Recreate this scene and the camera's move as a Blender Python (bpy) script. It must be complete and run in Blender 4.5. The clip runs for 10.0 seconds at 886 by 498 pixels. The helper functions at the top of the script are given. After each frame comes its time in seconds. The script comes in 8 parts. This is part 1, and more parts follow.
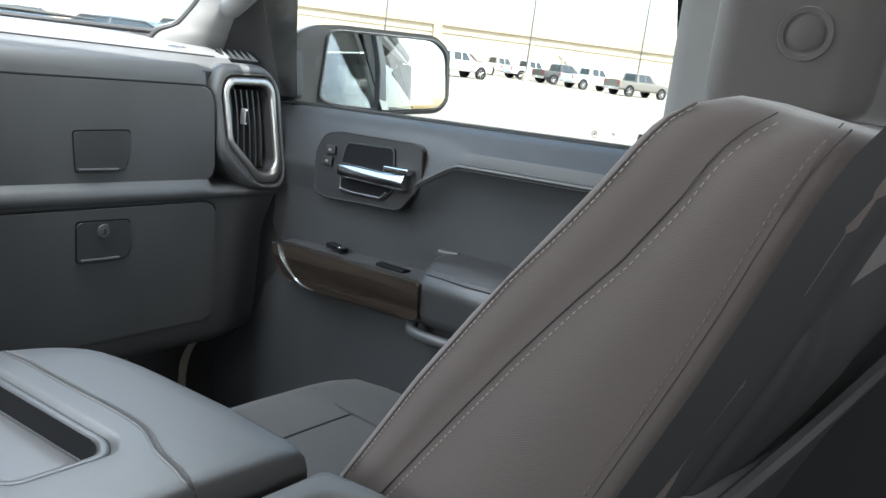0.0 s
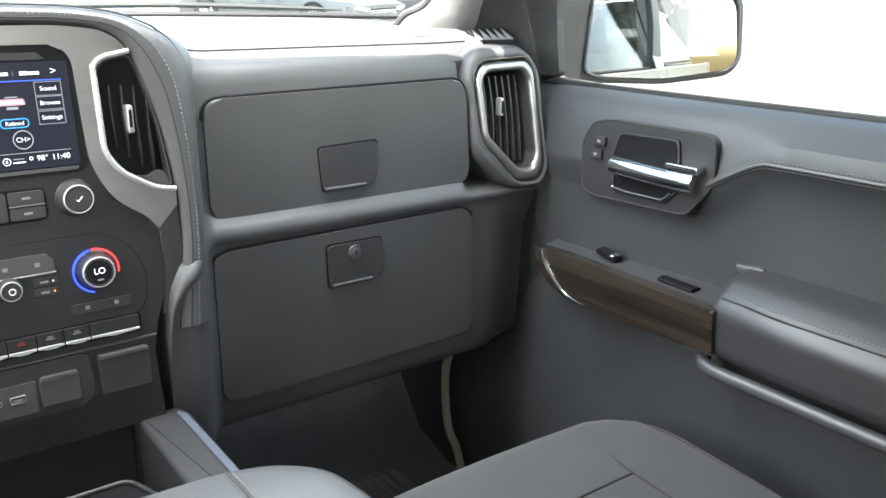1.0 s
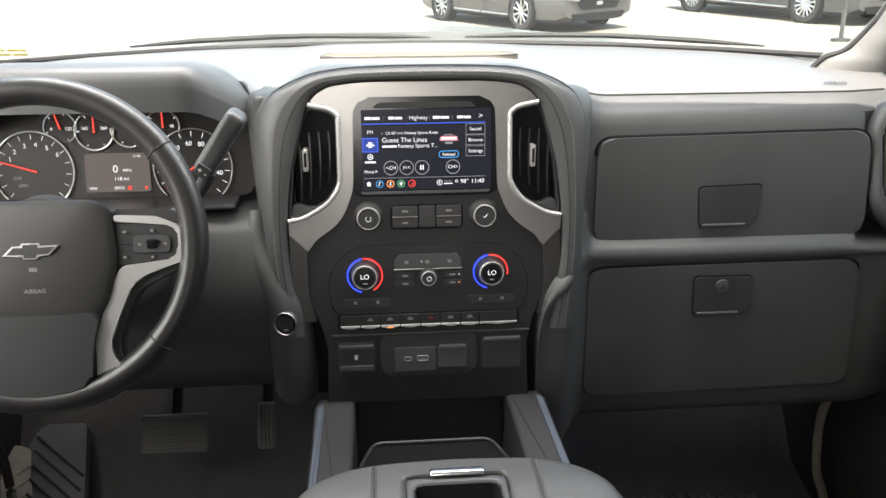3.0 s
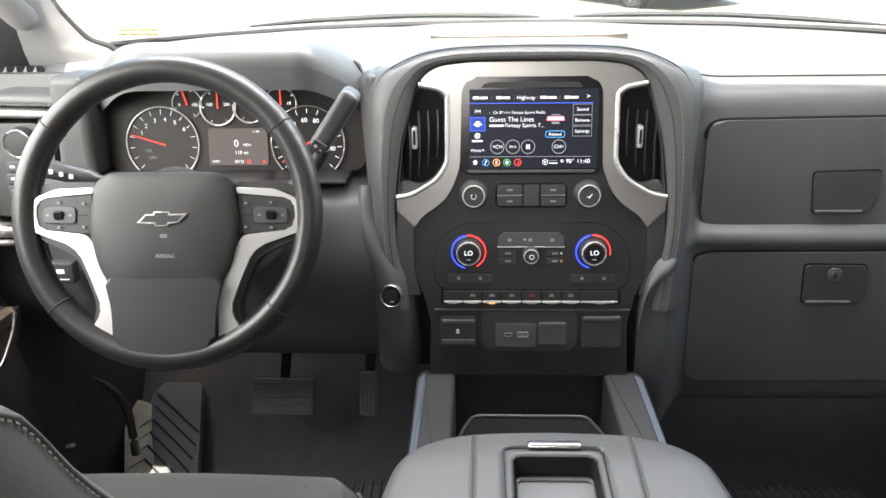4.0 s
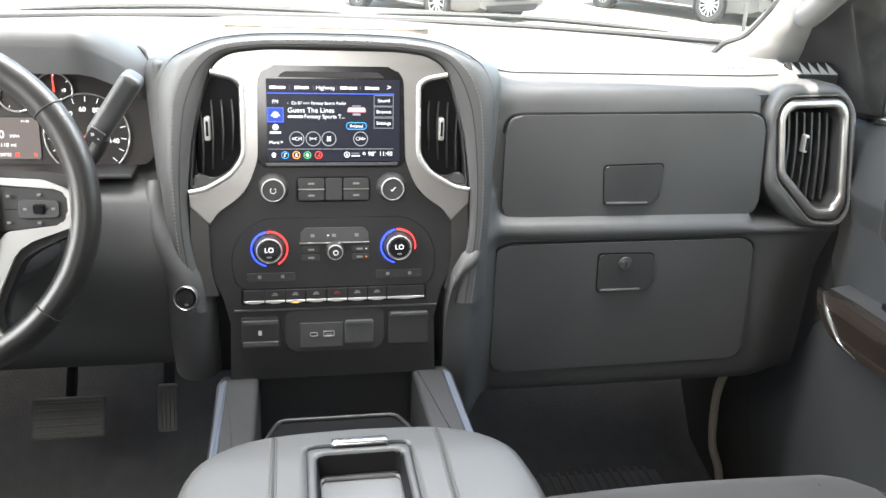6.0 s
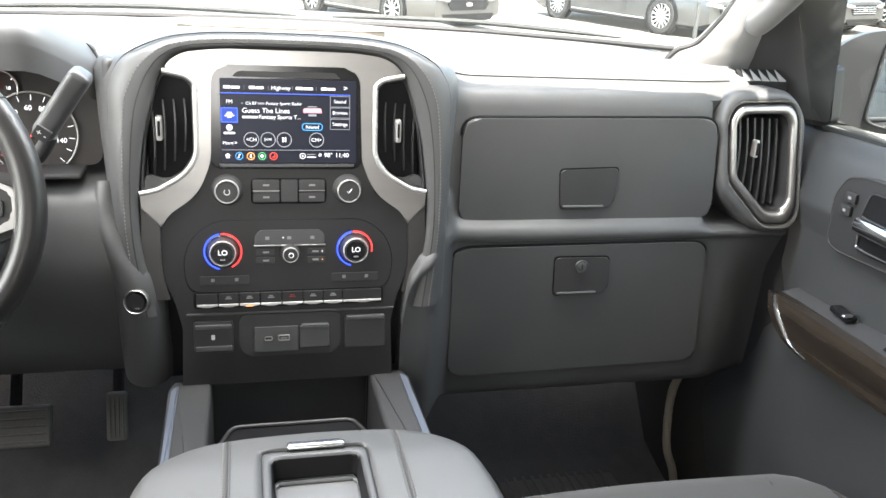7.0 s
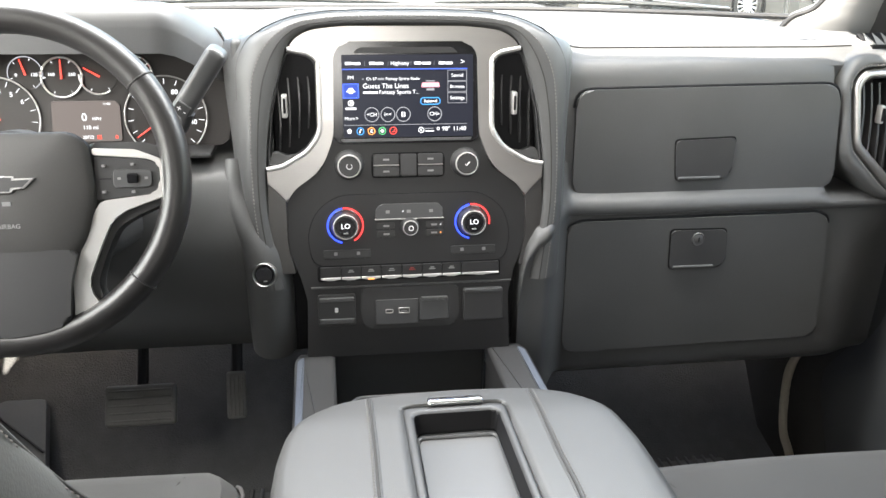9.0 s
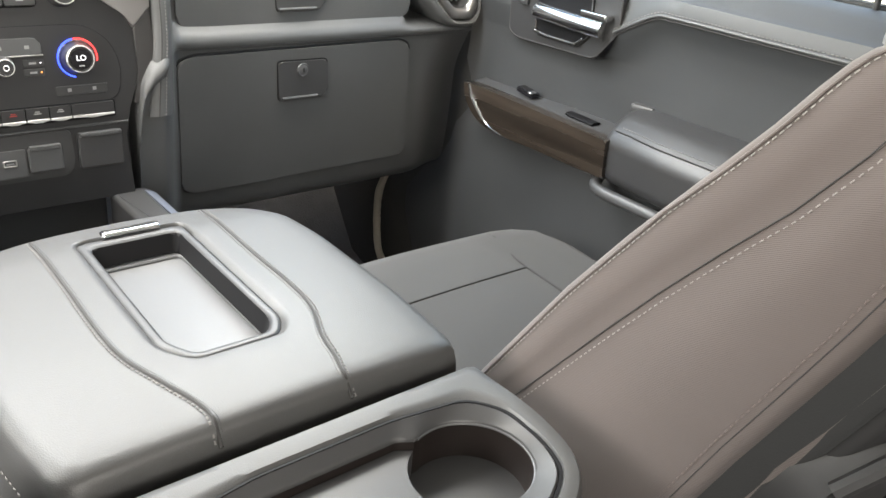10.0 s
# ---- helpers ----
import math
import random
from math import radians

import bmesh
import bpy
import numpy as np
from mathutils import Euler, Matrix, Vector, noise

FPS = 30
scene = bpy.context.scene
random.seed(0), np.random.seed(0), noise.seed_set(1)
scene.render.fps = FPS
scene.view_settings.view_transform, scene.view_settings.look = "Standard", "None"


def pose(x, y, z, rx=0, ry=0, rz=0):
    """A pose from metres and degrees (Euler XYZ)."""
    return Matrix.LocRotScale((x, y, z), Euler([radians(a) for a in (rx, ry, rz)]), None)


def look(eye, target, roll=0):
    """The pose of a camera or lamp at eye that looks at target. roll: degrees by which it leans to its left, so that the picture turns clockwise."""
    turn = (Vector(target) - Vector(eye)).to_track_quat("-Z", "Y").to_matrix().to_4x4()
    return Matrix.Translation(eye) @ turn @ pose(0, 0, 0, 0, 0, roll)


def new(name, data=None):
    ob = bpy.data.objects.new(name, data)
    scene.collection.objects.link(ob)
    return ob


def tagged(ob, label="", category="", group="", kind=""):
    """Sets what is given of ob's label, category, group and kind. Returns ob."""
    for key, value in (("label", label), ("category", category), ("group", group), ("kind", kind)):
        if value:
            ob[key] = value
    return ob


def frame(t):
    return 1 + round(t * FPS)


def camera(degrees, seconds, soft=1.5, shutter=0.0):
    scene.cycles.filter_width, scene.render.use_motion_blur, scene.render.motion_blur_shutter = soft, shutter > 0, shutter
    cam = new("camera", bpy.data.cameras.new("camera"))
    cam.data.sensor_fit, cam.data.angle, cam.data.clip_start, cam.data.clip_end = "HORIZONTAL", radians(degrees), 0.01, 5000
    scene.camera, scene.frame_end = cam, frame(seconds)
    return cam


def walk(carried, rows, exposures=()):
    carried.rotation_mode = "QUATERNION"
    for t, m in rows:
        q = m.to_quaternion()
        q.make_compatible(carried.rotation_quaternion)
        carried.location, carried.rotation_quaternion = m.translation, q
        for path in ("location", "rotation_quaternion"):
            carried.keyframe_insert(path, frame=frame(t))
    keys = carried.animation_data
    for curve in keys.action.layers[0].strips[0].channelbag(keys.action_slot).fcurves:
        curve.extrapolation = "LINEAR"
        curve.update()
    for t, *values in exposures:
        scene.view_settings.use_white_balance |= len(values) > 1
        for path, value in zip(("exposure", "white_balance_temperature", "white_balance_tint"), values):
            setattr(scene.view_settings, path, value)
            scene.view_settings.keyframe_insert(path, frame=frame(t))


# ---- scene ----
cam = camera(56.5, 10.0)
PATH = [
    (0, (-0.269, -1.062, 0.909), (1.343, 0.058, 0.526), 6.2),
    (0.5, (-0.184, -1.002, 0.925), (1.26, 0.306, 0.471), 3.5),
    (1, (-0.119, -0.899, 0.986), (1.025, 0.633, 0.399), 0.4),
    (1.5, (-0.038, -0.877, 1.02), (0.865, 0.801, 0.413), 2.5),
    (2, (-0.04, -0.973, 1.057), (0.6, 0.843, 0.515), 2.1),
    (2.5, (-0.062, -1.027, 1.08), (0.359, 0.842, 0.505), 0.8),
    (3, (-0.067, -1.05, 1.092), (0.089, 0.837, 0.449), -0.2),
    (3.2, (-0.058, -1.05, 1.109), (-0.016, 0.825, 0.415), -0.6),
    (4.3, (-0.077, -1.076, 1.094), (-0.164, 0.8, 0.406), -0.9),
    (4.5, (-0.074, -1.074, 1.093), (-0.152, 0.802, 0.404), -0.9),
    (5, (-0.065, -1.061, 1.075), (-0.028, 0.812, 0.374), -0.5),
    (5.5, (-0.062, -1.057, 1.071), (0.058, 0.816, 0.38), -0.0),
    (6, (-0.058, -1.05, 1.069), (0.304, 0.803, 0.407), 2.3),
    (6.2, (-0.057, -1.045, 1.061), (0.406, 0.792, 0.421), 3.4),
    (7.3, (-0.061, -1.047, 1.059), (0.406, 0.79, 0.421), 3.3),
    (7.5, (-0.068, -1.045, 1.055), (0.313, 0.807, 0.403), 2.6),
    (8, (-0.071, -1.051, 1.055), (0.158, 0.814, 0.37), 1.5),
    (8.5, (-0.08, -1.056, 1.073), (0.145, 0.808, 0.385), 1.4),
    (9, (-0.11, -1.056, 1.022), (0.166, 0.819, 0.383), 0.5),
    (9.5, (-0.168, -1.053, 0.969), (0.583, 0.616, 0.164), 3.0),
    (10, (-0.228, -1.061, 0.979), (0.973, 0.277, 0.104), 6.1),
]

EXPOSURES = [(0.0, 2.45, 6050, 6), (0.5, 2.65, 6350, 7), (1.0, 3.1, 6350, 7), (1.5, 3.4, 6400, 7), (1.8, 2.85, 6550, 9), (2.1, 2.2, 6750, 9), (2.5, 1.9, 6800, 9), (3.0, 2.2, 6800, 10), (4.5, 2.85, 6600, 10), (5.5, 3.15, 6550, 9), (8.0, 3.15, 6650, 9), (8.6, 3.3, 6650, 9), (9.1, 3.1, 6700, 9), (9.5, 3.4, 6800, 9), (10.0, 3.5, 6950, 9)]
walk(cam, [(t, look(eye, target, roll)) for t, eye, target, roll in PATH], EXPOSURES)

# ---------------------------------------------------------------- world and sun
SUN_EL, SUN_AZ = radians(63), radians(191)  # azimuth clockwise from +y
world = bpy.data.worlds.new("sky")
scene.world = world
world.use_nodes = True
wn = world.node_tree
sky = wn.nodes.new("ShaderNodeTexSky")
sky.sky_type, sky.sun_disc = "NISHITA", False
sky.sun_elevation, sky.sun_rotation = SUN_EL, SUN_AZ
sky.air_density, sky.dust_density, sky.ozone_density = 1.6, 4.0, 0.1
wn.links.new(sky.outputs[0], wn.nodes["Background"].inputs[0])
wn.nodes["Background"].inputs[1].default_value = 0.15
sun = new("sun", bpy.data.lights.new("sun", "SUN"))
sun.data.energy, sun.data.angle, sun.data.color = 4.0, radians(0.6), (1.0, 0.95, 0.88)
sun_way = Vector((math.sin(SUN_AZ) * math.cos(SUN_EL), math.cos(SUN_AZ) * math.cos(SUN_EL), math.sin(SUN_EL)))
sun.matrix_basis = look(sun_way * 30, (0, 0, 0))


def opening_light(eye, target, wide, high, watts, color):
    """Daylight that comes in through one of the cab's openings."""
    lamp = new("opening_light", bpy.data.lights.new("opening_light", "AREA"))
    lamp.data.shape, lamp.data.size, lamp.data.size_y = "RECTANGLE", wide, high
    lamp.data.energy, lamp.data.color = watts, color
    lamp.matrix_basis = look(eye, target)


opening_light((-0.84, -1.35, 1.06), (0.1, -0.9, 0.5), 1.00, 0.38, 0.4, (1.0, 0.95, 0.90))    # rear window, driver's side
opening_light((0.84, -1.35, 1.06), (0.0, -1.0, 0.5), 1.00, 0.38, 0.2, (1.0, 0.97, 0.94))     # rear window, passenger's side
opening_light((-0.24, -1.90, 1.08), (0.25, 0.1, 0.68), 0.64, 0.34, 1.6, (1.0, 0.98, 0.96))      # back window
opening_light((-0.84, -0.30, 1.08), (0.40, 0.10, 0.50), 0.62, 0.36, 2.5, (1.0, 0.98, 0.96))    # driver's window
opening_light((0.0, -0.03, 1.255), (0.0, -0.48, 0.66), 1.15, 0.17, 2.6, (1.0, 0.99, 0.97))   # upper part of the windscreen


# ---------------------------------------------------------------- materials
def material(name, color, rough=0.5, metal=0.0, vary=0.12, big=6.0, fine=350.0, bump=0.15, dist=0.0006,
             spec=0.5, coat=0.0, island=0.0, kind="noise", stretch=(1, 1, 1), emit=None, power=0.0, sheen=0.0, rvar=0.1):
    m = bpy.data.materials.new(name)
    m.use_nodes = True
    nt = m.node_tree
    N, L = nt.nodes, nt.links
    b = N["Principled BSDF"]
    b.inputs["Metallic"].default_value = metal
    b.inputs["Specular IOR Level"].default_value = spec
    b.inputs["Coat Weight"].default_value = coat
    b.inputs["Coat Roughness"].default_value = 0.08
    b.inputs["Sheen Weight"].default_value = sheen
    co = N.new("ShaderNodeTexCoord")
    mp = N.new("ShaderNodeMapping")
    mp.inputs["Scale"].default_value = stretch
    L.new(co.outputs["Object"], mp.inputs[0])
    n1 = N.new("ShaderNodeTexNoise")
    n1.inputs["Scale"].default_value, n1.inputs["Detail"].default_value = big, 5
    L.new(mp.outputs[0], n1.inputs[0])
    ramp = N.new("ShaderNodeValToRGB")
    lo = [max(0.0, c * (1 - vary)) for c in color]
    hi = [min(1.0, c * (1 + vary)) for c in color]
    ramp.color_ramp.elements[0].position, ramp.color_ramp.elements[1].position = 0.3, 0.7
    ramp.color_ramp.elements[0].color, ramp.color_ramp.elements[1].color = (*lo, 1), (*hi, 1)
    L.new(n1.outputs[0], ramp.inputs[0])
    out = ramp.outputs[0]
    if kind == "weave":
        n2 = N.new("ShaderNodeTexWave")
        n2.inputs["Scale"].default_value, n2.inputs["Distortion"].default_value = fine, 1.5
        n2.inputs["Detail"].default_value = 2
        n2.bands_direction = "DIAGONAL"
    elif kind == "pebble":
        n2 = N.new("ShaderNodeTexVoronoi")
        n2.inputs["Scale"].default_value = fine
    else:
        n2 = N.new("ShaderNodeTexNoise")
        n2.inputs["Scale"].default_value, n2.inputs["Detail"].default_value = fine, 3
    L.new(mp.outputs[0], n2.inputs[0])
    fine_out = n2.outputs["Fac"] if kind == "weave" else n2.outputs[0]
    mix = N.new("ShaderNodeMix")
    mix.data_type, mix.blend_type = "RGBA", "MULTIPLY"
    mix.inputs[0].default_value = min(1.0, vary * 1.5)
    L.new(out, mix.inputs[6])
    L.new(fine_out, mix.inputs[7])
    out = mix.outputs[2]
    if island:
        gi = N.new("ShaderNodeNewGeometry")
        hsv = N.new("ShaderNodeHueSaturation")
        ma = N.new("ShaderNodeMapRange")
        ma.inputs[3].default_value, ma.inputs[4].default_value = 1 - island, 1 + island
        L.new(gi.outputs["Random Per Island"], ma.inputs[0])
        L.new(ma.outputs[0], hsv.inputs["Value"])
        L.new(out, hsv.inputs["Color"])
        out = hsv.outputs[0]
    L.new(out, b.inputs["Base Color"])
    mr = N.new("ShaderNodeMapRange")
    mr.inputs[3].default_value, mr.inputs[4].default_value = max(0.02, rough - rvar), min(1.0, rough + rvar)
    L.new(n1.outputs[0], mr.inputs[0])
    L.new(mr.outputs[0], b.inputs["Roughness"])
    if bump:
        bp = N.new("ShaderNodeBump")
        bp.inputs["Strength"].default_value, bp.inputs["Distance"].default_value = bump, dist
        L.new(fine_out, bp.inputs["Height"])
        L.new(bp.outputs[0], b.inputs["Normal"])
    if emit:
        b.inputs["Emission Color"].default_value = (*emit, 1)
        b.inputs["Emission Strength"].default_value = power
    return m


def glass_pane(name, gloss=0.05, tint=(0.93, 0.96, 0.95), steep=0.4):
    m = bpy.data.materials.new(name)
    m.use_nodes = True
    N, L = m.node_tree.nodes, m.node_tree.links
    N.remove(N["Principled BSDF"])
    t, g, mx = N.new("ShaderNodeBsdfTransparent"), N.new("ShaderNodeBsdfGlossy"), N.new("ShaderNodeMixShader")
    t.inputs[0].default_value = (*tint, 1)
    g.inputs["Roughness"].default_value = 0.02
    fr, pw, am = N.new("ShaderNodeLayerWeight"), N.new("ShaderNodeMath"), N.new("ShaderNodeMath")
    fr.inputs["Blend"].default_value = 0.5
    pw.operation, am.operation = "POWER", "MULTIPLY_ADD"
    pw.inputs[1].default_value = 5.0
    am.inputs[1].default_value, am.inputs[2].default_value = steep, gloss
    L.new(fr.outputs["Facing"], pw.inputs[0])
    L.new(pw.outputs[0], am.inputs[0])
    L.new(am.outputs[0], mx.inputs[0])
    L.new(t.outputs[0], mx.inputs[1]); L.new(g.outputs[0], mx.inputs[2])
    L.new(mx.outputs[0], N["Material Output"].inputs[0])
    return m


def glow(name, color, power):
    m = bpy.data.materials.new(name)
    m.use_nodes = True
    b = m.node_tree.nodes["Principled BSDF"]
    b.inputs["Base Color"].default_value = (0.008, 0.008, 0.009, 1)
    b.inputs["Specular IOR Level"].default_value = 0.12
    b.inputs["Roughness"].default_value = 0.3
    b.inputs["Emission Color"].default_value = (*color, 1)
    b.inputs["Emission Strength"].default_value = power
    return m


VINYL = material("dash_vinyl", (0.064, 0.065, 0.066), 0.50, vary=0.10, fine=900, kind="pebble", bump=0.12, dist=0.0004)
# paler than the fascia vinyl: brightness from the windscreen is in the colour
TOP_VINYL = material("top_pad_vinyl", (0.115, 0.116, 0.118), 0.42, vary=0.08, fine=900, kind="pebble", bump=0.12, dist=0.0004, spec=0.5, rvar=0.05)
PAD_SKIN = material("hub_skin", (0.033, 0.032, 0.031), 0.48, vary=0.1, fine=1000, kind="pebble", bump=0.12, dist=0.0004)
ARM_SKIN = material("armrest_skin", (0.036, 0.036, 0.037), 0.42, vary=0.1, fine=1000, kind="pebble", bump=0.15, dist=0.0004)
DOOR_VINYL = material("door_vinyl", (0.040, 0.042, 0.044), 0.52, vary=0.10, fine=900, kind="pebble", bump=0.12, dist=0.0004)
BEZEL = material("bezel_plastic", (0.020, 0.020, 0.021), 0.60, vary=0.10, fine=1200, bump=0.08, dist=0.0003)
VINYL_SOFT = material("stitched_vinyl", (0.065, 0.066, 0.067), 0.48, vary=0.10, fine=1000, kind="pebble", bump=0.15, dist=0.0004)
PLASTIC = material("hard_plastic", (0.030, 0.030, 0.031), 0.46, vary=0.12, fine=1200, bump=0.08, dist=0.0003)
PULL = material("latch_plastic", (0.042, 0.042, 0.043), 0.47, vary=0.12, fine=1200, bump=0.08, dist=0.0003)
PLASTIC_GREY = material("grey_plastic", (0.062, 0.063, 0.065), 0.42, vary=0.1, fine=1200, bump=0.06, dist=0.0003)
VANE = material("vane_black", (0.036, 0.036, 0.037), 0.36, vary=0.1, fine=900, bump=0.04)
# near-black for gaps, grilles and recesses, whose shade is part of the colour
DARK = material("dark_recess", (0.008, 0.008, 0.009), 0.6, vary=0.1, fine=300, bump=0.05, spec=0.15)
GLOSS = material("gloss_black", (0.010, 0.010, 0.012), 0.16, vary=0.1, bump=0.0, spec=0.5, rvar=0.04)
LID = material("lid_leather", (0.047, 0.047, 0.047), 0.46, vary=0.07, fine=1100, kind="pebble", bump=0.18, dist=0.0005)
SATIN = material("satin_silver", (0.36, 0.35, 0.34), 0.33, metal=0.9, vary=0.04, fine=900, bump=0.02, stretch=(1, 1, 8))
SATIN_BRIGHT = material("bright_satin_silver", (0.66, 0.65, 0.64), 0.36, metal=0.7, vary=0.04, fine=900, bump=0.02)
# shaded copy of the satin silver for the frame's lower legs
SATIN_SHADE = material("satin_silver_shaded", (0.095, 0.093, 0.092), 0.38, metal=0.85, vary=0.05, fine=900, bump=0.02)
STACK_SKIN = material("stack_black", (0.021, 0.021, 0.022), 0.46, vary=0.12, fine=1200, bump=0.06, dist=0.0003, spec=0.4)
DIAL_FACE = material("dial_face", (0.022, 0.019, 0.018), 0.55, vary=0.1, fine=600, bump=0.03, spec=0.35)
HAZARD = material("hazard_red_ink", (0.22, 0.022, 0.018), 0.5, vary=0.05, bump=0.0)
# mat rubber with a patch of sunlight put into its colour
SUNLIT_MAT = material("sunlit_mat", (0.40, 0.36, 0.28), 0.6, vary=0.22, big=25, fine=160, bump=0.15)
RINGS = material("bright_ring", (0.58, 0.57, 0.56), 0.28, metal=0.55, vary=0.04, bump=0.0)
CHROME = material("chrome", (0.80, 0.81, 0.82), 0.14, metal=1.0, vary=0.03, bump=0.0, rvar=0.04)
CLOTH = material("seat_cloth", (0.071, 0.057, 0.053), 0.86, vary=0.06, big=9, fine=260, stretch=(1, 0.6, 2.0), bump=0.22, dist=0.0006, sheen=0.2, kind="weave")
BOLSTER = material("seat_bolster", (0.037, 0.032, 0.030), 0.74, vary=0.10, big=7, fine=900, bump=0.25, dist=0.0006, sheen=0.2)
CUSHION = material("cushion_cloth", (0.040, 0.040, 0.039), 0.85, vary=0.10, big=9, fine=600, bump=0.3, dist=0.0006, sheen=0.15)
# seat cloth where it turns rearwards, its shade put into the colour
ROLL_SHADE = material("shaded_roll_cloth", (0.019, 0.020, 0.021), 0.85, vary=0.10, big=9, fine=600, bump=0.3, dist=0.0006)
THREAD = material("thread", (0.20, 0.185, 0.175), 0.8, vary=0.1, fine=2000, bump=0.1)
THREAD_CLOTH = material("cloth_thread", (0.105, 0.084, 0.076), 0.8, vary=0.1, fine=2000, bump=0.1)
THREAD_DARK = material("dark_thread", (0.15, 0.145, 0.14), 0.8, vary=0.1, fine=2000, bump=0.1)
SEAM = material("seam_shadow", (0.026, 0.025, 0.025), 0.8, vary=0.1, bump=0.0)
WOOD = material("wood_trim", (0.040, 0.031, 0.024), 0.28, vary=0.45, big=14, fine=90, bump=0.05, stretch=(1, 0.12, 3), coat=0.6)
TRIM_LIGHT = material("pillar_trim", (0.15, 0.15, 0.148), 0.78, vary=0.05, fine=700, bump=0.12)
HEADLINER = material("headliner", (0.50, 0.50, 0.485), 0.9, vary=0.05, fine=600, bump=0.2)
CARPET = material("floor_carpet", (0.075, 0.074, 0.071), 0.95, vary=0.13, big=30, fine=300, bump=0.6, dist=0.003)
RUBBER = material("rubber", (0.020, 0.020, 0.021), 0.7, vary=0.2, fine=500, bump=0.2)
MAT_RUBBER = material("mat_rubber", (0.10, 0.10, 0.098), 0.7, vary=0.15, fine=500, bump=0.2)
PEDAL = material("pedal_rubber", (0.20, 0.20, 0.19), 0.6, vary=0.2, fine=300, bump=0.2)
KICK = material("kick_trim", (0.045, 0.043, 0.041), 0.7, vary=0.15, fine=500, bump=0.15)
SILL = material("cream_sill", (0.62, 0.57, 0.47), 0.45, vary=0.15, fine=200, bump=0.05)
METAL_GREY = material("worn_metal", (0.46, 0.43, 0.38), 0.42, metal=0.3, vary=0.2, fine=120, bump=0.1)
WHITE_INK = material("white_ink", (0.75, 0.75, 0.75), 0.6, vary=0.02, bump=0.0)
GREY_INK = material("grey_ink", (0.22, 0.22, 0.22), 0.6, vary=0.02, bump=0.0)
BLUE_TRIM = material("blue_grey_trim", (0.115, 0.130, 0.162), 0.38, metal=0.4, vary=0.06, bump=0.0)
MIRROR = material("mirror_glass", (0.80, 0.82, 0.82), 0.01, metal=1.0, vary=0.0, bump=0.0, rvar=0.0)
MIRROR_SHELL = material("mirror_shell", (0.030, 0.031, 0.034), 0.42, vary=0.1, fine=900, bump=0.1)
BODY_WHITE = material("body_paint_silver", (0.55, 0.56, 0.57), 0.30, metal=0.35, vary=0.03, bump=0.0, coat=0.5)
GLASS = glass_pane("window_glass", 0.03, (0.80, 0.82, 0.81), 0.9)
GLASS_WS = glass_pane("windshield_glass", 0.05)
ASPHALT = material("pale_concrete_lot", (0.190, 0.172, 0.142), 0.9, vary=0.16, big=0.35, fine=25, bump=0.3, dist=0.01)
SCREEN_BLACK = glow("display_black", (0.012, 0.014, 0.024), 0.22)
INK_W = glow("display_white", (0.80, 0.82, 0.86), 0.34)
INK_G = glow("display_grey", (0.34, 0.35, 0.38), 0.22)
INK_B = glow("display_blue", (0.05, 0.12, 0.75), 0.38)
INK_N = glow("display_navy", (0.02, 0.05, 0.30), 0.30)
INK_E = glow("display_green", (0.10, 0.55, 0.20), 0.30)
INK_C = glow("display_cyan", (0.05, 0.30, 0.70), 0.34)
INK_R = glow("display_red", (0.85, 0.07, 0.05), 0.36)
INK_P = glow("display_pink", (0.72, 0.30, 0.36), 0.28)
INK_A = glow("indicator_amber", (0.95, 0.32, 0.08), 0.42)
RING_BLUE = glow("dial_blue", (0.03, 0.07, 0.95), 0.5)
RING_RED = glow("dial_red", (0.95, 0.05, 0.05), 0.36)
CLUSTER_LCD = glow("cluster_lcd", (0.17, 0.145, 0.135), 0.20)


# ---------------------------------------------------------------- mesh helpers
def thing(name, base, label, category, group="", kind=""):
    ob = new(name)
    ob.empty_display_size = 0.05
    ob.matrix_basis = Matrix.Translation(base)
    return tagged(ob, label, category, group, kind)


def origin_of(ob):
    m = ob.matrix_basis.copy()
    while ob.parent:
        m = ob.parent.matrix_basis @ ob.matrix_parent_inverse @ m
        ob = ob.parent
    return m


def finish(bm, angle=38):
    bmesh.ops.remove_doubles(bm, verts=bm.verts, dist=1e-6)
    bmesh.ops.recalc_face_normals(bm, faces=bm.faces)
    lim = radians(angle)
    for f in bm.faces:
        f.smooth = True
    for e in bm.edges:
        if len(e.link_faces) == 2:
            e.smooth = e.calc_face_angle(0.0) < lim
    return bm


def part(name, bm, mat, parent=None, label="", angle=38):
    finish(bm, angle)
    me = bpy.data.meshes.new(name)
    bm.to_mesh(me)
    bm.free()
    me.materials.append(mat)
    ob = new(name, me)
    if len(me.polygons) > 5:
        wn_mod = ob.modifiers.new("normals", "WEIGHTED_NORMAL")
        wn_mod.keep_sharp = True
    if parent is not None:
        ob.parent = parent
        ob.matrix_parent_inverse = origin_of(parent).inverted()
    if label:
        ob["label"] = label
    return ob


def solid(name, bm, mat, label, category, group="", kind="", angle=38):
    return tagged(part(name, bm, mat, None, label, angle), label, category, group, kind)


def box(cx, cy, cz, sx, sy, sz, bev=0.004, seg=2, m=None):
    bm = bmesh.new()
    bmesh.ops.create_cube(bm, size=1, matrix=Matrix.Diagonal((sx, sy, sz, 1)))
    if bev:
        bmesh.ops.bevel(bm, geom=bm.edges[:], offset=min(bev, 0.49 * min(sx, sy, sz)), segments=seg, profile=0.5, affect="EDGES")
    bmesh.ops.transform(bm, matrix=Matrix.Translation((cx, cy, cz)) @ (m or Matrix()), verts=bm.verts)
    return bm


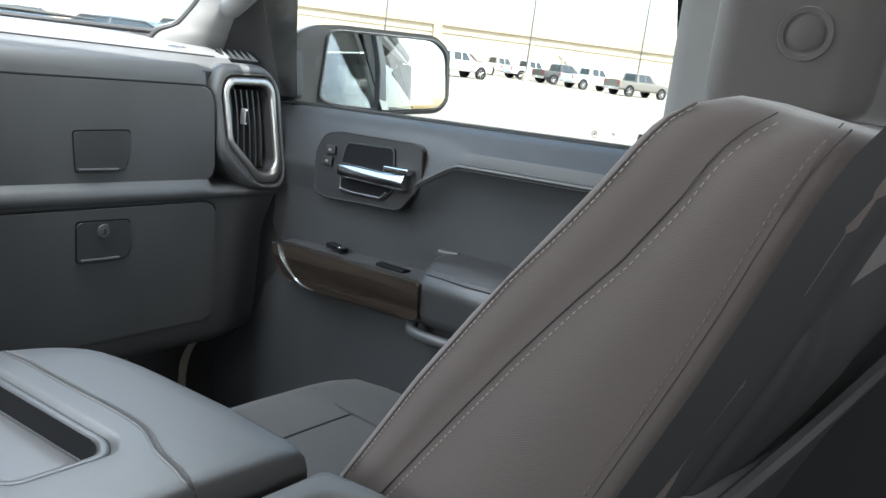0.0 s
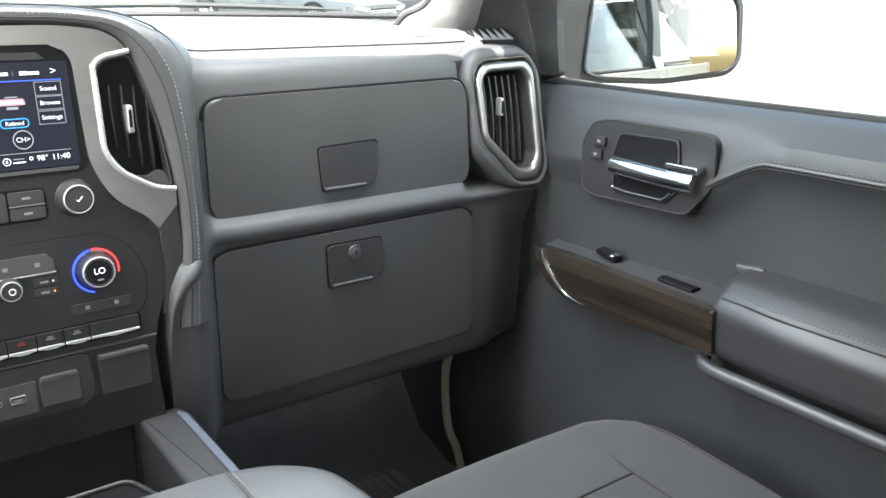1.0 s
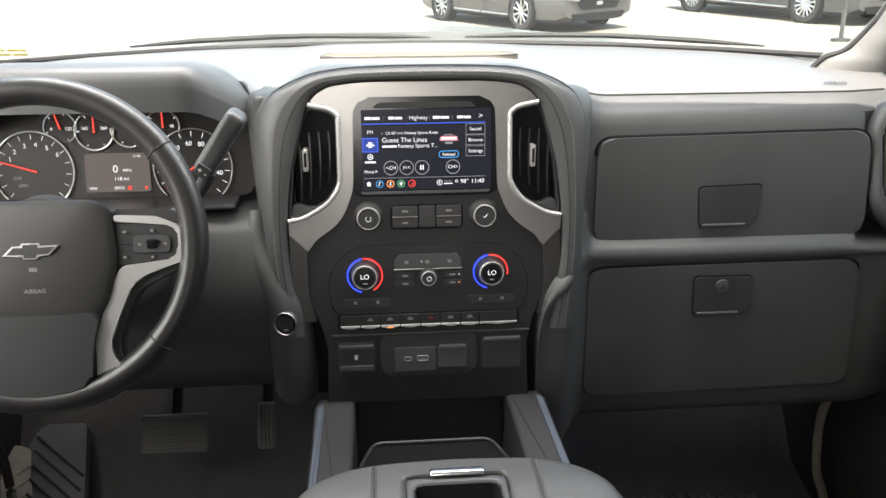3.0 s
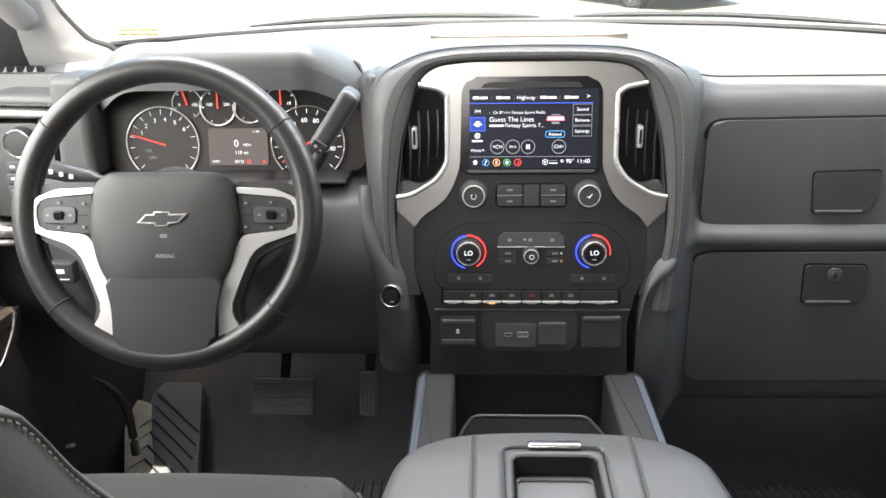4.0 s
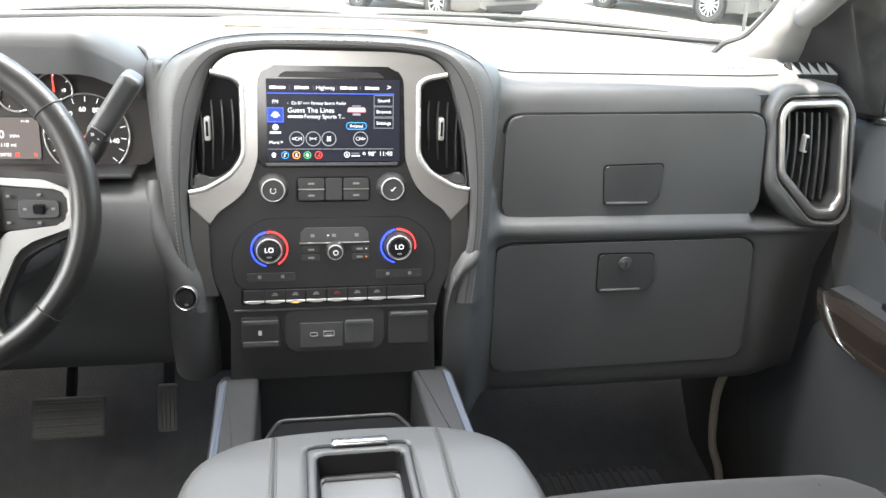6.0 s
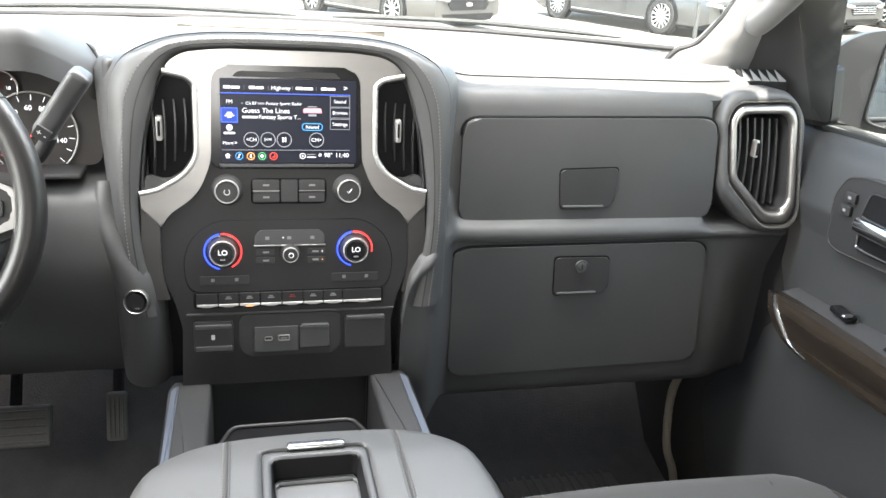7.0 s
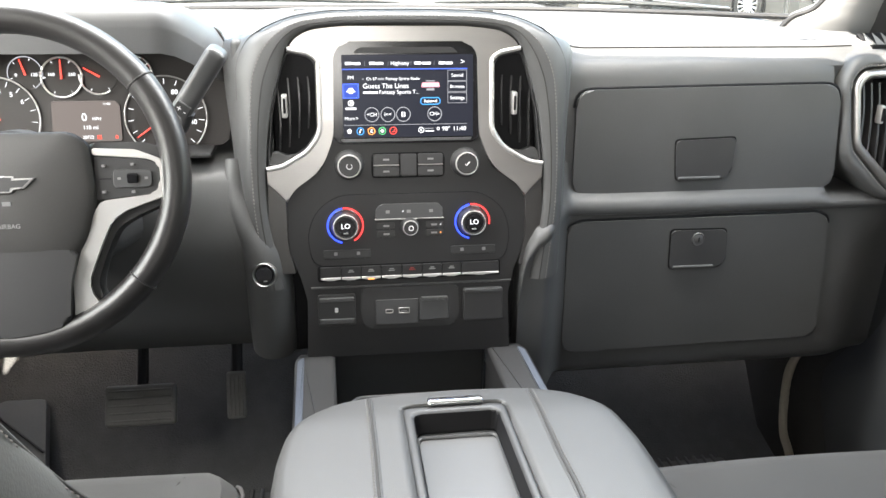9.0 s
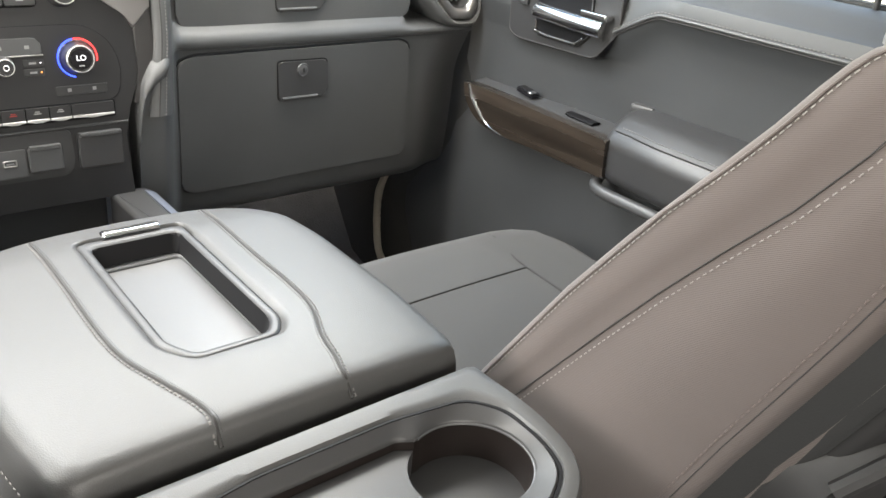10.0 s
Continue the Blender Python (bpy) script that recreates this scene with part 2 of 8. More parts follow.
def join(*bms):
    out = bms[0]
    for b in bms[1:]:
        me = bpy.data.meshes.new("tmp")
        b.to_mesh(me)
        b.free()
        out.from_mesh(me)
        bpy.data.meshes.remove(me)
    return out


def rounded(pts, r, n=4):
    """Round the corners of a closed outline."""
    out, k = [], len(pts)
    for i in range(k):
        a, b, c = (Vector(pts[j % k][:2]) for j in (i - 1, i, i + 1))
        u, v = a - b, c - b
        rr = r[i] if isinstance(r, (list, tuple)) else r
        d = min(rr, 0.45 * u.length, 0.45 * v.length)
        if d < 1e-5:
            out.append(tuple(b))
            continue
        p, q = b + u.normalized() * d, b + v.normalized() * d
        for s in range(n + 1):
            t = s / n
            w = p * (1 - t) ** 2 + b * 2 * t * (1 - t) + q * t * t
            out.append((w.x, w.y))
    return out


def resample(pts, n, closed=True):
    v = [Vector(p) for p in pts]
    if closed:
        v.append(v[0])
    acc = [0.0]
    for a, b in zip(v, v[1:]):
        acc.append(acc[-1] + (b - a).length)
    out, j = [], 0
    for i in range(n):
        s = acc[-1] * i / (n if closed else n - 1)
        while j < len(acc) - 2 and acc[j + 1] < s:
            j += 1
        t = (s - acc[j]) / max(1e-9, acc[j + 1] - acc[j])
        out.append(v[j].lerp(v[j + 1], min(1, t)))
    return out


def slab(pts, fn, d0, d1, bev=0.0, seg=2):
    """A plate with the given outline; fn(u, v, d) lays it into the room; its face lies at d1."""
    bm = bmesh.new()
    back = [bm.verts.new(fn(u, v, d0)) for u, v in pts]
    front = [bm.verts.new(fn(u, v, d1)) for u, v in pts]
    bm.faces.new(front)
    bm.faces.new(back[::-1])
    k = len(pts)
    for i in range(k):
        bm.faces.new((back[i], back[(i + 1) % k], front[(i + 1) % k], front[i]))
    if bev:
        fs = set(front)
        es = [e for e in bm.edges if e.verts[0] in fs and e.verts[1] in fs]
        bmesh.ops.bevel(bm, geom=es, offset=bev, segments=seg, profile=0.5, affect="EDGES")
    return bm


def ring(outer, inner, fn, d0, d1, n=64, crown=0.0, closed=True, lip=0.35):
    """A frame between two outlines, with a rounded face."""
    o, i = resample(outer, n, closed), resample(inner, n, closed)
    bm = bmesh.new()
    rows = []
    for a, b in zip(o, i):
        sect = [(0, d0), (0, d1 - crown)]
        for s in range(1, 6):
            t = s / 6
            sect.append((t, d1 - crown + crown * math.sin(math.pi * t) ** lip))
        sect += [(1, d1 - crown), (1, d0)]
        rows.append([bm.verts.new(fn(*(a.lerp(b, t))[:2], d)) for t, d in sect])
    k = len(rows)
    for j in range(k if closed else k - 1):
        r, q = rows[j], rows[(j + 1) % k]
        for s in range(len(r) - 1):
            bm.faces.new((r[s], r[s + 1], q[s + 1], q[s]))
    return bm


def tube(path, r, closed=False, n=8, flat=1.0, up=(0, 0, 1)):
    pts = [Vector(p) for p in path]
    bm, rows, k = bmesh.new(), [], len(pts)
    for i, p in enumerate(pts):
        a = pts[(i - 1) % k] if closed or i else p
        b = pts[(i + 1) % k] if closed or i < k - 1 else p
        t = (b - a).normalized()
        s = t.cross(Vector(up))
        s = s.normalized() if s.length > 1e-4 else t.orthogonal().normalized()
        w = s.cross(t).normalized()
        rr = r[i] if isinstance(r, (list, tuple)) else r
        rows.append([bm.verts.new(p + s * rr * math.cos(2 * math.pi * j / n) + w * rr * flat * math.sin(2 * math.pi * j / n)) for j in range(n)])
    for i in range(k if closed else k - 1):
        for j in range(n):
            bm.faces.new((rows[i][j], rows[i][(j + 1) % n], rows[(i + 1) % k][(j + 1) % n], rows[(i + 1) % k][j]))
    if not closed:
        bm.faces.new(rows[0][::-1])
        bm.faces.new(rows[-1])
    return bm


def spline(pts, n=8, closed=False):
    """A smooth line through the points."""
    v = [Vector(p) for p in pts]
    k, out = len(v), []
    for i in range(k if closed else k - 1):
        if closed:
            p = [v[(i + j) % k] for j in (-1, 0, 1, 2)]
        else:
            p = [v[max(0, i - 1)], v[i], v[i + 1], v[min(k - 1, i + 2)]]
        for s in range(n):
            t = s / n
            out.append(0.5 * (2 * p[1] + (p[2] - p[0]) * t + (2 * p[0] - 5 * p[1] + 4 * p[2] - p[3]) * t * t + (3 * p[1] - p[0] - 3 * p[2] + p[3]) * t ** 3))
    if not closed:
        out.append(v[-1])
    return out


def loft(rings, closed_ring=True, caps=True):
    bm = bmesh.new()
    rows = [[bm.verts.new(p) for p in r] for r in rings]
    n = len(rows[0])
    for a, b in zip(rows, rows[1:]):
        for j in range(n if closed_ring else n - 1):
            bm.faces.new((a[j], a[(j + 1) % n], b[(j + 1) % n], b[j]))
    if caps and closed_ring:
        bm.faces.new(rows[0][::-1])
        bm.faces.new(rows[-1])
    return bm


def shell(rows, thick, way):
    """A curved sheet with thickness: rows of points, pushed along way for its back."""
    way = Vector(way) * thick
    bm = bmesh.new()
    f = [[bm.verts.new(p) for p in r] for r in rows]
    b = [[bm.verts.new(Vector(p) + way) for p in r] for r in rows]
    nr, nc = len(rows), len(rows[0])
    for i in range(nr - 1):
        for j in range(nc - 1):
            bm.faces.new((f[i][j], f[i][j + 1], f[i + 1][j + 1], f[i + 1][j]))
            bm.faces.new((b[i][j], b[i + 1][j], b[i + 1][j + 1], b[i][j + 1]))
    for i in range(nr - 1):
        for j in (0, nc - 1):
            bm.faces.new((f[i][j], f[i + 1][j], b[i + 1][j], b[i][j]))
    for j in range(nc - 1):
        for i in (0, nr - 1):
            bm.faces.new((f[i][j], f[i][j + 1], b[i][j + 1], b[i][j]))
    return bm


def lathe(profile, m, n=32, sweep=2 * math.pi, start=0.0):
    """Turned about the local z axis; profile of (radius, height)."""
    bm = bmesh.new()
    full = abs(sweep - 2 * math.pi) < 1e-6
    k = n if full else n + 1
    rows = [[bm.verts.new(m @ Vector((r * math.cos(start + sweep * j / n), r * math.sin(start + sweep * j / n), h))) for j in range(k)] for r, h in profile]
    for a, b in zip(rows, rows[1:]):
        for j in range(n):
            bm.faces.new((a[j], a[(j + 1) % k], b[(j + 1) % k], b[j]))
    bmesh.ops.remove_doubles(bm, verts=bm.verts, dist=1e-6)
    return bm


def dashes(path, step, length, r, up, width=1.0):
    """Stitches along a line."""
    pts = [Vector(p) for p in path]
    acc = [0.0]
    for a, b in zip(pts, pts[1:]):
        acc.append(acc[-1] + (b - a).length)
    def at(s):
        for i in range(len(acc) - 1):
            if s <= acc[i + 1]:
                return pts[i].lerp(pts[i + 1], (s - acc[i]) / max(1e-9, acc[i + 1] - acc[i]))
        return pts[-1]
    verts, faces, s, up = [], [], 0.0, Vector(up).normalized()
    while s + length < acc[-1]:
        a, b = at(s), at(s + length)
        t = (b - a).normalized()
        side = t.cross(up).normalized() * r * width
        k = len(verts)
        mid = (a + b) / 2 + up * r
        verts += [a - side, a + side, b + side, b - side, mid - side * 0.6, mid + side * 0.6]
        faces += [(k, k + 1, k + 5, k + 4), (k + 3, k + 4, k + 5, k + 2), (k, k + 4, k + 3), (k + 1, k + 2, k + 5)]
        s += step
    me = bpy.data.meshes.new("tmp")
    me.from_pydata([tuple(v) for v in verts], [], faces)
    bm = bmesh.new()
    bm.from_mesh(me)
    bpy.data.meshes.remove(me)
    return bm


def writing(text, size, m, depth=0.0002, align="CENTER"):
    cu = bpy.data.curves.new("writing", "FONT")
    cu.body, cu.size, cu.extrude, cu.align_x, cu.align_y = text, size, depth, align, "CENTER"
    ob = bpy.data.objects.new("writing", cu)
    scene.collection.objects.link(ob)
    bpy.context.view_layer.update()
    me = bpy.data.meshes.new_from_object(ob.evaluated_get(bpy.context.evaluated_depsgraph_get()))
    bpy.data.objects.remove(ob)
    bpy.data.curves.remove(cu)
    bm = bmesh.new()
    bm.from_mesh(me)
    bpy.data.meshes.remove(me)
    bmesh.ops.transform(bm, matrix=m, verts=bm.verts)
    return bm


def smooth(a, b, x):
    t = min(1.0, max(0.0, (x - a) / (b - a)))
    return t * t * (3 - 2 * t)


def lerp_line(table, x):
    """Piecewise linear value from (x, value) rows."""
    if x <= table[0][0]:
        return table[0][1]
    for (a, p), (b, q) in zip(table, table[1:]):
        if x <= b:
            return p + (q - p) * (x - a) / (b - a)
    return table[-1][1]


# ---------------------------------------------------------------- outside ground: the lot rises a little ahead and to the passenger's side
SLOPE_X, SLOPE_Y, LOT_Z = 0.022, 0.036, -0.60
LOT = Matrix(((1, 0, 0, 0), (0, 1, 0, 0), (SLOPE_X, SLOPE_Y, 1, LOT_Z), (0, 0, 0, 1)))
LOT_ROT = Matrix.Rotation(math.atan(SLOPE_Y), 4, "X") @ Matrix.Rotation(-math.atan(SLOPE_X), 4, "Y")


def on_lot(x, y, turn=0.0):
    """The pose of a thing that stands on the lot."""
    return Matrix.Translation((x, y, LOT_Z + SLOPE_X * x + SLOPE_Y * y)) @ LOT_ROT @ pose(0, 0, 0, 0, 0, turn)


def ground_sheet():
    bm = bmesh.new()
    bmesh.ops.create_grid(bm, x_segments=24, y_segments=24, size=1500)
    for v in bm.verts:
        v.co = LOT @ Vector((v.co.x, v.co.y, 0))
    return bm


solid("ground", ground_sheet(), ASPHALT, "pale sun-bleached concrete of a wide car lot", "ground", kind="structure")


# ---------------------------------------------------------------- the cab's shell
def both(fn):
    for s in (1, -1):
        fn(s)


# floor, toe board
floor_rows = []
for x in np.linspace(-0.86, 0.86, 9):
    floor_rows.append([(x, y, z) for y, z in ((-1.95, 0.02), (-0.6, 0.02), (0.0, 0.02), (0.34, 0.03), (0.44, 0.07), (0.60, 0.30), (0.72, 0.60))])
solid("floor", shell(floor_rows, 0.05, (0, 0.3, -1)), CARPET, "black carpeted cab floor and sloping toe board", "floor", kind="structure")
# firewall behind the dashboard, down to the toe board
solid("wall_front", box(0, 0.74, 0.695, 1.66, 0.04, 0.41, 0.004), PLASTIC, "dark bulkhead behind the dashboard", "wall", kind="structure")
# kick panels beside the footwells
def kick(s):
    rows = [[Vector((s * (0.838 - 0.02 * smooth(0.1, 0.5, y)), y, z)) for z in np.linspace(0.02, 0.800 + 0.100 * smooth(0.20, 0.30, y), 8)] for y in np.linspace(0.02, 0.76, 24)]
    solid("kick_panel", shell(rows, 0.06, (s, 0, 0)), KICK, "black plastic kick panel beside the footwell", "panel", kind="structure")
    arc = [Vector((s * x, y, z)) for x, y, z in (((0.825, 0.285, 0.350), (0.804, 0.285, 0.338), (0.786, 0.285, 0.318), (0.774, 0.285, 0.280), (0.773, 0.283, 0.215), (0.781, 0.282, 0.150), (0.800, 0.280, 0.10), (0.812, 0.275, 0.04)) if s > 0 else ((0.812, 0.300, 0.330), (0.790, 0.300, 0.318), (0.768, 0.300, 0.294), (0.755, 0.300, 0.262), (0.752, 0.300, 0.22), (0.752, 0.300, 0.16)))]
    solid("sill_edge", tube(spline(arc, 6), [lerp_line([(0, 0.002), (8, 0.006), (16, 0.0085), (60, 0.0085)], k) for k in range(6 * (len(arc) - 1) + 1)], n=8), SILL if s > 0 else KICK, "thin curved edge line of the door sill trim", "trim", kind="structure")


both(kick)
# roof with headliner
roof_rows = []
for y in np.linspace(-0.12, -1.97, 12):
    roof_rows.append([(x, y, 1.37 - 0.10 * (abs(x) / 0.78) ** 4 - 0.04 * smooth(-0.45, -0.10, y)) for x in np.linspace(-0.80, 0.80, 17)])
solid("ceiling", shell(roof_rows, 0.05, (0, 0, 1)), HEADLINER, "pale grey cloth headliner of the cab roof", "ceiling", kind="structure")
# back wall with its window
for nm, cx, cz, sx, sz in (("wall_back", 0, 0.46, 1.72, 0.90), ("wall_back_header", 0, 1.30, 1.50, 0.10)):
    solid(nm, box(cx, -1.96, cz, sx, 0.06, sz, 0.006), TRIM_LIGHT if cz > 1 else PLASTIC, "back wall of the cab below and above the rear window", "wall", kind="structure")
both(lambda s: solid("wall_back_pillar", box(s * 0.76, -1.95, 1.08, 0.16, 0.08, 0.36, 0.02), TRIM_LIGHT, "light grey trim beside the rear window", "pillar", kind="structure"))


PILLAR = [(0.930, 0.636, 0.258, 0.802, 0.225), (0.955, 0.655, 0.250, 0.795, 0.208), (0.970, 0.684, 0.236, 0.792, 0.202), (1.010, 0.711, 0.220, 0.789, 0.165), (1.050, 0.727, 0.205, 0.786, 0.112),
          (1.100, 0.740, 0.180, 0.781, 0.040), (1.200, 0.735, 0.050, 0.765, -0.100), (1.345, 0.690, -0.165, 0.715, -0.290)]  # height, glass edge x y, door edge x y


def a_pillar(s):
    """Light grey trim beside the windscreen, from the dash end up to the roof."""
    rows = []
    for z, ex, ey, dx, dy in [tuple(lerp_line([(k, row[i]) for k, row in enumerate(PILLAR)], t) for i in range(5)) for t in np.linspace(0, 7, 29)]:
        a, b = Vector((s * ex, ey, z)), Vector((s * dx, dy, z))
        row = []
        for u in np.linspace(0, 1, 9):
            p = a.lerp(b, u)
            row.append(p + Vector((-s * 0.010, -0.022, -0.006)) * math.sin(math.pi * u) ** 0.8)
        rows.append(row)
    p = solid("a_pillar", shell(rows, 0.03, (s * 0.5, 0.8, 0.2)), TRIM_LIGHT, "light grey fabric-wrapped windscreen pillar trim", "pillar", kind="structure")
    edge_line = spline([Vector((s * ex, ey - 0.002, z)) for z, ex, ey, dx, dy in PILLAR], 5)
    solid("windscreen_edge", tube(edge_line, 0.0042, n=8), RUBBER, "black rubber edge of the windscreen beside the pillar", "seal", kind="structure")
    # dark door-frame side of the pillar
    rows = []
    for i in range(8):
        t = i / 7
        rows.append([(s * 0.735, 0.330 - 0.49 * t, 0.86 + 0.45 * t), (s * 0.790, lerp_line([(0, 0.250), (0.5, 0.100), (1, -0.21)], t), 0.86 + 0.45 * t), (s * 0.845, lerp_line([(0, 0.165), (0.5, 0.122), (1, -0.25)], t), 0.86 + 0.45 * t), (s * 0.872, lerp_line([(0, 0.112), (0.5, 0.128), (1, -0.27)], t), 0.86 + 0.45 * t)])
    solid("door_frame_front", shell(rows, 0.03, (s * 0.6, 0.8, 0)), PLASTIC, "black front frame of the door window beside the pillar", "door frame", kind="structure")


both(a_pillar)


def b_pillar(s):
    rings = []
    for z, y, x in ((0.02, -0.70, 0.84), (0.80, -0.705, 0.845), (0.90, -0.715, 0.845), (1.10, -0.725, 0.825), (1.33, -0.735, 0.770)):
        rings.append([Vector((s * x + u, y + v, z)) for u, v in rounded([(-0.035, -0.085), (0.035, -0.085), (0.035, 0.075), (-0.035, 0.075)], 0.022, 4)])
    solid("b_pillar", loft(rings), TRIM_LIGHT, "light grey trim of the pillar behind the front door", "pillar", kind="structure")
    cap = [[Vector((s * (0.893 - 0.18 * t), y, 0.845 + 0.46 * t)) for y in (-0.640, -0.70, -0.79)] for t in np.linspace(0, 1, 4)]
    solid("pillar_cap", shell(cap, 0.006, (s, 0, 0)), GLOSS, "gloss black outer cover of the pillar between the doors", "pillar", kind="structure")
    # black window seal on its front edge
    seal = [(s * 0.866, -0.632, 0.83), (s * 0.866, -0.640, 0.92), (s * 0.852, -0.648, 1.10), (s * 0.80, -0.655, 1.31)]
    solid("window_seal", tube(spline(seal, 6), 0.013, n=8), RUBBER, "black rubber seal of the door window", "seal", kind="structure")


both(b_pillar)


def rear_door(s):
    """The lower wall behind the front doors, below the rear side windows."""
    solid("rear_door_wall", box(s * 0.86, -1.35, 0.43, 0.07, 1.16, 0.84, 0.02), PLASTIC, "dark rear door below its window", "wall", kind="structure")
    solid("roof_rail", box(s * 0.785, -1.02, 1.315, 0.07, 1.90, 0.06, 0.02), TRIM_LIGHT, "light grey trim under the roof edge above the side windows", "trim", kind="structure")


both(rear_door)
solid("windscreen_header", box(0, -0.165, 1.345, 1.36, 0.10, 0.045, 0.018), HEADLINER, "pale grey headliner edge above the windscreen", "trim", kind="structure")


def screen_base_y(x):
    return lerp_line([(-0.72, 0.27), (-0.66, 0.33), (-0.55, 0.44), (-0.40, 0.55), (-0.2, 0.62), (0, 0.64), (0.2, 0.62), (0.40, 0.55), (0.55, 0.44), (0.66, 0.33), (0.72, 0.27)], x)


ws_rows = []
for i in range(9):
    t = i / 8
    ws_rows.append([(x * (1 - 0.06 * t), (screen_base_y(x) + 0.02) * (1 - t) + (-0.16 - 0.35 * (abs(x) / 0.72) ** 2 * 0.15) * t, 0.950 + 0.40 * t) for x in np.linspace(-0.72, 0.72, 21)])
wsg = solid("windshield", shell(ws_rows, 0.005, (0, 0.7, 0.7)), GLASS_WS, "clear raked windscreen glass", "windscreen", kind="structure")
wsg.visible_shadow = False
# black band along the foot of the glass
solid("windshield_seal", tube([(x, screen_base_y(x) - 0.004, 0.953) for x in np.linspace(-0.73, 0.73, 41)], 0.005, n=8), RUBBER, "black rubber seal along the foot of the windscreen", "seal", kind="structure")


def side_glass(s):
    rows = [[(s * (0.868 - 0.18 * t), y, 0.845 + 0.47 * t) for y in np.linspace(0.14 - 0.36 * smooth(0.5, 1.0, t), -0.645, 6)] for t in np.linspace(0, 1, 9)]
    g = solid("window_1" if s > 0 else "window_2", shell(rows, 0.004, (s, 0, 0)), GLASS, "clear front door window, closed", "window", kind="structure")
    g.visible_shadow = False


both(side_glass)
TINT = glass_pane("tinted_glass", 0.06, (0.16, 0.17, 0.17), 0.9)
for sx, nm in ((1, "window_3"), (-1, "window_5")):
    rear_rows = [[(sx * (0.868 - 0.16 * t), y, 0.855 + 0.44 * t) for y in np.linspace(-0.80, -1.90, 5)] for t in np.linspace(0, 1, 4)]
    rg = solid(nm, shell(rear_rows, 0.004, (sx, 0, 0)), TINT, "dark tinted rear side window", "window", kind="structure")
    rg.visible_shadow = False
bg = solid("window_4", box(0, -1.965, 1.08, 1.37, 0.005, 0.35, 0.0), TINT, "dark tinted back window", "window", kind="structure")
bg.visible_shadow = False


# ---------------------------------------------------------------- dashboard
def stack(x, z, d=0.0):
    """The plane of the centre stack: d metres towards the seats."""
    return Vector((x, 0.004 + 0.1 * (z - 0.78) - d, z + 0.1 * d))


dash = thing("dashboard", (0, 0.2, 0.45), "black stitched-vinyl pickup dashboard with silver-framed centre stack", "dashboard")

PASS = [(0.100, 0.893), (0.112, 0.907), (0.128, 0.918), (0.160, 0.930), (0.220, 0.938), (0.320, 0.944), (0.55, 0.950)]
CENT = [(0.034, 0.950), (0.032, 0.962), (0.040, 0.9705), (0.070, 0.9725), (0.150, 0.969), (0.300, 0.961), (0.64, 0.953)]
DRIV = [(-0.012, 0.955), (-0.012, 0.972), (0.004, 0.983), (0.050, 0.982), (0.150, 0.971), (0.280, 0.957), (0.60, 0.951)]


def top_profile(x):
    wc = 1 - smooth(0.10, 0.27, x) if x >= 0 else 1 - smooth(0.13, 0.235, -x)
    wd = smooth(0.205, 0.30, -x) * (1 - smooth(0.52, 0.66, -x))
    wp = max(0.0, 1 - wc - wd)
    tot = wc + wd + wp
    pts = []
    for p, c, d in zip(PASS, CENT, DRIV):
        y = (p[0] * wp + c[0] * wc + d[0] * wd) / tot
        z = (p[1] * wp + c[1] * wc + d[1] * wd) / tot
        pts.append([y, z])
    pts[-1][0] = max(pts[-2][0] + 0.01, screen_base_y(x) + 0.012)
    # the pad's outline draws in where the dash ends
    edge = smooth(0.62, 0.73, abs(x))
    for q in pts[:-1]:
        q[0] += 0.022 * edge
    return [Vector((x, y, z)) for y, z in pts]


top_rows = [spline(top_profile(x), 4) for x in np.linspace(-0.735, 0.735, 99)]
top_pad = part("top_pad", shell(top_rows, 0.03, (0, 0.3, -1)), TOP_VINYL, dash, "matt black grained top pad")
# the rolled front below the seam on the passenger side takes the fascia's darker vinyl, its shade put into the colour
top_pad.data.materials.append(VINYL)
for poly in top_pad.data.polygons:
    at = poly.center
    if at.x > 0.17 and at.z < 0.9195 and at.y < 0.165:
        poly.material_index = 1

# passenger side front: recess behind the upper box, ledge, lower box
pf = [(0.112, 0.906), (0.1045, 0.9005), (0.0990, 0.892), (0.0955, 0.882), (0.0940, 0.872), (0.0930, 0.864), (0.0915, 0.855), (0.0885, 0.840), (0.088, 0.80), (0.088, 0.765), (0.0882, 0.745), (0.0882, 0.732),
      (0.0868, 0.7215), (0.0825, 0.7130), (0.0765, 0.7060), (0.0705, 0.7000), (0.0670, 0.6920), (0.0685, 0.683), (0.0745, 0.677), (0.0760, 0.64), (0.078, 0.58), (0.081, 0.52), (0.086, 0.46), (0.095, 0.42), (0.14, 0.395), (0.22, 0.385), (0.40, 0.39)]
pf = [(p.x, p.y) for p in spline([(y, z, 0) for y, z in pf], 3)]
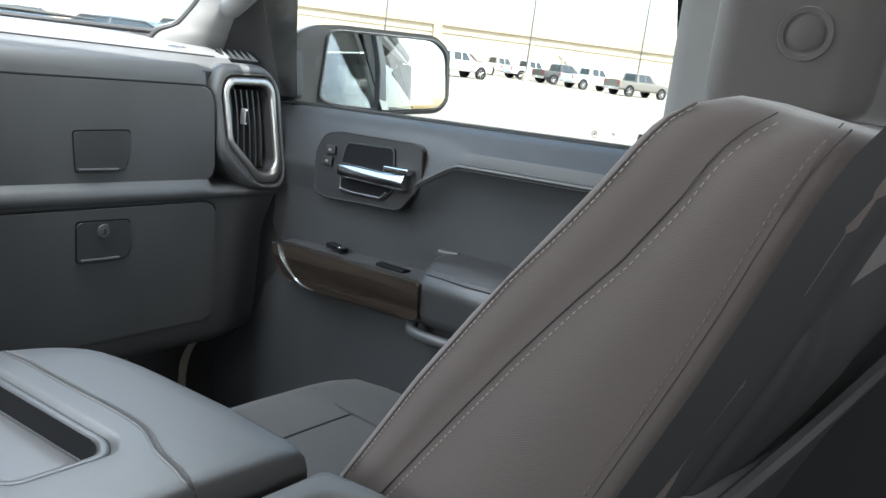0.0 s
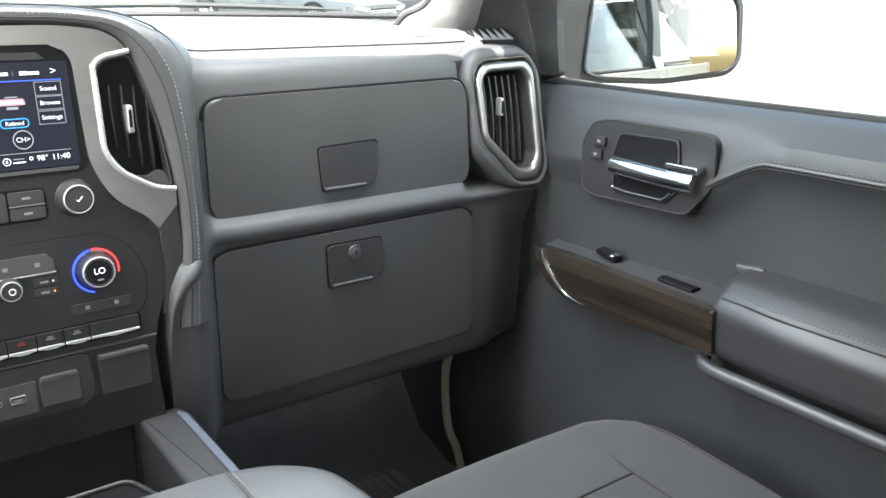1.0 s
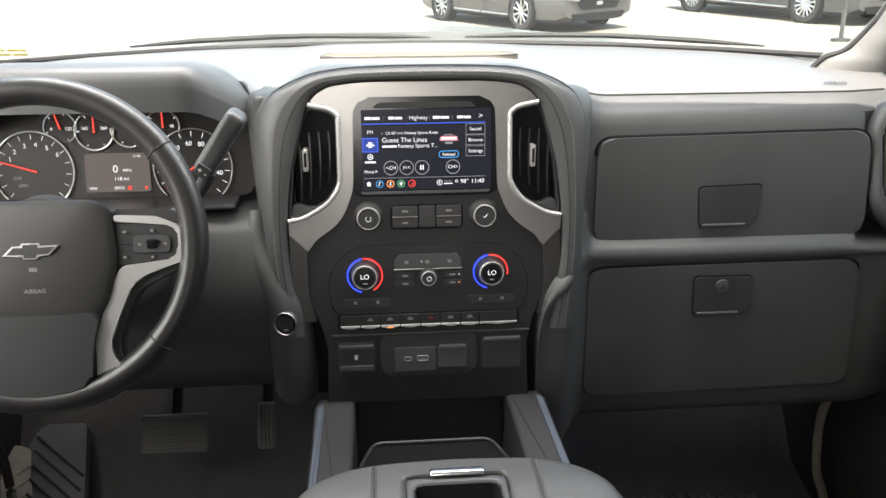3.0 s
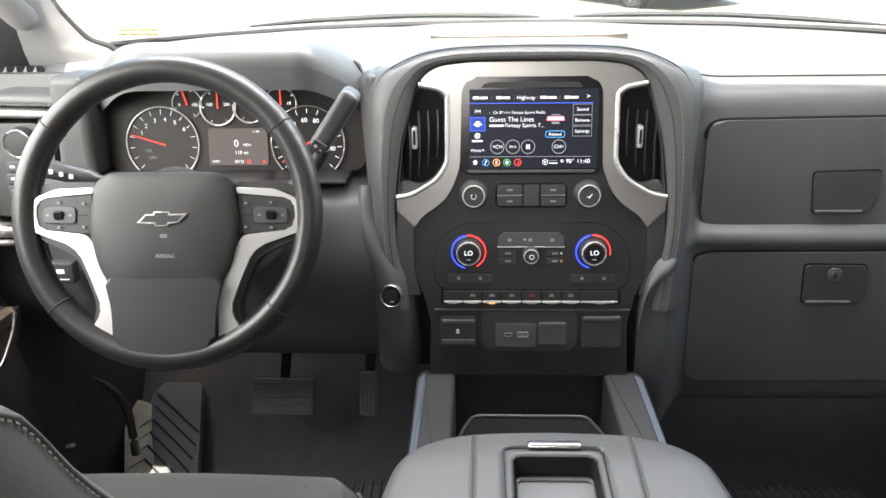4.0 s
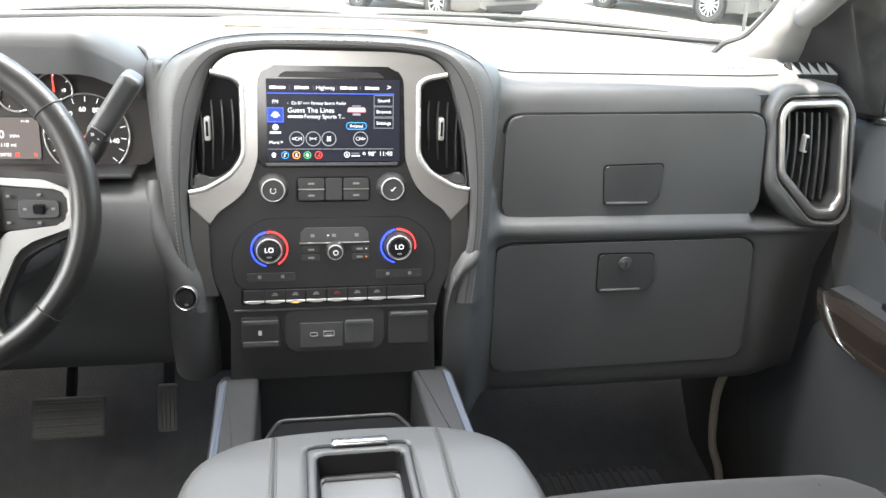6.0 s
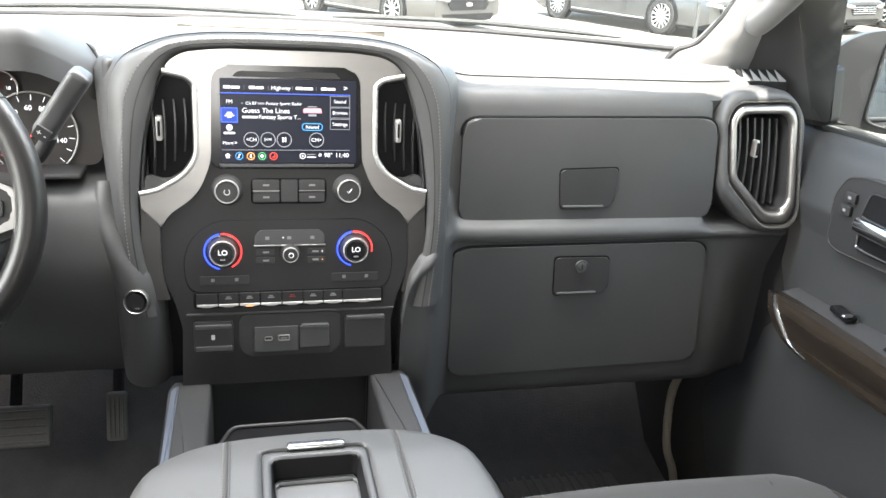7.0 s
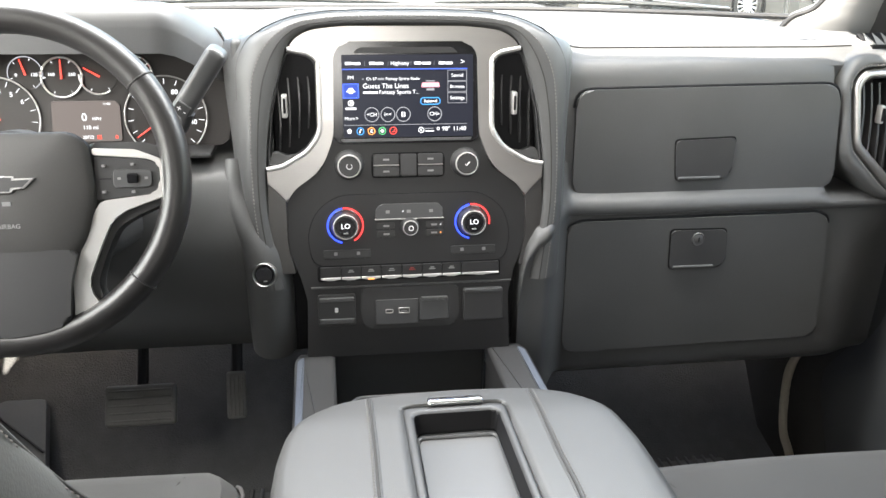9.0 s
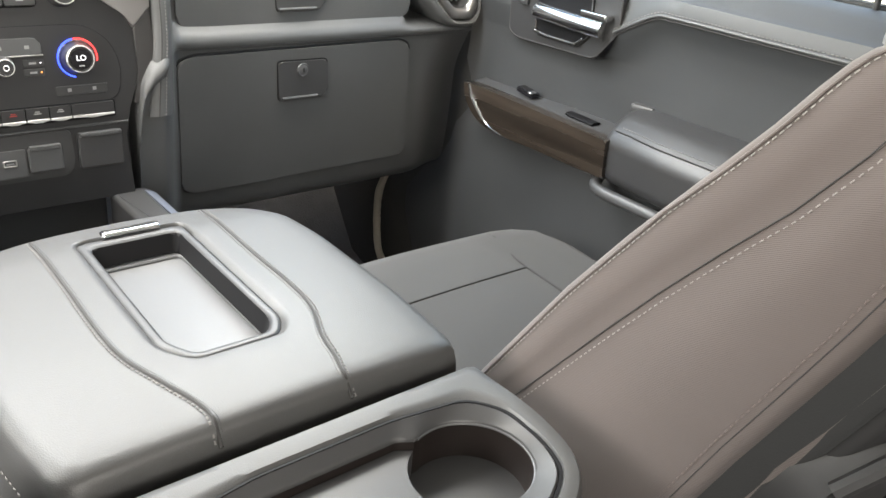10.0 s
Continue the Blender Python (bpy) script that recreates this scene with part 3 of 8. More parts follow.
# where it meets the stack the ledge swings forward and down beside it
DIVE = [(0.150, 0.10), (0.155, 0.060), (0.159, 0.045), (0.172, 0.025), (0.195, 0.007), (0.225, 0.0)]
rows = []
for x in list(np.linspace(0.150, 0.26, 30)) + list(np.linspace(0.27, 0.800, 40)):
    e = smooth(0.70, 0.80, x)
    lip = top_profile(min(x, 0.73))[0]
    r = []
    for y, z in pf:
        k = smooth(0.48, 0.66, z) * (1 - smooth(0.715, 0.80, z))
        m = (1 - smooth(0.185, 0.250, x)) * (1 - smooth(0.72, 0.765, z)) * smooth(0.38, 0.42, z)
        f = smooth(0.835, 0.893, z)  # the upper edge follows the pad above it
        y, z = y + (lip.y - 0.100) * f, z + (lip.z - 0.893) * f
        back = 0.075 * smooth(0.648, 0.674, x) * smooth(0.690, 0.715, z)  # makes room for the end vent
        r.append(Vector((x, y - 0.090 * m + back + 0.03 * e * smooth(0.70, 0.60, z), z - lerp_line(DIVE, x) * k + 0.004 * (1 - smooth(0.20, 0.30, x)) * k)))
    rows.append(r)
part("passenger_panel", shell(rows, 0.06, (0, 1, 0)), VINYL, dash)


def glove(pts, y0, tilt, r, name, proud, bev):
    fn = lambda x, z, d: Vector((x, y0 + tilt * (z - 0.7) - d, z))
    return part(name, slab(rounded(pts, r, 6), fn, -0.02, proud, bev, 4), VINYL, dash), fn


upper, ufn = glove([(0.249, 0.709), (0.248, 0.8635), (0.653, 0.8685), (0.664, 0.711)], 0.090, 0.0, [0.020, 0.026, 0.026, 0.020], "upper_glove_box_door", 0.0085, 0.0035)
lower, lfn = glove([(0.246, 0.455), (0.242, 0.664), (0.262, 0.672), (0.640, 0.6745), (0.658, 0.665), (0.676, 0.46)], 0.0735, -0.060, [0.02, 0.028, 0.012, 0.02, 0.024, 0.02], "lower_glove_box_door", 0.0075, 0.0035)


for door_ob, gfn, o, lo in ((upper, ufn, rounded([(0.2472, 0.715), (0.2462, 0.8652), (0.6548, 0.8702), (0.666, 0.718)], [0.020, 0.027, 0.027, 0.020], 6), 0.735),
                            (lower, lfn, rounded([(0.2440, 0.455), (0.2402, 0.6655), (0.262, 0.6738), (0.640, 0.6763), (0.660, 0.6665), (0.678, 0.46)], [0.02, 0.028, 0.012, 0.02, 0.024, 0.02], 6), 0.56)):
    line = [gfn(x, z, 0.0030) for x, z in o if z > lo]
    part("door_gap", tube(line, 0.0020, n=6), DARK, door_ob)


def pull(door, fn, pts, label):
    o = rounded(pts, 0.008, 4)
    cx, cz = sum(p[0] for p in pts) / len(pts), sum(p[1] for p in pts) / len(pts)
    inner = [(cx + (x - cx) * 0.972, cz + (z - cz) * 0.955 - 0.0008) for x, z in o]
    part("pull_recess", slab(o, fn, 0.000, 0.0090, 0.0), DARK, door)
    part("pull", slab(inner, fn, 0.0, 0.0108, 0.002, 2), PULL, door, label)
    b, t = min(p[1] for p in pts), max(p[1] for p in pts)
    l, r = min(p[0] for p in pts), max(p[0] for p in pts)
    part("pull_lip", tube([fn(l + 0.010, b + 0.005, 0.0112), fn(r - 0.022, b + 0.005, 0.0112)], 0.0024, n=8), VINYL, door)


pull(upper, ufn, [(0.406, 0.727), (0.400, 0.791), (0.497, 0.794), (0.494, 0.740), (0.480, 0.728)], "black finger pull of the upper box")
pull(lower, lfn, [(0.405, 0.590), (0.401, 0.657), (0.492, 0.656), (0.497, 0.604), (0.486, 0.591)], "black latch of the lower box with a key lock")
LK = Matrix.Translation(lfn(0.446, 0.640, 0.0113)) @ pose(0, 0, 0, 90, 0, 0)
part("lock", lathe([(0.0, 0.003), (0.006, 0.003), (0.0075, 0.002), (0.0095, 0.0025), (0.0105, 0.0)], LK, 28), PLASTIC_GREY, lower, "round key lock")
part("keyhole", box(*(LK @ Vector((0, 0, 0.0033))), 0.0014, 0.001, 0.007, 0.0), DARK, lower)

# centre stack
STACK_X = -0.0025  # the stack's middle
SUR_HALF = [(0.204, 0.620), (0.211, 0.72), (0.214, 0.845), (0.213, 0.912), (0.196, 0.943), (0.170, 0.957), (0.142, 0.9675), (0.100, 0.9738), (0.040, 0.9758)]
SUR_IN_HALF = [(0.166, 0.620), (0.1830, 0.72), (0.1825, 0.776), (0.1735, 0.848), (0.1500, 0.927), (0.1400, 0.9420), (0.122, 0.9512), (0.085, 0.9556), (0.040, 0.9566)]
SUR_OUT = [(STACK_X - x, z) for x, z in SUR_HALF] + [(STACK_X + x, z) for x, z in SUR_HALF[::-1]]
SUR_IN = [(STACK_X - x, z) for x, z in SUR_IN_HALF] + [(STACK_X + x, z) for x, z in SUR_IN_HALF[::-1]]


def open_rounded(pts, r, n=5):
    o = rounded(pts, r, n)
    return [pts[0]] + o[n + 1:-(n + 1)] + [pts[-1]]


so, si = open_rounded(SUR_OUT, 0.03, 6), open_rounded(SUR_IN, 0.03, 8)
so3, si3 = [Vector((*p, 0)) for p in so], [Vector((*p, 0)) for p in si]


def surround():
    """Leather-wrapped arch, lofted from its outer wall over a rounded edge to the silver frame."""
    n = 110
    o, i = resample(so3, n, False), resample(si3, n, False)
    rings = []
    for a, b in zip(o, i):
        e = smooth(0.955, 0.915, a.y)  # the sides roll outwards, the top lies against the pad
        sect = [(-0.02 - 0.62 * e, -0.11), (-0.012 - 0.58 * e, -0.060 - 0.02 * e), (-0.008 - 0.45 * e, -0.020 - 0.025 * e), (0.0 - 0.22 * e, -0.004 - 0.014 * e), (0.10 - 0.10 * e, 0.004 - 0.006 * e), (0.22, 0.0065), (0.36, 0.0098), (0.44, 0.0106), (0.58, 0.011), (0.80, 0.010), (0.95, 0.006), (1.0, -0.002), (1.0, -0.05)]
        rings.append([stack(*(a.lerp(b, t))[:2], d) for t, d in sect])
    return loft(rings, closed_ring=False)


part("stack_surround", surround(), VINYL_SOFT, dash, "stitched black leatherette arch round the centre stack")
mid = [a.lerp(b, 0.42) for a, b in zip(resample(so3, 160, False), resample(si3, 160, False))]
part("surround_stitching", dashes([stack(p.x, p.y, 0.0106) for p in mid], 0.0048, 0.0031, 0.0007, (0, -1, 0.1)), THREAD_DARK, dash, "grey stitching")
edge = [a.lerp(b, 0.66) for a, b in zip(resample(so3, 160, False), resample(si3, 160, False))]
part("surround_seam", tube([stack(p.x, p.y, 0.0102) for p in edge], 0.0010, n=6), SEAM, dash)

half = [(0.0, 0.9562), (-0.085, 0.9550), (-0.122, 0.9502), (-0.139, 0.9408), (-0.1478, 0.9295), (-0.1210, 0.9232), (-0.1105, 0.9145), (-0.1108, 0.8235), (-0.1268, 0.8005), (-0.1610, 0.7808), (-0.1815, 0.7775), (-0.1818, 0.7600),
        (-0.1575, 0.7350), (-0.1478, 0.7515), (-0.1115, 0.7765), (-0.0950, 0.8180), (-0.0922, 0.9220), (-0.0800, 0.9368), (0.0, 0.9368)]
rad = [0, 0.02, 0.015, 0.012, 0.004, 0.008, 0.010, 0.014, 0.012, 0.012, 0.003, 0, 0, 0.014, 0.020, 0.012, 0.010, 0.008, 0]
bez = [q for q in rounded(half, rad, 4) if q[0] < -1e-6]
bez_all = [(STACK_X + x, z) for x, z in bez] + [(STACK_X - x, z) for x, z in bez[::-1]]
part("stack_bezel", slab(bez_all, stack, -0.03, 0.006, 0.0020, 3), SATIN, dash, "satin silver frame of the centre stack")
# the frame's silver falls into shade here, painted with the darker copy
for s in (1, -1):
    leg = [(STACK_X + s * x, z) for x, z in ((-0.1818, 0.7660), (-0.1825, 0.690), (-0.180, 0.640), (-0.150, 0.640), (-0.1600, 0.677), (-0.1578, 0.7410))]
    part("stack_leg", slab(rounded(leg, [0, 0.02, 0.002, 0.002, 0.02, 0], 4), stack, -0.03, 0.0040, 0.002, 2), SATIN_SHADE, dash, "lower leg of the silver frame, darkened to stand for its shade")
panel = [(-0.083, 0.9375), (-0.0935, 0.922), (-0.0965, 0.818), (-0.1130, 0.7755), (-0.1495, 0.7500), (-0.1590, 0.7350), (-0.1612, 0.677), (-0.1450, 0.634), (-0.1370, 0.600), (-0.140, 0.520)]
panel = [(STACK_X + x, z) for x, z in panel] + [(STACK_X - x, z) for x, z in panel[::-1]]
stack_panel = part("stack_panel", slab(panel, stack, -0.03, 0.001, 0.0), STACK_SKIN, dash, "black control panel of the centre stack")
arch_line = [stack(p.x, p.y, -0.0035 if p.y < 0.95 else 0.0035) for p in resample(so3, 160, False) if p.y > 0.86]
part("arch_seam", tube(arch_line, 0.0011, n=6), SEAM, dash)
# body under the stack
part("stack_body", box(0, 0.09, 0.72, 0.35, 0.14, 0.42, 0.01), DARK, dash)


def stack_vent(s):
    X = lambda x: STACK_X + s * x
    o = [(X(x), z) for x, z in ((-0.1495, 0.9262), (-0.1210, 0.9208), (-0.1125, 0.9125), (-0.1128, 0.8245), (-0.1285, 0.8020), (-0.1625, 0.7825), (-0.1815, 0.7795), (-0.1735, 0.848), (-0.1610, 0.900))]
    o = rounded(o, 0.006, 3)
    vent = part("air_vent", slab(o, stack, -0.045, -0.034, 0.0), PLASTIC_GREY, dash, "vertical air vent with black vanes")
    cx, cz = X(-0.146), 0.853
    inner = [(cx + (x - cx) * 0.90, cz + (z - cz) * 0.95) for x, z in o]
    part("vent_frame", ring(o, inner, stack, -0.045, 0.003, 72, 0.002), PLASTIC, vent)
    lip = [(-0.1490, 0.9280), (-0.1210, 0.9225), (-0.1112, 0.9145), (-0.1115, 0.8240), (-0.1272, 0.8012), (-0.1615, 0.7815), (-0.1815, 0.7785)]
    lip2 = spline([stack(X(x), z, 0.0062) for x, z in open_rounded(lip, 0.012, 4)], 2)
    part("vent_trim", tube(lip2, 0.0032, n=10), RINGS, vent, "bright silver edge")
    sill = [(-0.1795, 0.7815), (-0.1765, 0.7965), (-0.1690, 0.8005), (-0.1550, 0.7950), (-0.1440, 0.7960), (-0.1500, 0.7890), (-0.1630, 0.7835)]
    part("vent_sill", slab(rounded([(X(x), z) for x, z in sill], 0.003, 3), stack, -0.030, -0.002, 0.003), PLASTIC_GREY, vent)
    for k in range(4):
        x = -0.1655 + 0.0125 * k
        top = lerp_line([(-0.18, 0.845), (-0.172, 0.880), (-0.153, 0.914), (-0.117, 0.911)], x)
        bot = lerp_line([(-0.18, 0.80), (-0.162, 0.797), (-0.113, 0.838)], x)
        rows = [[stack(X(x + 0.003 * math.sin(math.pi * t)), bot + (top - bot) * t, d) for d in (-0.030, -0.003 - 0.010 * (2 * t - 1) ** 4)] for t in np.linspace(0, 1, 9)]
        part("vane", shell(rows, 0.0020, (1, 0, 0)), VANE, vent)
    at = -0.1555 if s > 0 else -0.1430  # the two sliders stand at different vanes
    part("vent_knob", box(*stack(X(at), 0.858, -0.004), 0.0075, 0.016, 0.030, 0.0022, 2), SATIN_BRIGHT, vent, "silver-tipped vane slider")
    part("knob_core", box(*stack(X(at), 0.858, 0.0046), 0.003, 0.002, 0.019, 0.0008, 1), DARK, vent)


both(stack_vent)


def plate(x0, x1, z0, z1, r=0.003, d0=-0.004, d1=0.003, bev=0.001):
    return slab(rounded([(x0, z0), (x0, z1), (x1, z1), (x1, z0)], r, 3), stack, d0, d1, bev, 2)


def stack_m(x, z, d):
    """Lays flat writing onto the stack."""
    return Matrix.Translation(stack(x, z, d)) @ pose(0, 0, 0, 90 - 5.7, 0, 0)


def turned(x, z):
    return Matrix.Translation(stack(x, z, 0.001)) @ pose(0, 0, 0, 90 - 5.7, 0, 0)


# display
display = part("display", slab(rounded([(STACK_X + x, z) for x, z in ((-0.0950, 0.815), (-0.0925, 0.9225), (-0.0803, 0.9372), (0.0803, 0.9372), (0.0925, 0.9225), (0.0950, 0.815), (0.086, 0.808), (-0.086, 0.808))], 0.004, 3), stack, -0.01, 0.0035, 0.002, 2), GLOSS, dash, "gloss black touch screen showing a radio page")
part("screen_hood", slab(rounded([(-0.070, 0.9225), (-0.062, 0.9295), (0.057, 0.9295), (0.065, 0.9225)], 0.003), stack, 0.0, 0.0048, 0.0012), STACK_SKIN, display)
part("screen_lip", slab(rounded([(-0.086, 0.8115), (-0.088, 0.8150), (0.083, 0.8150), (0.081, 0.8115)], 0.0015), stack, 0.0, 0.0052, 0.0010), PLASTIC_GREY, display)
SX, SZ, SW, SH = -0.0845, 0.8165, 0.169, 0.104


def scr(u, v):
    """Screen place from the top left, in parts of its width and height."""
    return SX + SW * u, SZ + SH * (1 - v)


def sbar(u0, v0, u1, v1, mat, d=0.0046, name="mark"):
    (x0, z0), (x1, z1) = scr(u0, v1), scr(u1, v0)
    part(name, slab([(x0, z0), (x0, z1), (x1, z1), (x1, z0)], stack, d - 0.0004, d), mat, display)


def stext(text, u, v, size, mat=None, align="CENTER", d=0.0047):
    part("writing", writing(text, size, stack_m(*scr(u, v), d), 0.0001, align), mat or INK_W, display)


def sring(u, v, r, mat, w=0.0006):
    x, z = scr(u, v)
    part("icon", tube([stack(x + r * math.cos(a), z + r * math.sin(a), 0.0046) for a in np.linspace(0, 2 * math.pi, 25)[:-1]], w, True, 6), mat, display)


sbar(0, 0, 1, 1, SCREEN_BLACK, 0.0040, "screen")

# ---------------------------------------------------------------- centre console with its padded lid
console = thing("centre_console", (0, -0.5, 0.02), "black centre console with padded armrest lid and open front bin", "console")


def lid_outline(grow=0.0):
    pts = [(-0.152 - grow, -0.683 - grow), (-0.163 - grow, -0.60), (-0.163 - grow, -0.47), (-0.153 - grow, -0.410 + grow), (-0.124, -0.377 + grow), (-0.078, -0.3665 + grow), (0.0, -0.364 + grow),
           (0.078, -0.3665 + grow), (0.120, -0.377 + grow), (0.146 + grow, -0.410 + grow), (0.154 + grow, -0.47), (0.151 + grow, -0.60), (0.142 + grow, -0.685 - grow)]
    return [Vector((*p, 0)) for p in rounded(pts, [0.012, 0, 0.02, 0.03, 0.02, 0.02, 0, 0.02, 0.02, 0.03, 0.02, 0, 0.012], 4)]


def lid_z(x, y):
    """The crown of the padded lid."""
    return 0.6445 + 0.006 * math.cos(max(-1.5, min(1.5, (x + 0.004) / 0.16 * 1.2))) - 0.004 * smooth(-0.42, -0.368, y)


def lid_pad():
    """Padded top with a rounded edge and an opening for the tray."""
    o = resample(lid_outline(), 96)
    tray = resample([Vector((*p, 0)) for p in TRAY_LIP], 96)
    c = Vector((0, -0.5, 0))
    off = min(range(96), key=lambda i: (tray[i] - c).normalized().angle((o[0] - c).normalized()))
    tray = tray[off:] + tray[:off]
    if (o[5] - c).cross(o[0] - c).z * (tray[5] - c).cross(tray[0] - c).z < 0:
        tray = [tray[0]] + tray[:0:-1]
    rings = []
    for a, b in zip(o, tray):
        sect = [(0.00, -0.075), (0.0, -0.030), (0.006, -0.018), (0.025, -0.008), (0.06, -0.003), (0.12, -0.0005), (0.25, 0), (0.5, 0), (0.75, 0), (0.93, 0), (0.97, -0.0012), (1.0, -0.004), (1.0, -0.02)]
        row = []
        for t, dz in sect:
            p = a.lerp(b, t)
            row.append((p.x, p.y, lid_z(p.x, p.y) + dz))
        rings.append(row)
    rings.append(rings[0])
    return loft(rings, closed_ring=False)


TRAY_LIP = rounded([(-0.049, -0.396), (0.045, -0.396), (0.043, -0.585), (0.030, -0.606), (-0.036, -0.606), (-0.051, -0.578)], 0.008, 4)
lid = part("lid", lid_pad(), LID, console, "padded grey-black leatherette armrest lid")
tray_in = rounded([(-0.0405, -0.408), (0.037, -0.408), (0.0355, -0.580), (0.025, -0.597), (-0.031, -0.597), (-0.043, -0.573)], 0.006, 4)
tray_lo = [(x * 0.93, -0.5 + (y + 0.5) * 0.96) for x, y in tray_in]
flat = lambda z0: (lambda x, y, d: Vector((x, y, z0 + d)))
part("tray_rim", ring([Vector((*p, 0)) for p in TRAY_LIP], [Vector((*p, 0)) for p in tray_in], flat(0.6455), -0.012, 0.0018, 90, 0.002), PLASTIC, lid)
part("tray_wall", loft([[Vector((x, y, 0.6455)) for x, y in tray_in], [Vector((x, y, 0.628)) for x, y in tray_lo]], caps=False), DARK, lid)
part("tray_mat", slab(rounded([(-0.036, -0.420), (0.033, -0.420), (0.032, -0.577), (0.022, -0.592), (-0.028, -0.592), (-0.039, -0.568)], 0.005, 4), flat(0.622), -0.004, 0.004, 0.001), material("tray_rubber", (0.085, 0.086, 0.088), 0.42, vary=0.06, fine=500, bump=0.08), lid, "smooth grey rubber tray mat")
part("tray_mat_edge", ring(tray_lo, rounded([(-0.036, -0.420), (0.033, -0.420), (0.032, -0.577), (0.022, -0.592), (-0.028, -0.592), (-0.039, -0.568)], 0.005, 4), flat(0.622), -0.004, 0.0065, 80, 0.0015), PLASTIC_GREY, lid)
part("lid_latch", box(-0.0005, -0.3945, 0.6495, 0.052, 0.010, 0.006, 0.0028, 3), CHROME, lid, "slim chrome latch bar")
LEFT_SEAM = [(-0.078, -0.3755), (-0.078, -0.462), (-0.079, -0.545), (-0.076, -0.585), (-0.066, -0.620), (-0.057, -0.650), (-0.054, -0.668), (-0.055, -0.6865)]
RIGHT_SEAM = [(0.074, -0.3755), (0.071, -0.479), (0.071, -0.545), (0.067, -0.588), (0.053, -0.625), (0.046, -0.655), (0.041, -0.671), (0.040, -0.6865)]
for seam in (LEFT_SEAM, RIGHT_SEAM):
    line = [Vector((p.x, p.y, lid_z(p.x, p.y) + 0.0002 - 0.014 * smooth(-0.669, -0.687, p.y) ** 2)) for p in spline([(x, y, 0) for x, y in seam], 10)]
    part("lid_seam", tube(line, 0.0014, n=6), SEAM, lid)
    out = -1 if seam is LEFT_SEAM else 1
    part("piping", tube([p + Vector((-out * 0.0020, 0, -0.0006)) for p in line[:-4]], 0.0014, n=8), LID, lid)
    part("lid_stitching", dashes([p + Vector((out * 0.0032, 0, 0.0004)) for p in line], 0.0042, 0.0027, 0.0007, (0, 0, 1)), THREAD_DARK, lid, "grey stitching")
side_line = [Vector((p.x, p.y, 0.612)) for p in resample(lid_outline(0.0008), 60)]
part("lid_side_stitching", dashes(side_line + side_line[:1], 0.006, 0.004, 0.0007, (-1, 0, 0.2)), THREAD_DARK, lid)
# body below the lid
part("console_body", loft([[Vector((p.x * k, p.y - 0.0, z)) for p in resample(lid_outline(-0.004), 60)] for z, k in ((0.02, 0.92), (0.40, 0.96), (0.55, 0.98), (0.575, 0.985))]), PLASTIC, console)
# rear deck with cup holder
DECK = rounded([(-0.142, -0.6955), (0.142, -0.6955), (0.1425, -0.765), (0.134, -0.808), (0.112, -0.836), (0.08, -0.850), (-0.08, -0.850), (-0.112, -0.836), (-0.134, -0.808), (-0.1425, -0.765)], [0.006, 0.006, 0.02, 0.02, 0.02, 0.02, 0.02, 0.02, 0.02, 0.02], 4)
INSERT = rounded([(-0.108, -0.7275), (-0.05, -0.7190), (0.05, -0.7190), (0.108, -0.7275), (0.124, -0.752), (0.1215, -0.792), (0.112, -0.818), (0.082, -0.836), (-0.082, -0.836), (-0.112, -0.818), (-0.1215, -0.792), (-0.124, -0.752)], [0.012, 0.01, 0.01, 0.012, 0.012, 0.012, 0.012, 0.012, 0.012, 0.012, 0.012, 0.012], 4)
CUP, CUP_R, DECK_Z = Vector((0.0745, -0.7735)), 0.0405, 0.637
deck_fn = lambda x, y, d: Vector((x, y, DECK_Z + d))
deck = part("console_deck", ring(DECK, INSERT, deck_fn, -0.06, 0.0, 120, 0.004, lip=0.12), LID, console, "grained grey-black deck behind the lid")
hole = [(-0.088, -0.8105), (-0.096, -0.774), (-0.088, -0.7365), (-0.06, -0.7300), (0.046, -0.7300)]
hole += [(CUP.x + CUP_R * math.cos(a), CUP.y + CUP_R * math.sin(a)) for a in np.linspace(radians(115), radians(-115), 30)]
hole += [(0.046, -0.8170), (-0.06, -0.8170)]
hole3 = resample([Vector((*p, 0)) for p in hole], 120)
ins3 = resample([Vector((CUP.x * 0 + p[0] * 0.985, -0.778 + (p[1] + 0.778) * 0.985, 0)) for p in INSERT], 120)
c0 = Vector((0, -0.778, 0))
off = min(range(120), key=lambda i: (hole3[i] - c0).normalized().angle((ins3[0] - c0).normalized()))
hole3 = hole3[off:] + hole3[:off]
if (ins3[9] - c0).cross(ins3[0] - c0).z * (hole3[9] - c0).cross(hole3[0] - c0).z < 0:
    hole3 = [hole3[0]] + hole3[:0:-1]
rings = []
for a, b in zip(ins3, hole3):
    rings.append([(*a.lerp(b, t).xy, DECK_Z + dz) for t, dz in ((0, -0.02), (0, -0.004), (0.04, -0.002), (0.12, -0.0012), (0.45, -0.004), (0.85, -0.0075), (0.97, -0.009), (1.0, -0.012))])
rings.append(rings[0])
insert = part("cup_insert", loft(rings, closed_ring=False), PLASTIC, deck, "satin black plate round the cup holders")
# plastic darkened so that the shade in the well is in its colour
WELL = material("well_plastic", (0.010, 0.0075, 0.0068), 0.45, spec=0.25, vary=0.12, fine=900, bump=0.06)
wall_rows = [[Vector((p.x, p.y, DECK_Z - 0.011)) for p in hole3], [Vector((-0.0 + p.x * 0.97, -0.778 + (p.y + 0.778) * 0.93, DECK_Z - 0.085)) for p in hole3]]
part("cup_well", loft(wall_rows, caps=False), WELL, insert, "dark well of the cup holders")
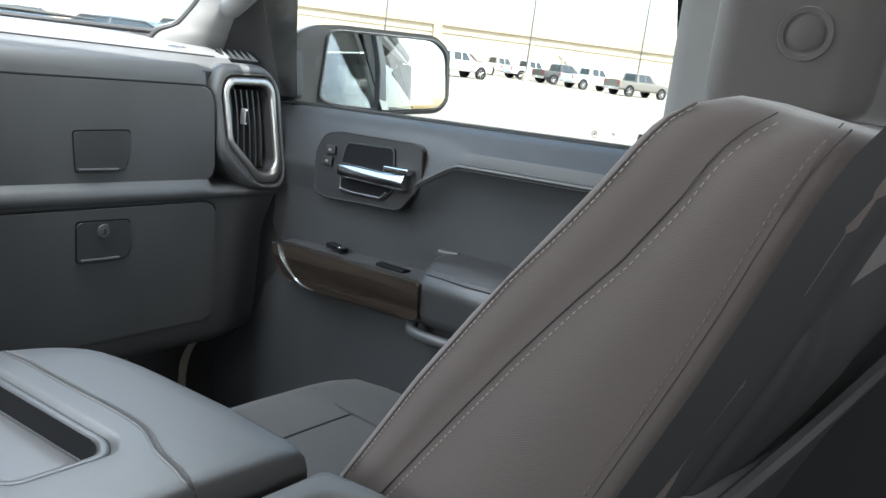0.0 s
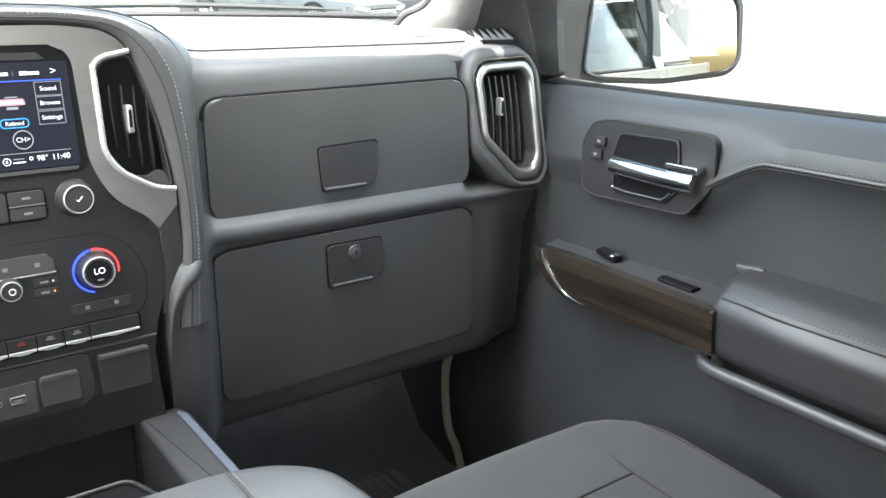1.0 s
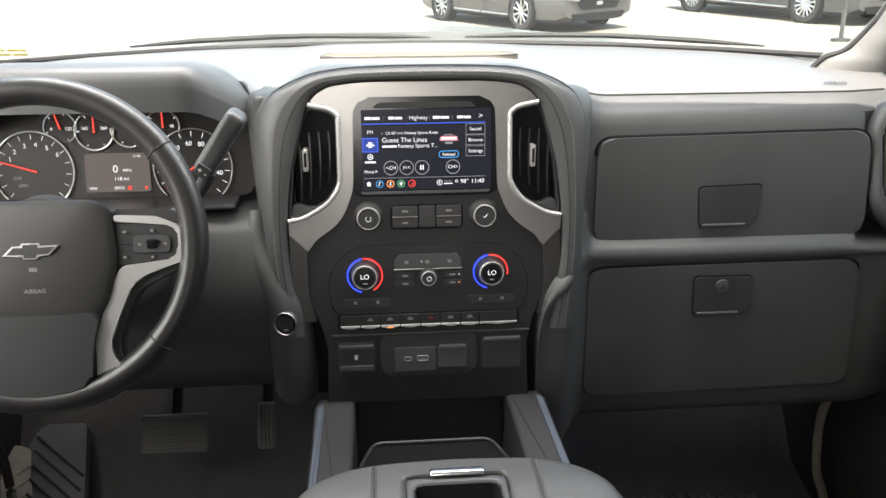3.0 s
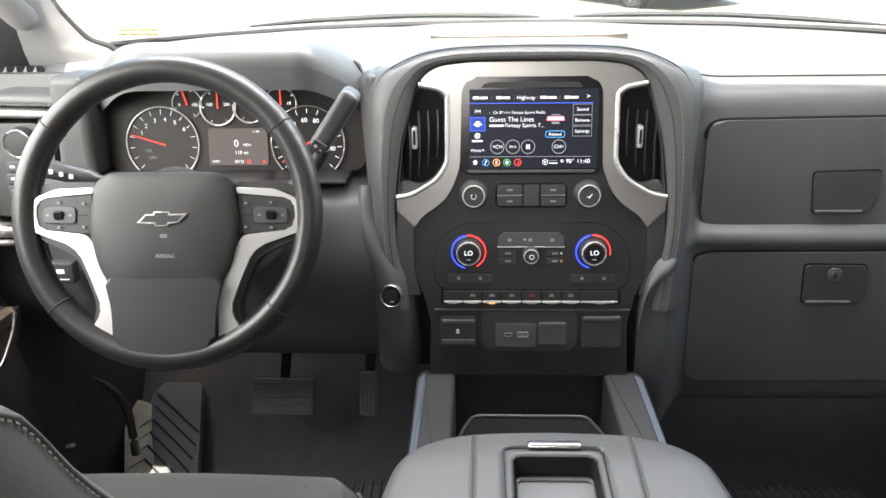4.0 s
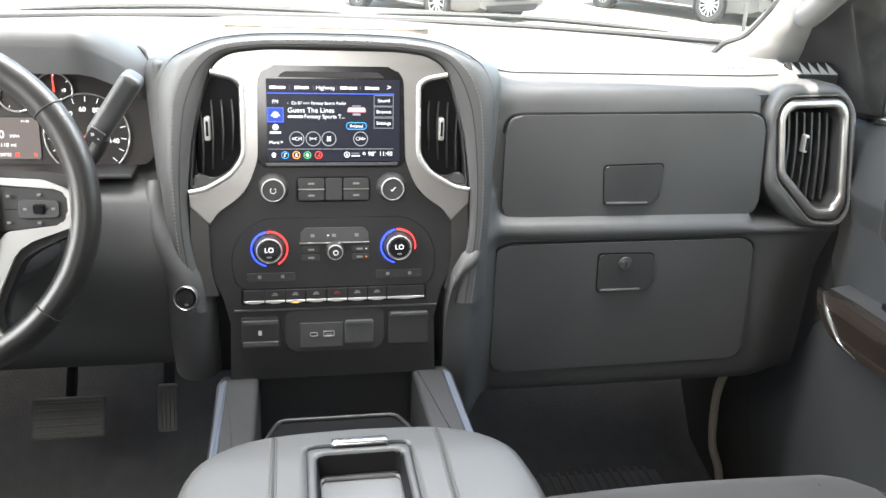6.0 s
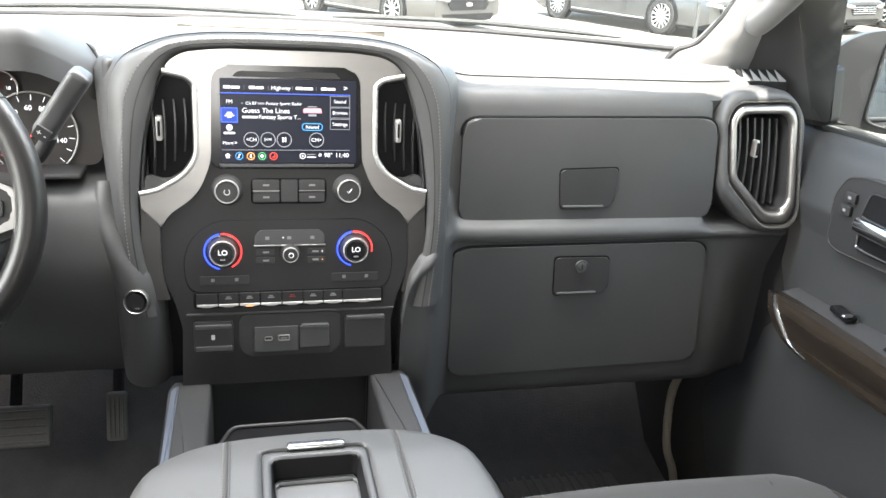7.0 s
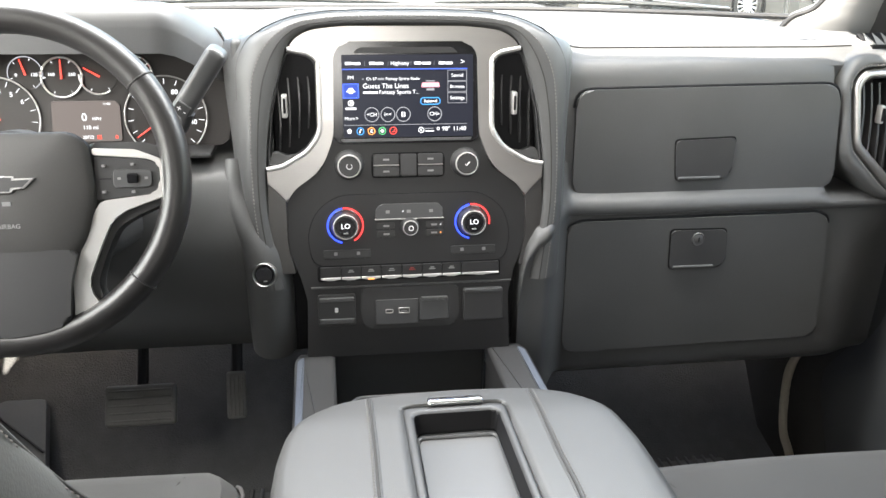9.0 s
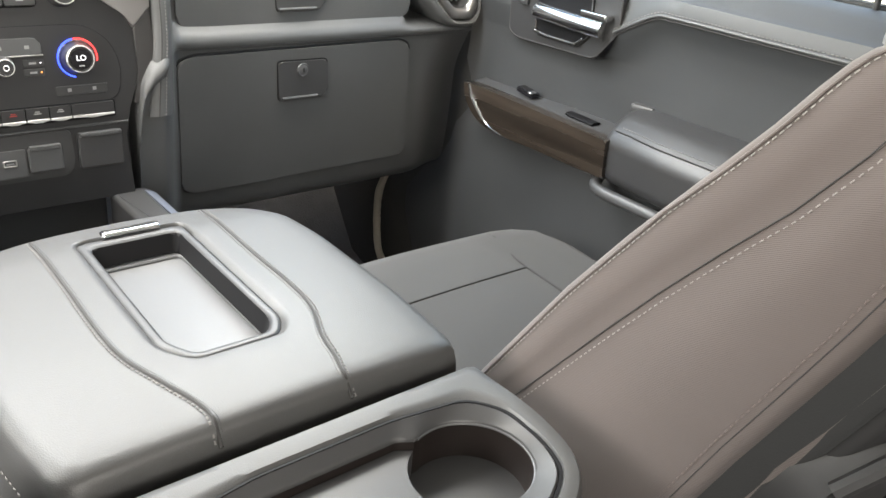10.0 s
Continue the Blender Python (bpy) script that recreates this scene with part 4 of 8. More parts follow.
part("well_floor", slab([(p.x * 0.99, -0.778 + (p.y + 0.778) * 0.97) for p in hole3], deck_fn, -0.09, -0.084), WELL, insert)
trough = [(-0.0955, -0.774), (-0.0875, -0.7375), (-0.06, -0.7310), (0.045, -0.7310)] + [(CUP.x + (CUP_R + 0.0005) * math.cos(a), CUP.y + (CUP_R + 0.0005) * math.sin(a)) for a in np.linspace(radians(118), radians(242), 24)] + [(0.045, -0.8160), (-0.06, -0.8160), (-0.0875, -0.8095)]
part("trough_floor", slab(trough, deck_fn, -0.083, -0.0165), PLASTIC, insert, "shallow tray beside the cup holder")
part("cup_rim", tube([Vector((CUP.x + (CUP_R + 0.0004) * math.cos(a), CUP.y + (CUP_R + 0.0004) * math.sin(a), DECK_Z - 0.0105)) for a in np.linspace(radians(112), radians(-112), 40)], 0.0011, n=8), PLASTIC_GREY, insert)
part("deck_groove", tube([Vector((x, y, DECK_Z - 0.0030)) for x, y in INSERT], 0.0017, True, 6), DARK, deck)
part("rear_body", loft([[Vector((x, y, z)) for x, y in DECK] for z in (0.02, 0.3, 0.60)]), PLASTIC, console)
# front rails and bin
for s in (1, -1):
    rail = [(s * 0.106, -0.375), (s * 0.106, -0.010), (s * 0.156, -0.010), (s * 0.160, -0.04), (s * 0.158, -0.375)]
    rp = part("console_rail", slab(rounded(rail, 0.006, 3), flat(0.0), 0.02, 0.5215, 0.006, 3), PLASTIC, console)
    strip = [(s * 0.1475, -0.028), (s * 0.156, -0.040), (s * 0.1565, -0.36), (s * 0.1475, -0.36)]
    part("rail_strip", slab(rounded(strip, 0.003, 3), flat(0.0), 0.44, 0.5245, 0.001), BLUE_TRIM, rp, "blue-grey painted side strip")
part("bin_floor", box(0, -0.19, 0.40, 0.215, 0.38, 0.02, 0.004), RUBBER, console)
part("bin_back", box(0, 0.01, 0.455, 0.215, 0.02, 0.13, 0.006), PLASTIC_GREY, console)
SHELF = rounded([(-0.104, -0.30), (-0.100, -0.105), (-0.080, -0.052), (0.080, -0.052), (0.100, -0.105), (0.104, -0.30)], [0.004, 0.03, 0.012, 0.012, 0.03, 0.004], 4)
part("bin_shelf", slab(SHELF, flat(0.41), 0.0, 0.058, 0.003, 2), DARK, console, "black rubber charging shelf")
part("bin_lip", tube([Vector((x, y, 0.470)) for x, y in SHELF if y > -0.2], 0.0030, n=8), PLASTIC, console, "raised grey lip")

# ---------------------------------------------------------------- front seats
SIDE_F = [(0.40, -0.530), (0.50, -0.598), (0.60, -0.660), (0.70, -0.723), (0.752, -0.760), (0.79, -0.787), (0.828, -0.819), (0.85, -0.836), (0.868, -0.849), (0.891, -0.8625), (0.9045, -0.8720), (0.912, -0.881), (0.918, -0.890), (0.925, -0.902)]
SIDE_2 = [(0.40, -0.565), (0.60, -0.708), (0.69, -0.772), (0.74, -0.809), (0.783, -0.843), (0.82, -0.874), (0.862, -0.903), (0.89, -0.917), (0.905, -0.930), (0.916, -0.944)]
SIDE_3 = [(0.40, -0.775), (0.60, -0.851), (0.66, -0.875), (0.71, -0.897), (0.763, -0.920), (0.80, -0.935), (0.872, -0.962), (0.892, -0.970), (0.916, -0.985)]


def front_y(z):
    return lerp_line(SIDE_F, z)


def back_section(z, w):
    """Seat back cut level at z: half width w, side panel at the bolster."""
    yf, ys, y3 = front_y(z), lerp_line(SIDE_2, z), lerp_line(SIDE_3, z)
    deep = 0.035 * smooth(0.93, 0.75, z)
    half = [(0.0, yf - deep), (w * 0.45, yf - deep), (w * 0.66, yf - deep * 0.6), (w * 0.80, yf - 0.008), (w * 0.90, yf - 0.003), (w * 0.968, yf - 0.003), (w * 0.998, yf - 0.012), (w + 0.002, (yf + ys) / 2 - 0.004), (w, ys), (w + 0.006, (ys + y3) / 2), (w + 0.001, y3),
            (w * 0.975, y3 - 0.022), (w * 0.90, y3 - 0.040), (w * 0.70, y3 - 0.046), (0.0, y3 - 0.048)]
    return half


def seat(cx, name, label, fwd=0.0, fwd_seat=0.0, up=0.0, waist=(0.022, 0.86, 0.94), cloth=CLOTH):
    s = thing(name, (cx, -0.5, 0.02), label, "car seat", "front seats")
    W = 0.262
    wide_at = lambda z: W - waist[0] * smooth(waist[1], waist[2], z)
    # back
    rings = []
    for z in [0.40, 0.46, 0.52, 0.58, 0.64, 0.70, 0.76, 0.82, 0.86, 0.885, 0.900, 0.908, 0.915, 0.920, 0.923]:
        w = wide_at(z)
        h = back_section(z, w)
        k = 1.0 if z < 0.90 else 1 - 0.26 * ((z - 0.900) / 0.023) ** 4
        full = [(x, y) for x, y in h] + [(-x, y) for x, y in h[-2:0:-1]]
        my = sum(y for _, y in full) / len(full)
        fall = 0.15 * smooth(0.86, 0.92, z)
        pts = spline([(x * (1 - (1 - k) * 0.3), my + (y - my) * k, z - fall * max(0.0, -0.905 - y)) for x, y in full], 4, True)
        rings.append([Vector((cx + p.x, p.y, p.z)) for p in pts])
    back = part("backrest", loft(rings), cloth, s, "dark woven cloth backrest")
    for sg in (1, -1):
        def on_side(table, off, z):
            return Vector((cx + sg * (wide_at(z) + off), lerp_line(table, z), z))
        zs = np.linspace(0.42, 0.910, 46)
        f_line = [Vector((cx + sg * (wide_at(z) * 0.998), front_y(z) - 0.0100, z)) for z in np.linspace(0.42, 0.916, 48)]
        part("front_piping", tube(f_line, 0.0011, n=8), cloth, back)
        part("front_stitching", dashes([p + Vector((sg * 0.0012, -0.0028, 0)) for p in f_line], 0.0052, 0.0032, 0.0005, (sg, 0.3, 0)), THREAD, back, "pale grey stitching")
        l2 = [on_side(SIDE_2, 0.0006, z) for z in np.linspace(0.42, 0.915, 48)]
        part("side_seam", tube(l2, 0.0005, n=6), SEAM, back)
        part("side_stitching", dashes([p + Vector((sg * 0.0012, -0.0045, -0.003)) for p in l2], 0.0056, 0.0032, 0.0004, (sg, 0, 0)), THREAD, back)
        l3 = [on_side(SIDE_3, 0.0008, z) for z in zs]
        part("rear_seam", tube(l3, 0.0005, n=6), SEAM, back)
        part("rear_stitching", dashes([p + Vector((sg * 0.0018, 0.0042, 0.003)) for p in l3], 0.0058, 0.0034, 0.0005, (sg, 0, 0)), THREAD_CLOTH, back)
        # near-black sheet over the roll that paints in its shade
        rows = []
        for z in np.linspace(0.42, 0.916, 26):
            y3, w = lerp_line(SIDE_3, z), wide_at(z)
            roll = spline([(w + 0.0035, y3 - 0.013, z), (w * 0.975 + 0.0020, y3 - 0.0225, z), (w * 0.94, y3 - 0.034, z), (w * 0.90, y3 - 0.0420, z), (w * 0.80, y3 - 0.0460, z)], 4)
            rows.append([Vector((cx + sg * p.x, p.y, p.z)) for p in roll])
        part("rear_roll", shell(rows, 0.003, (-sg, 0, 0)), ROLL_SHADE, back, "cloth rolled round the rear edge, darkened to stand for its shade")
    # hard rear shell with its rounded map pocket
    rows = []
    for z in np.linspace(0.42, 0.880, 16):
        y3, w = lerp_line(SIDE_3, z), wide_at(z)
        g = 1 - 0.62 * smooth(0.76, 0.88, z)
        half = [(w * 0.905, y3 - 0.034 * g), (w * 0.895, y3 - 0.048 * g), (w * 0.86, y3 - 0.055 * g), (w * 0.80, y3 - 0.064 * g), (w * 0.6, y3 - 0.070 * g), (0.0, y3 - 0.072 * g)]
        pts = spline([(x, y, z) for x, y in half] + [(-x, y, z) for x, y in half[-2::-1]], 3)
        rows.append([Vector((cx + p.x, p.y, p.z)) for p in pts])
    rear = part("rear_shell", shell(rows, 0.012, (0, 1, 0)), BEZEL, back, "dark moulded rear of the backrest")
    rows = []
    top_z = lambda u: 0.762 - 0.10 * max(0.0, abs(u) - 0.50) ** 2 / 0.25
    for t in np.linspace(0, 1, 9):
        row = []
        for u in np.linspace(-1, 1, 25):
            z = 0.44 + (top_z(u) - 0.44) * t
            row.append(Vector((cx + 0.246 * u, lerp_line(SIDE_3, z) - 0.062 - 0.026 * (1 - abs(u) ** 4), z)))
        rows.append(row)
    part("map_pocket", shell(rows, 0.030, (0, 1, 0)), BEZEL, rear, "dark elasticated map pocket")
    part("pocket_edge", tube([p + Vector((0, -0.001, 0.002)) for p in rows[-1]], 0.006, n=8), RUBBER, rear)
    # head restraint with its side button
    hc, rings = Vector((cx, -0.905, 0)), []
    for t, k in ((0.0, 0.78), (0.010, 0.88), (0.03, 0.94), (0.07, 0.98), (0.2, 1.0), (0.5, 1.03), (0.8, 1.0), (0.94, 0.9), (0.985, 0.72), (1.0, 0.45)):
        z = 0.915 + 0.214 * t
        lean = -0.012 * t
        rings.append([Vector((hc.x + x * (0.9 + 0.1 * k), hc.y + lean + y * k, z)) for x, y in rounded([(-0.112, -0.062), (0.112, -0.062), (0.125, -0.046), (0.125, 0.044), (0.10, 0.058), (-0.10, 0.058), (-0.125, 0.044), (-0.125, -0.046)], 0.022, 5)])
    head = part("head_restraint", loft(rings), BOLSTER, s, "padded dark grey head restraint")
    inb = -1 if cx > 0 else 1
    bm = Matrix.Translation((cx + inb * 0.1245, -0.921, 0.969)) @ pose(0, 0, 0, 0, inb * 90, 0)
    part("release_button", lathe([(0.0, 0.0035), (0.0095, 0.0030), (0.0115, 0.0015), (0.0120, -0.001), (0.0128, -0.001), (0.0140, 0.002), (0.0175, 0.0025), (0.0192, -0.002)], bm, 40), BOLSTER, head, "round grey-brown release button in a ring")
    for sg in (1, -1):
        part("head_post", tube([Vector((cx + sg * 0.065, -0.925, 0.90)), Vector((cx + sg * 0.065, -0.915, 0.95))], 0.006, n=12), CHROME, head)
    # cushion
    rings = []
    for i, (y, zt, w, h) in enumerate(((-0.170, 0.372, 0.120, 0.05), (-0.173, 0.392, 0.165, 0.09), (-0.182, 0.410, 0.200, 0.13), (-0.198, 0.421, 0.225, 0.15), (-0.225, 0.428, 0.243, 0.17), (-0.27, 0.431, 0.253, 0.18), (-0.33, 0.430, 0.256, 0.18), (-0.45, 0.422, 0.260, 0.18), (-0.56, 0.412, 0.262, 0.18), (-0.64, 0.40, 0.26, 0.18))):
        pts = []
        for u in np.linspace(-1, 1, 33):
            crown = 0.020 * smooth(0.55, 0.84, abs(u)) * smooth(-0.19, -0.30, y) - 0.040 * smooth(0.86, 1.0, abs(u)) ** 2 + 0.006 * math.cos(u * 1.5)
            pts.append(Vector((cx + w * u, y, zt + crown)))
        pts += [Vector((cx + w * 0.98, y, zt - h)), Vector((cx - w * 0.98, y, zt - h))]
        rings.append(pts)
    cushion = part("seat_cushion", loft(rings), CUSHION, s, "charcoal cloth seat cushion with raised sides")
    top_at = lambda x, y: lerp_line([(-0.64, 0.40), (-0.45, 0.422), (-0.33, 0.430), (-0.225, 0.428), (-0.196, 0.417)], y) + 0.020 * smooth(0.55, 0.84, abs(x - cx) / 0.256) * smooth(-0.19, -0.30, y) + 0.006 * math.cos((x - cx) / 0.256 * 1.5)
    for sg in (1, -1):
        part("cushion_seam", tube([Vector((cx + sg * (0.140 + 0.035 * smooth(-0.34, -0.19, y)), y, top_at(cx + sg * (0.140 + 0.035 * smooth(-0.34, -0.19, y)), y) + 0.0004)) for y in np.linspace(-0.60, -0.20, 24)], 0.0017, n=6), SEAM, cushion)
        part("cushion_piping", tube([Vector((cx + sg * (0.244 - 0.016 * smooth(-0.27, -0.195, y)), y, top_at(cx + sg * 0.236, y) - 0.012 - 0.012 * smooth(-0.24, -0.195, y))) for y in np.linspace(-0.60, -0.200, 20)], 0.0022, n=8), BOLSTER, cushion)
    part("cushion_cross_seam", tube([Vector((x, -0.335, top_at(x, -0.335) + 0.0004)) for x in np.linspace(cx - 0.14, cx + 0.14, 20)], 0.0017, n=6), SEAM, cushion)
    part("seat_base", box(cx, -0.44, 0.14, 0.44, 0.48, 0.22, 0.02, 3), PLASTIC, s)
    back.matrix_basis = head.matrix_basis = Matrix.Translation((0, fwd, up))
    cushion.matrix_basis = Matrix.Translation((0, fwd_seat, up * 0.3))
    return s


seat(0.452, "passenger_seat", "dark cloth front passenger seat beside the console")
seat(-0.462, "driver_seat", "dark cloth driver's seat behind the steering wheel", 0.050, 0.045, 0.043, (0.030, 0.66, 0.80), CUSHION)

# ---------------------------------------------------------------- doors
def door(s):
    side = "passenger" if s > 0 else "driver"
    d = thing("door_1" if s > 0 else "door_2", (s * 0.84, -0.25, 0.03), "closed black front door with silver pull handle, wood trim and padded armrest", "door", kind="structure")
    X = lambda x: s * x
    # inner panel, from the belt to the sill
    rows = []
    for y in np.linspace(0.26, -0.66, 47):
        rear = smooth(-0.245, -0.345, y)
        zs = 0.742 + 0.043 * rear                      # where the upper pad ends
        front = smooth(0.02, 0.16, y)
        ins = 0.014 * smooth(-0.04, -0.20, y)          # depth of the inset panel
        prof = [(0.880, 0.842), (0.870, 0.8485), (0.852, 0.8475), (0.834, 0.838), (0.818, 0.820), (0.806, zs + 0.028), (0.800, zs + 0.010), (0.801, zs), (0.806 + ins * 0.3, zs - 0.012), (0.812 + ins * 0.8, zs - 0.035), (0.815 + ins, 0.70),
                (0.816 + ins, 0.66), (0.815 + ins, 0.62), (0.822 + ins, 0.57), (0.822, 0.53), (0.812, 0.49), (0.806, 0.40), (0.800, 0.28), (0.804, 0.14), (0.815, 0.05)]
        rows.append([Vector((X(x + 0.030 * front), y, z)) for x, z in prof])
    panel = part("door_panel", shell(rows, 0.05, (s, 0, 0)), DOOR_VINYL, d, "black moulded door panel")
    seam = spline([Vector((X(0.7995), -0.252, 0.7435)), Vector((X(0.7985), -0.285, 0.763)), Vector((X(0.7985), -0.325, 0.783)), Vector((X(0.7990), -0.36, 0.7855)), Vector((X(0.7990), -0.50, 0.7855)), Vector((X(0.7990), -0.65, 0.7855))], 8)
    part("panel_seam", tube(seam, 0.0016, n=6), SEAM, panel)
    part("panel_piping", tube([p + Vector((-s * 0.001, 0, 0.005)) for p in seam], 0.0028, n=8), VINYL_SOFT, panel)
    part("panel_stitching", dashes([p + Vector((-s * 0.002, 0, 0.010)) for p in seam], 0.006, 0.004, 0.0007, (-s, 0, 0)), THREAD_DARK, panel)
    # handle bezel
    fn = lambda y, z, q: Vector((X(0.8005 - q), y, z))
    bez = rounded([(-0.045, 0.808), (-0.024, 0.775), (-0.027, 0.705), (-0.050, 0.697), (-0.222, 0.701), (-0.262, 0.750), (-0.258, 0.806), (-0.243, 0.814), (-0.080, 0.815)], 0.012, 5)
    hb = part("handle_bezel", slab(bez, fn, -0.03, 0.0018, 0.002, 2), BEZEL, d, "black handle bezel")
    part("bezel_edge", tube([fn(y, z, 0.0008) for y, z in bez], 0.0019, True, 6), SEAM, hb)
    rec = rounded([(-0.098, 0.800), (-0.084, 0.752), (-0.092, 0.712), (-0.190, 0.712), (-0.212, 0.735), (-0.205, 0.803)], 0.008, 4)
    # flat near-black plate, the shade behind the handle painted on
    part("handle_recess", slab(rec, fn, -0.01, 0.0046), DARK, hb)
    part("recess_edge", ring(rec, [(-0.148 + (y + 0.148) * 0.94, 0.757 + (z - 0.757) * 0.93) for y, z in rec], fn, 0.0, 0.006, 60, 0.002), PLASTIC, hb)
    bar = [fn(-0.101, 0.753, 0.012), fn(-0.128, 0.753, 0.0150), fn(-0.172, 0.751, 0.0150), fn(-0.212, 0.7495, 0.0135), fn(-0.238, 0.749, 0.010)]
    part("pull_handle", tube(spline(bar, 5), 0.0145, n=16, flat=0.95), CHROME, hb, "satin chrome pull handle")
    part("lock_lever", box(*fn(-0.222, 0.768, 0.012), 0.020, 0.052, 0.011, 0.003, 2), CHROME, hb)
    part("lower_lip", tube([fn(-0.094, 0.735, 0.007), fn(-0.094, 0.719, 0.008), fn(-0.12, 0.716, 0.008), fn(-0.185, 0.716, 0.008), fn(-0.20, 0.728, 0.008)], 0.0026, n=8), CHROME, hb)
    for z in (0.782, 0.762):
        part("lock_button", box(*fn(-0.063 + (0.782 - z) * 0.3, z, 0.005), 0.006, 0.022, 0.015, 0.002), PLASTIC, hb)
        part("button_mark", box(*fn(-0.063 + (0.782 - z) * 0.3, z, 0.0083), 0.0006, 0.006, 0.004, 0.0), GREY_INK, hb)
    # wood-trimmed pull ledge
    wo = rounded([(0.027, 0.603), (-0.020, 0.606), (-0.318, 0.6035), (-0.320, 0.5425), (-0.140, 0.5375), (-0.070, 0.5355), (-0.030, 0.5385), (0.000, 0.552), (0.022, 0.575)], [0.003, 0.02, 0.004, 0.004, 0.05, 0.03, 0.02, 0.02, 0.02], 5)
    wf = lambda y, z, q: Vector((X(0.7625 + 0.033 * y - 0.07 * (z - 0.60) - q), y, z))
    ledge = part("wood_trim", slab(wo, wf, -0.014, 0.008, 0.006, 3), WOOD, d, "glossy dark brown wood-grain trim")
    part("trim_edge", tube(spline([wf(y, z, 0.004) for y, z in ((0.027, 0.602), (0.022, 0.574), (0.000, 0.551), (-0.030, 0.5375), (-0.070, 0.5345), (-0.140, 0.5365), (-0.23, 0.5390), (-0.320, 0.5415))], 4), 0.0017, n=8), CHROME, ledge, "thin chrome edge")
    tip = spline([wf(y, z, 0.0085) for y, z in ((0.009, 0.603), (-0.001, 0.580), (-0.027, 0.5545), (-0.050, 0.5415), (-0.085, 0.5365))], 4)
    part("trim_tip", tube(tip, [0.0038 - 0.0026 * i / (len(tip) - 1) for i in range(len(tip))], n=8), CHROME, ledge)
    # short chrome rod modelled as the highlight on the wood's front corner
    part("trim_gleam", tube([wf(y, z, 0.0050) for y, z in ((0.027, 0.603), (0.009, 0.6045))], 0.0025, n=8), CHROME, ledge)
    shelf = rounded([(0.770, 0.026), (0.757, -0.315), (0.842, -0.310), (0.842, 0.045)], 0.008, 3)
    part("switch_shelf", slab([(x, y) for x, y in shelf], lambda x, y, q: Vector((X(x), y, 0.597 + q)), -0.012, 0.006, 0.003), PLASTIC_GREY, d, "ledge top with window switch")
    part("window_switch", box(X(0.802), -0.090, 0.611, 0.020, 0.040, 0.010, 0.003, 2, pose(0, 0, 0, 8, 0, 0)), GLOSS, d)
    part("switch_tip", box(X(0.795), -0.106, 0.615, 0.016, 0.008, 0.004, 0.001, 1), CHROME, d)
    # flattened near-black bar drawn for the shaded pocket behind the wood
    part("pull_cup", tube([Vector((X(0.79), -0.20, 0.607)), Vector((X(0.79), -0.258, 0.605))], 0.011, n=12, flat=0.3), DARK, d)
    # padded armrest
    rings = []
    for y, k in ((-0.306, 0.90), (-0.309, 0.96), (-0.318, 1.0), (-0.36, 1.0), (-0.42, 1.0), (-0.50, 1.0), (-0.60, 1.0), (-0.655, 0.98)):
        x0 = 0.752 - 0.011 * smooth(-0.32, -0.42, y)
        sect = rounded([(x0 + 0.020, 0.530), (x0 + 0.003, 0.545), (x0, 0.600), (x0 + 0.014, 0.6185), (x0 + 0.042, 0.640), (0.850, 0.650), (0.860, 0.530)], 0.012, 4)
        cx, cz = 0.80, 0.585
        rings.append([Vector((X(cx + (x - cx) * k), y, cz + (z - cz) * k)) for x, z in sect])
    arm = part("armrest", loft(rings), ARM_SKIN, d, "padded black armrest")
    part("armrest_seam", tube([Vector((X(0.7645 - 0.011 * smooth(-0.32, -0.42, y)), y, 0.6170)) for y in np.linspace(-0.318, -0.65, 14)], 0.0014, n=6), SEAM, arm)
    part("armrest_stitching", dashes([Vector((X(0.7705 - 0.011 * smooth(-0.32, -0.42, y)), y, 0.6230)) for y in np.linspace(-0.325, -0.65, 14)], 0.006, 0.004, 0.0006, (-s, 0, 0.3)), THREAD_DARK, arm)
    part("armrest_wedge", box(X(0.835), -0.312, 0.643, 0.03, 0.04, 0.012, 0.004, 2, pose(0, 0, 0, 0, 0, 12)), PLASTIC_GREY, arm)
    part("lower_rail", tube(spline([Vector((X(0.775), -0.294, 0.532)), Vector((X(0.7555), -0.312, 0.520)), Vector((X(0.7545), -0.40, 0.518)), Vector((X(0.7545), -0.655, 0.516))], 6), 0.0095, n=12), PLASTIC_GREY, d, "grey rail of the door pocket")
    part("lock_pin", tube([Vector((X(0.862), -0.598, 0.845)), Vector((X(0.860), -0.598, 0.868)), Vector((X(0.860), -0.598, 0.873))], [0.0035, 0.0045, 0.003], n=10), PLASTIC, d, "black lock pin")
    part("belt_seal", tube([Vector((X(0.874), y, 0.849)) for y in np.linspace(0.12, -0.645, 10)], 0.006, n=8), RUBBER, d)
    return d


both(door)

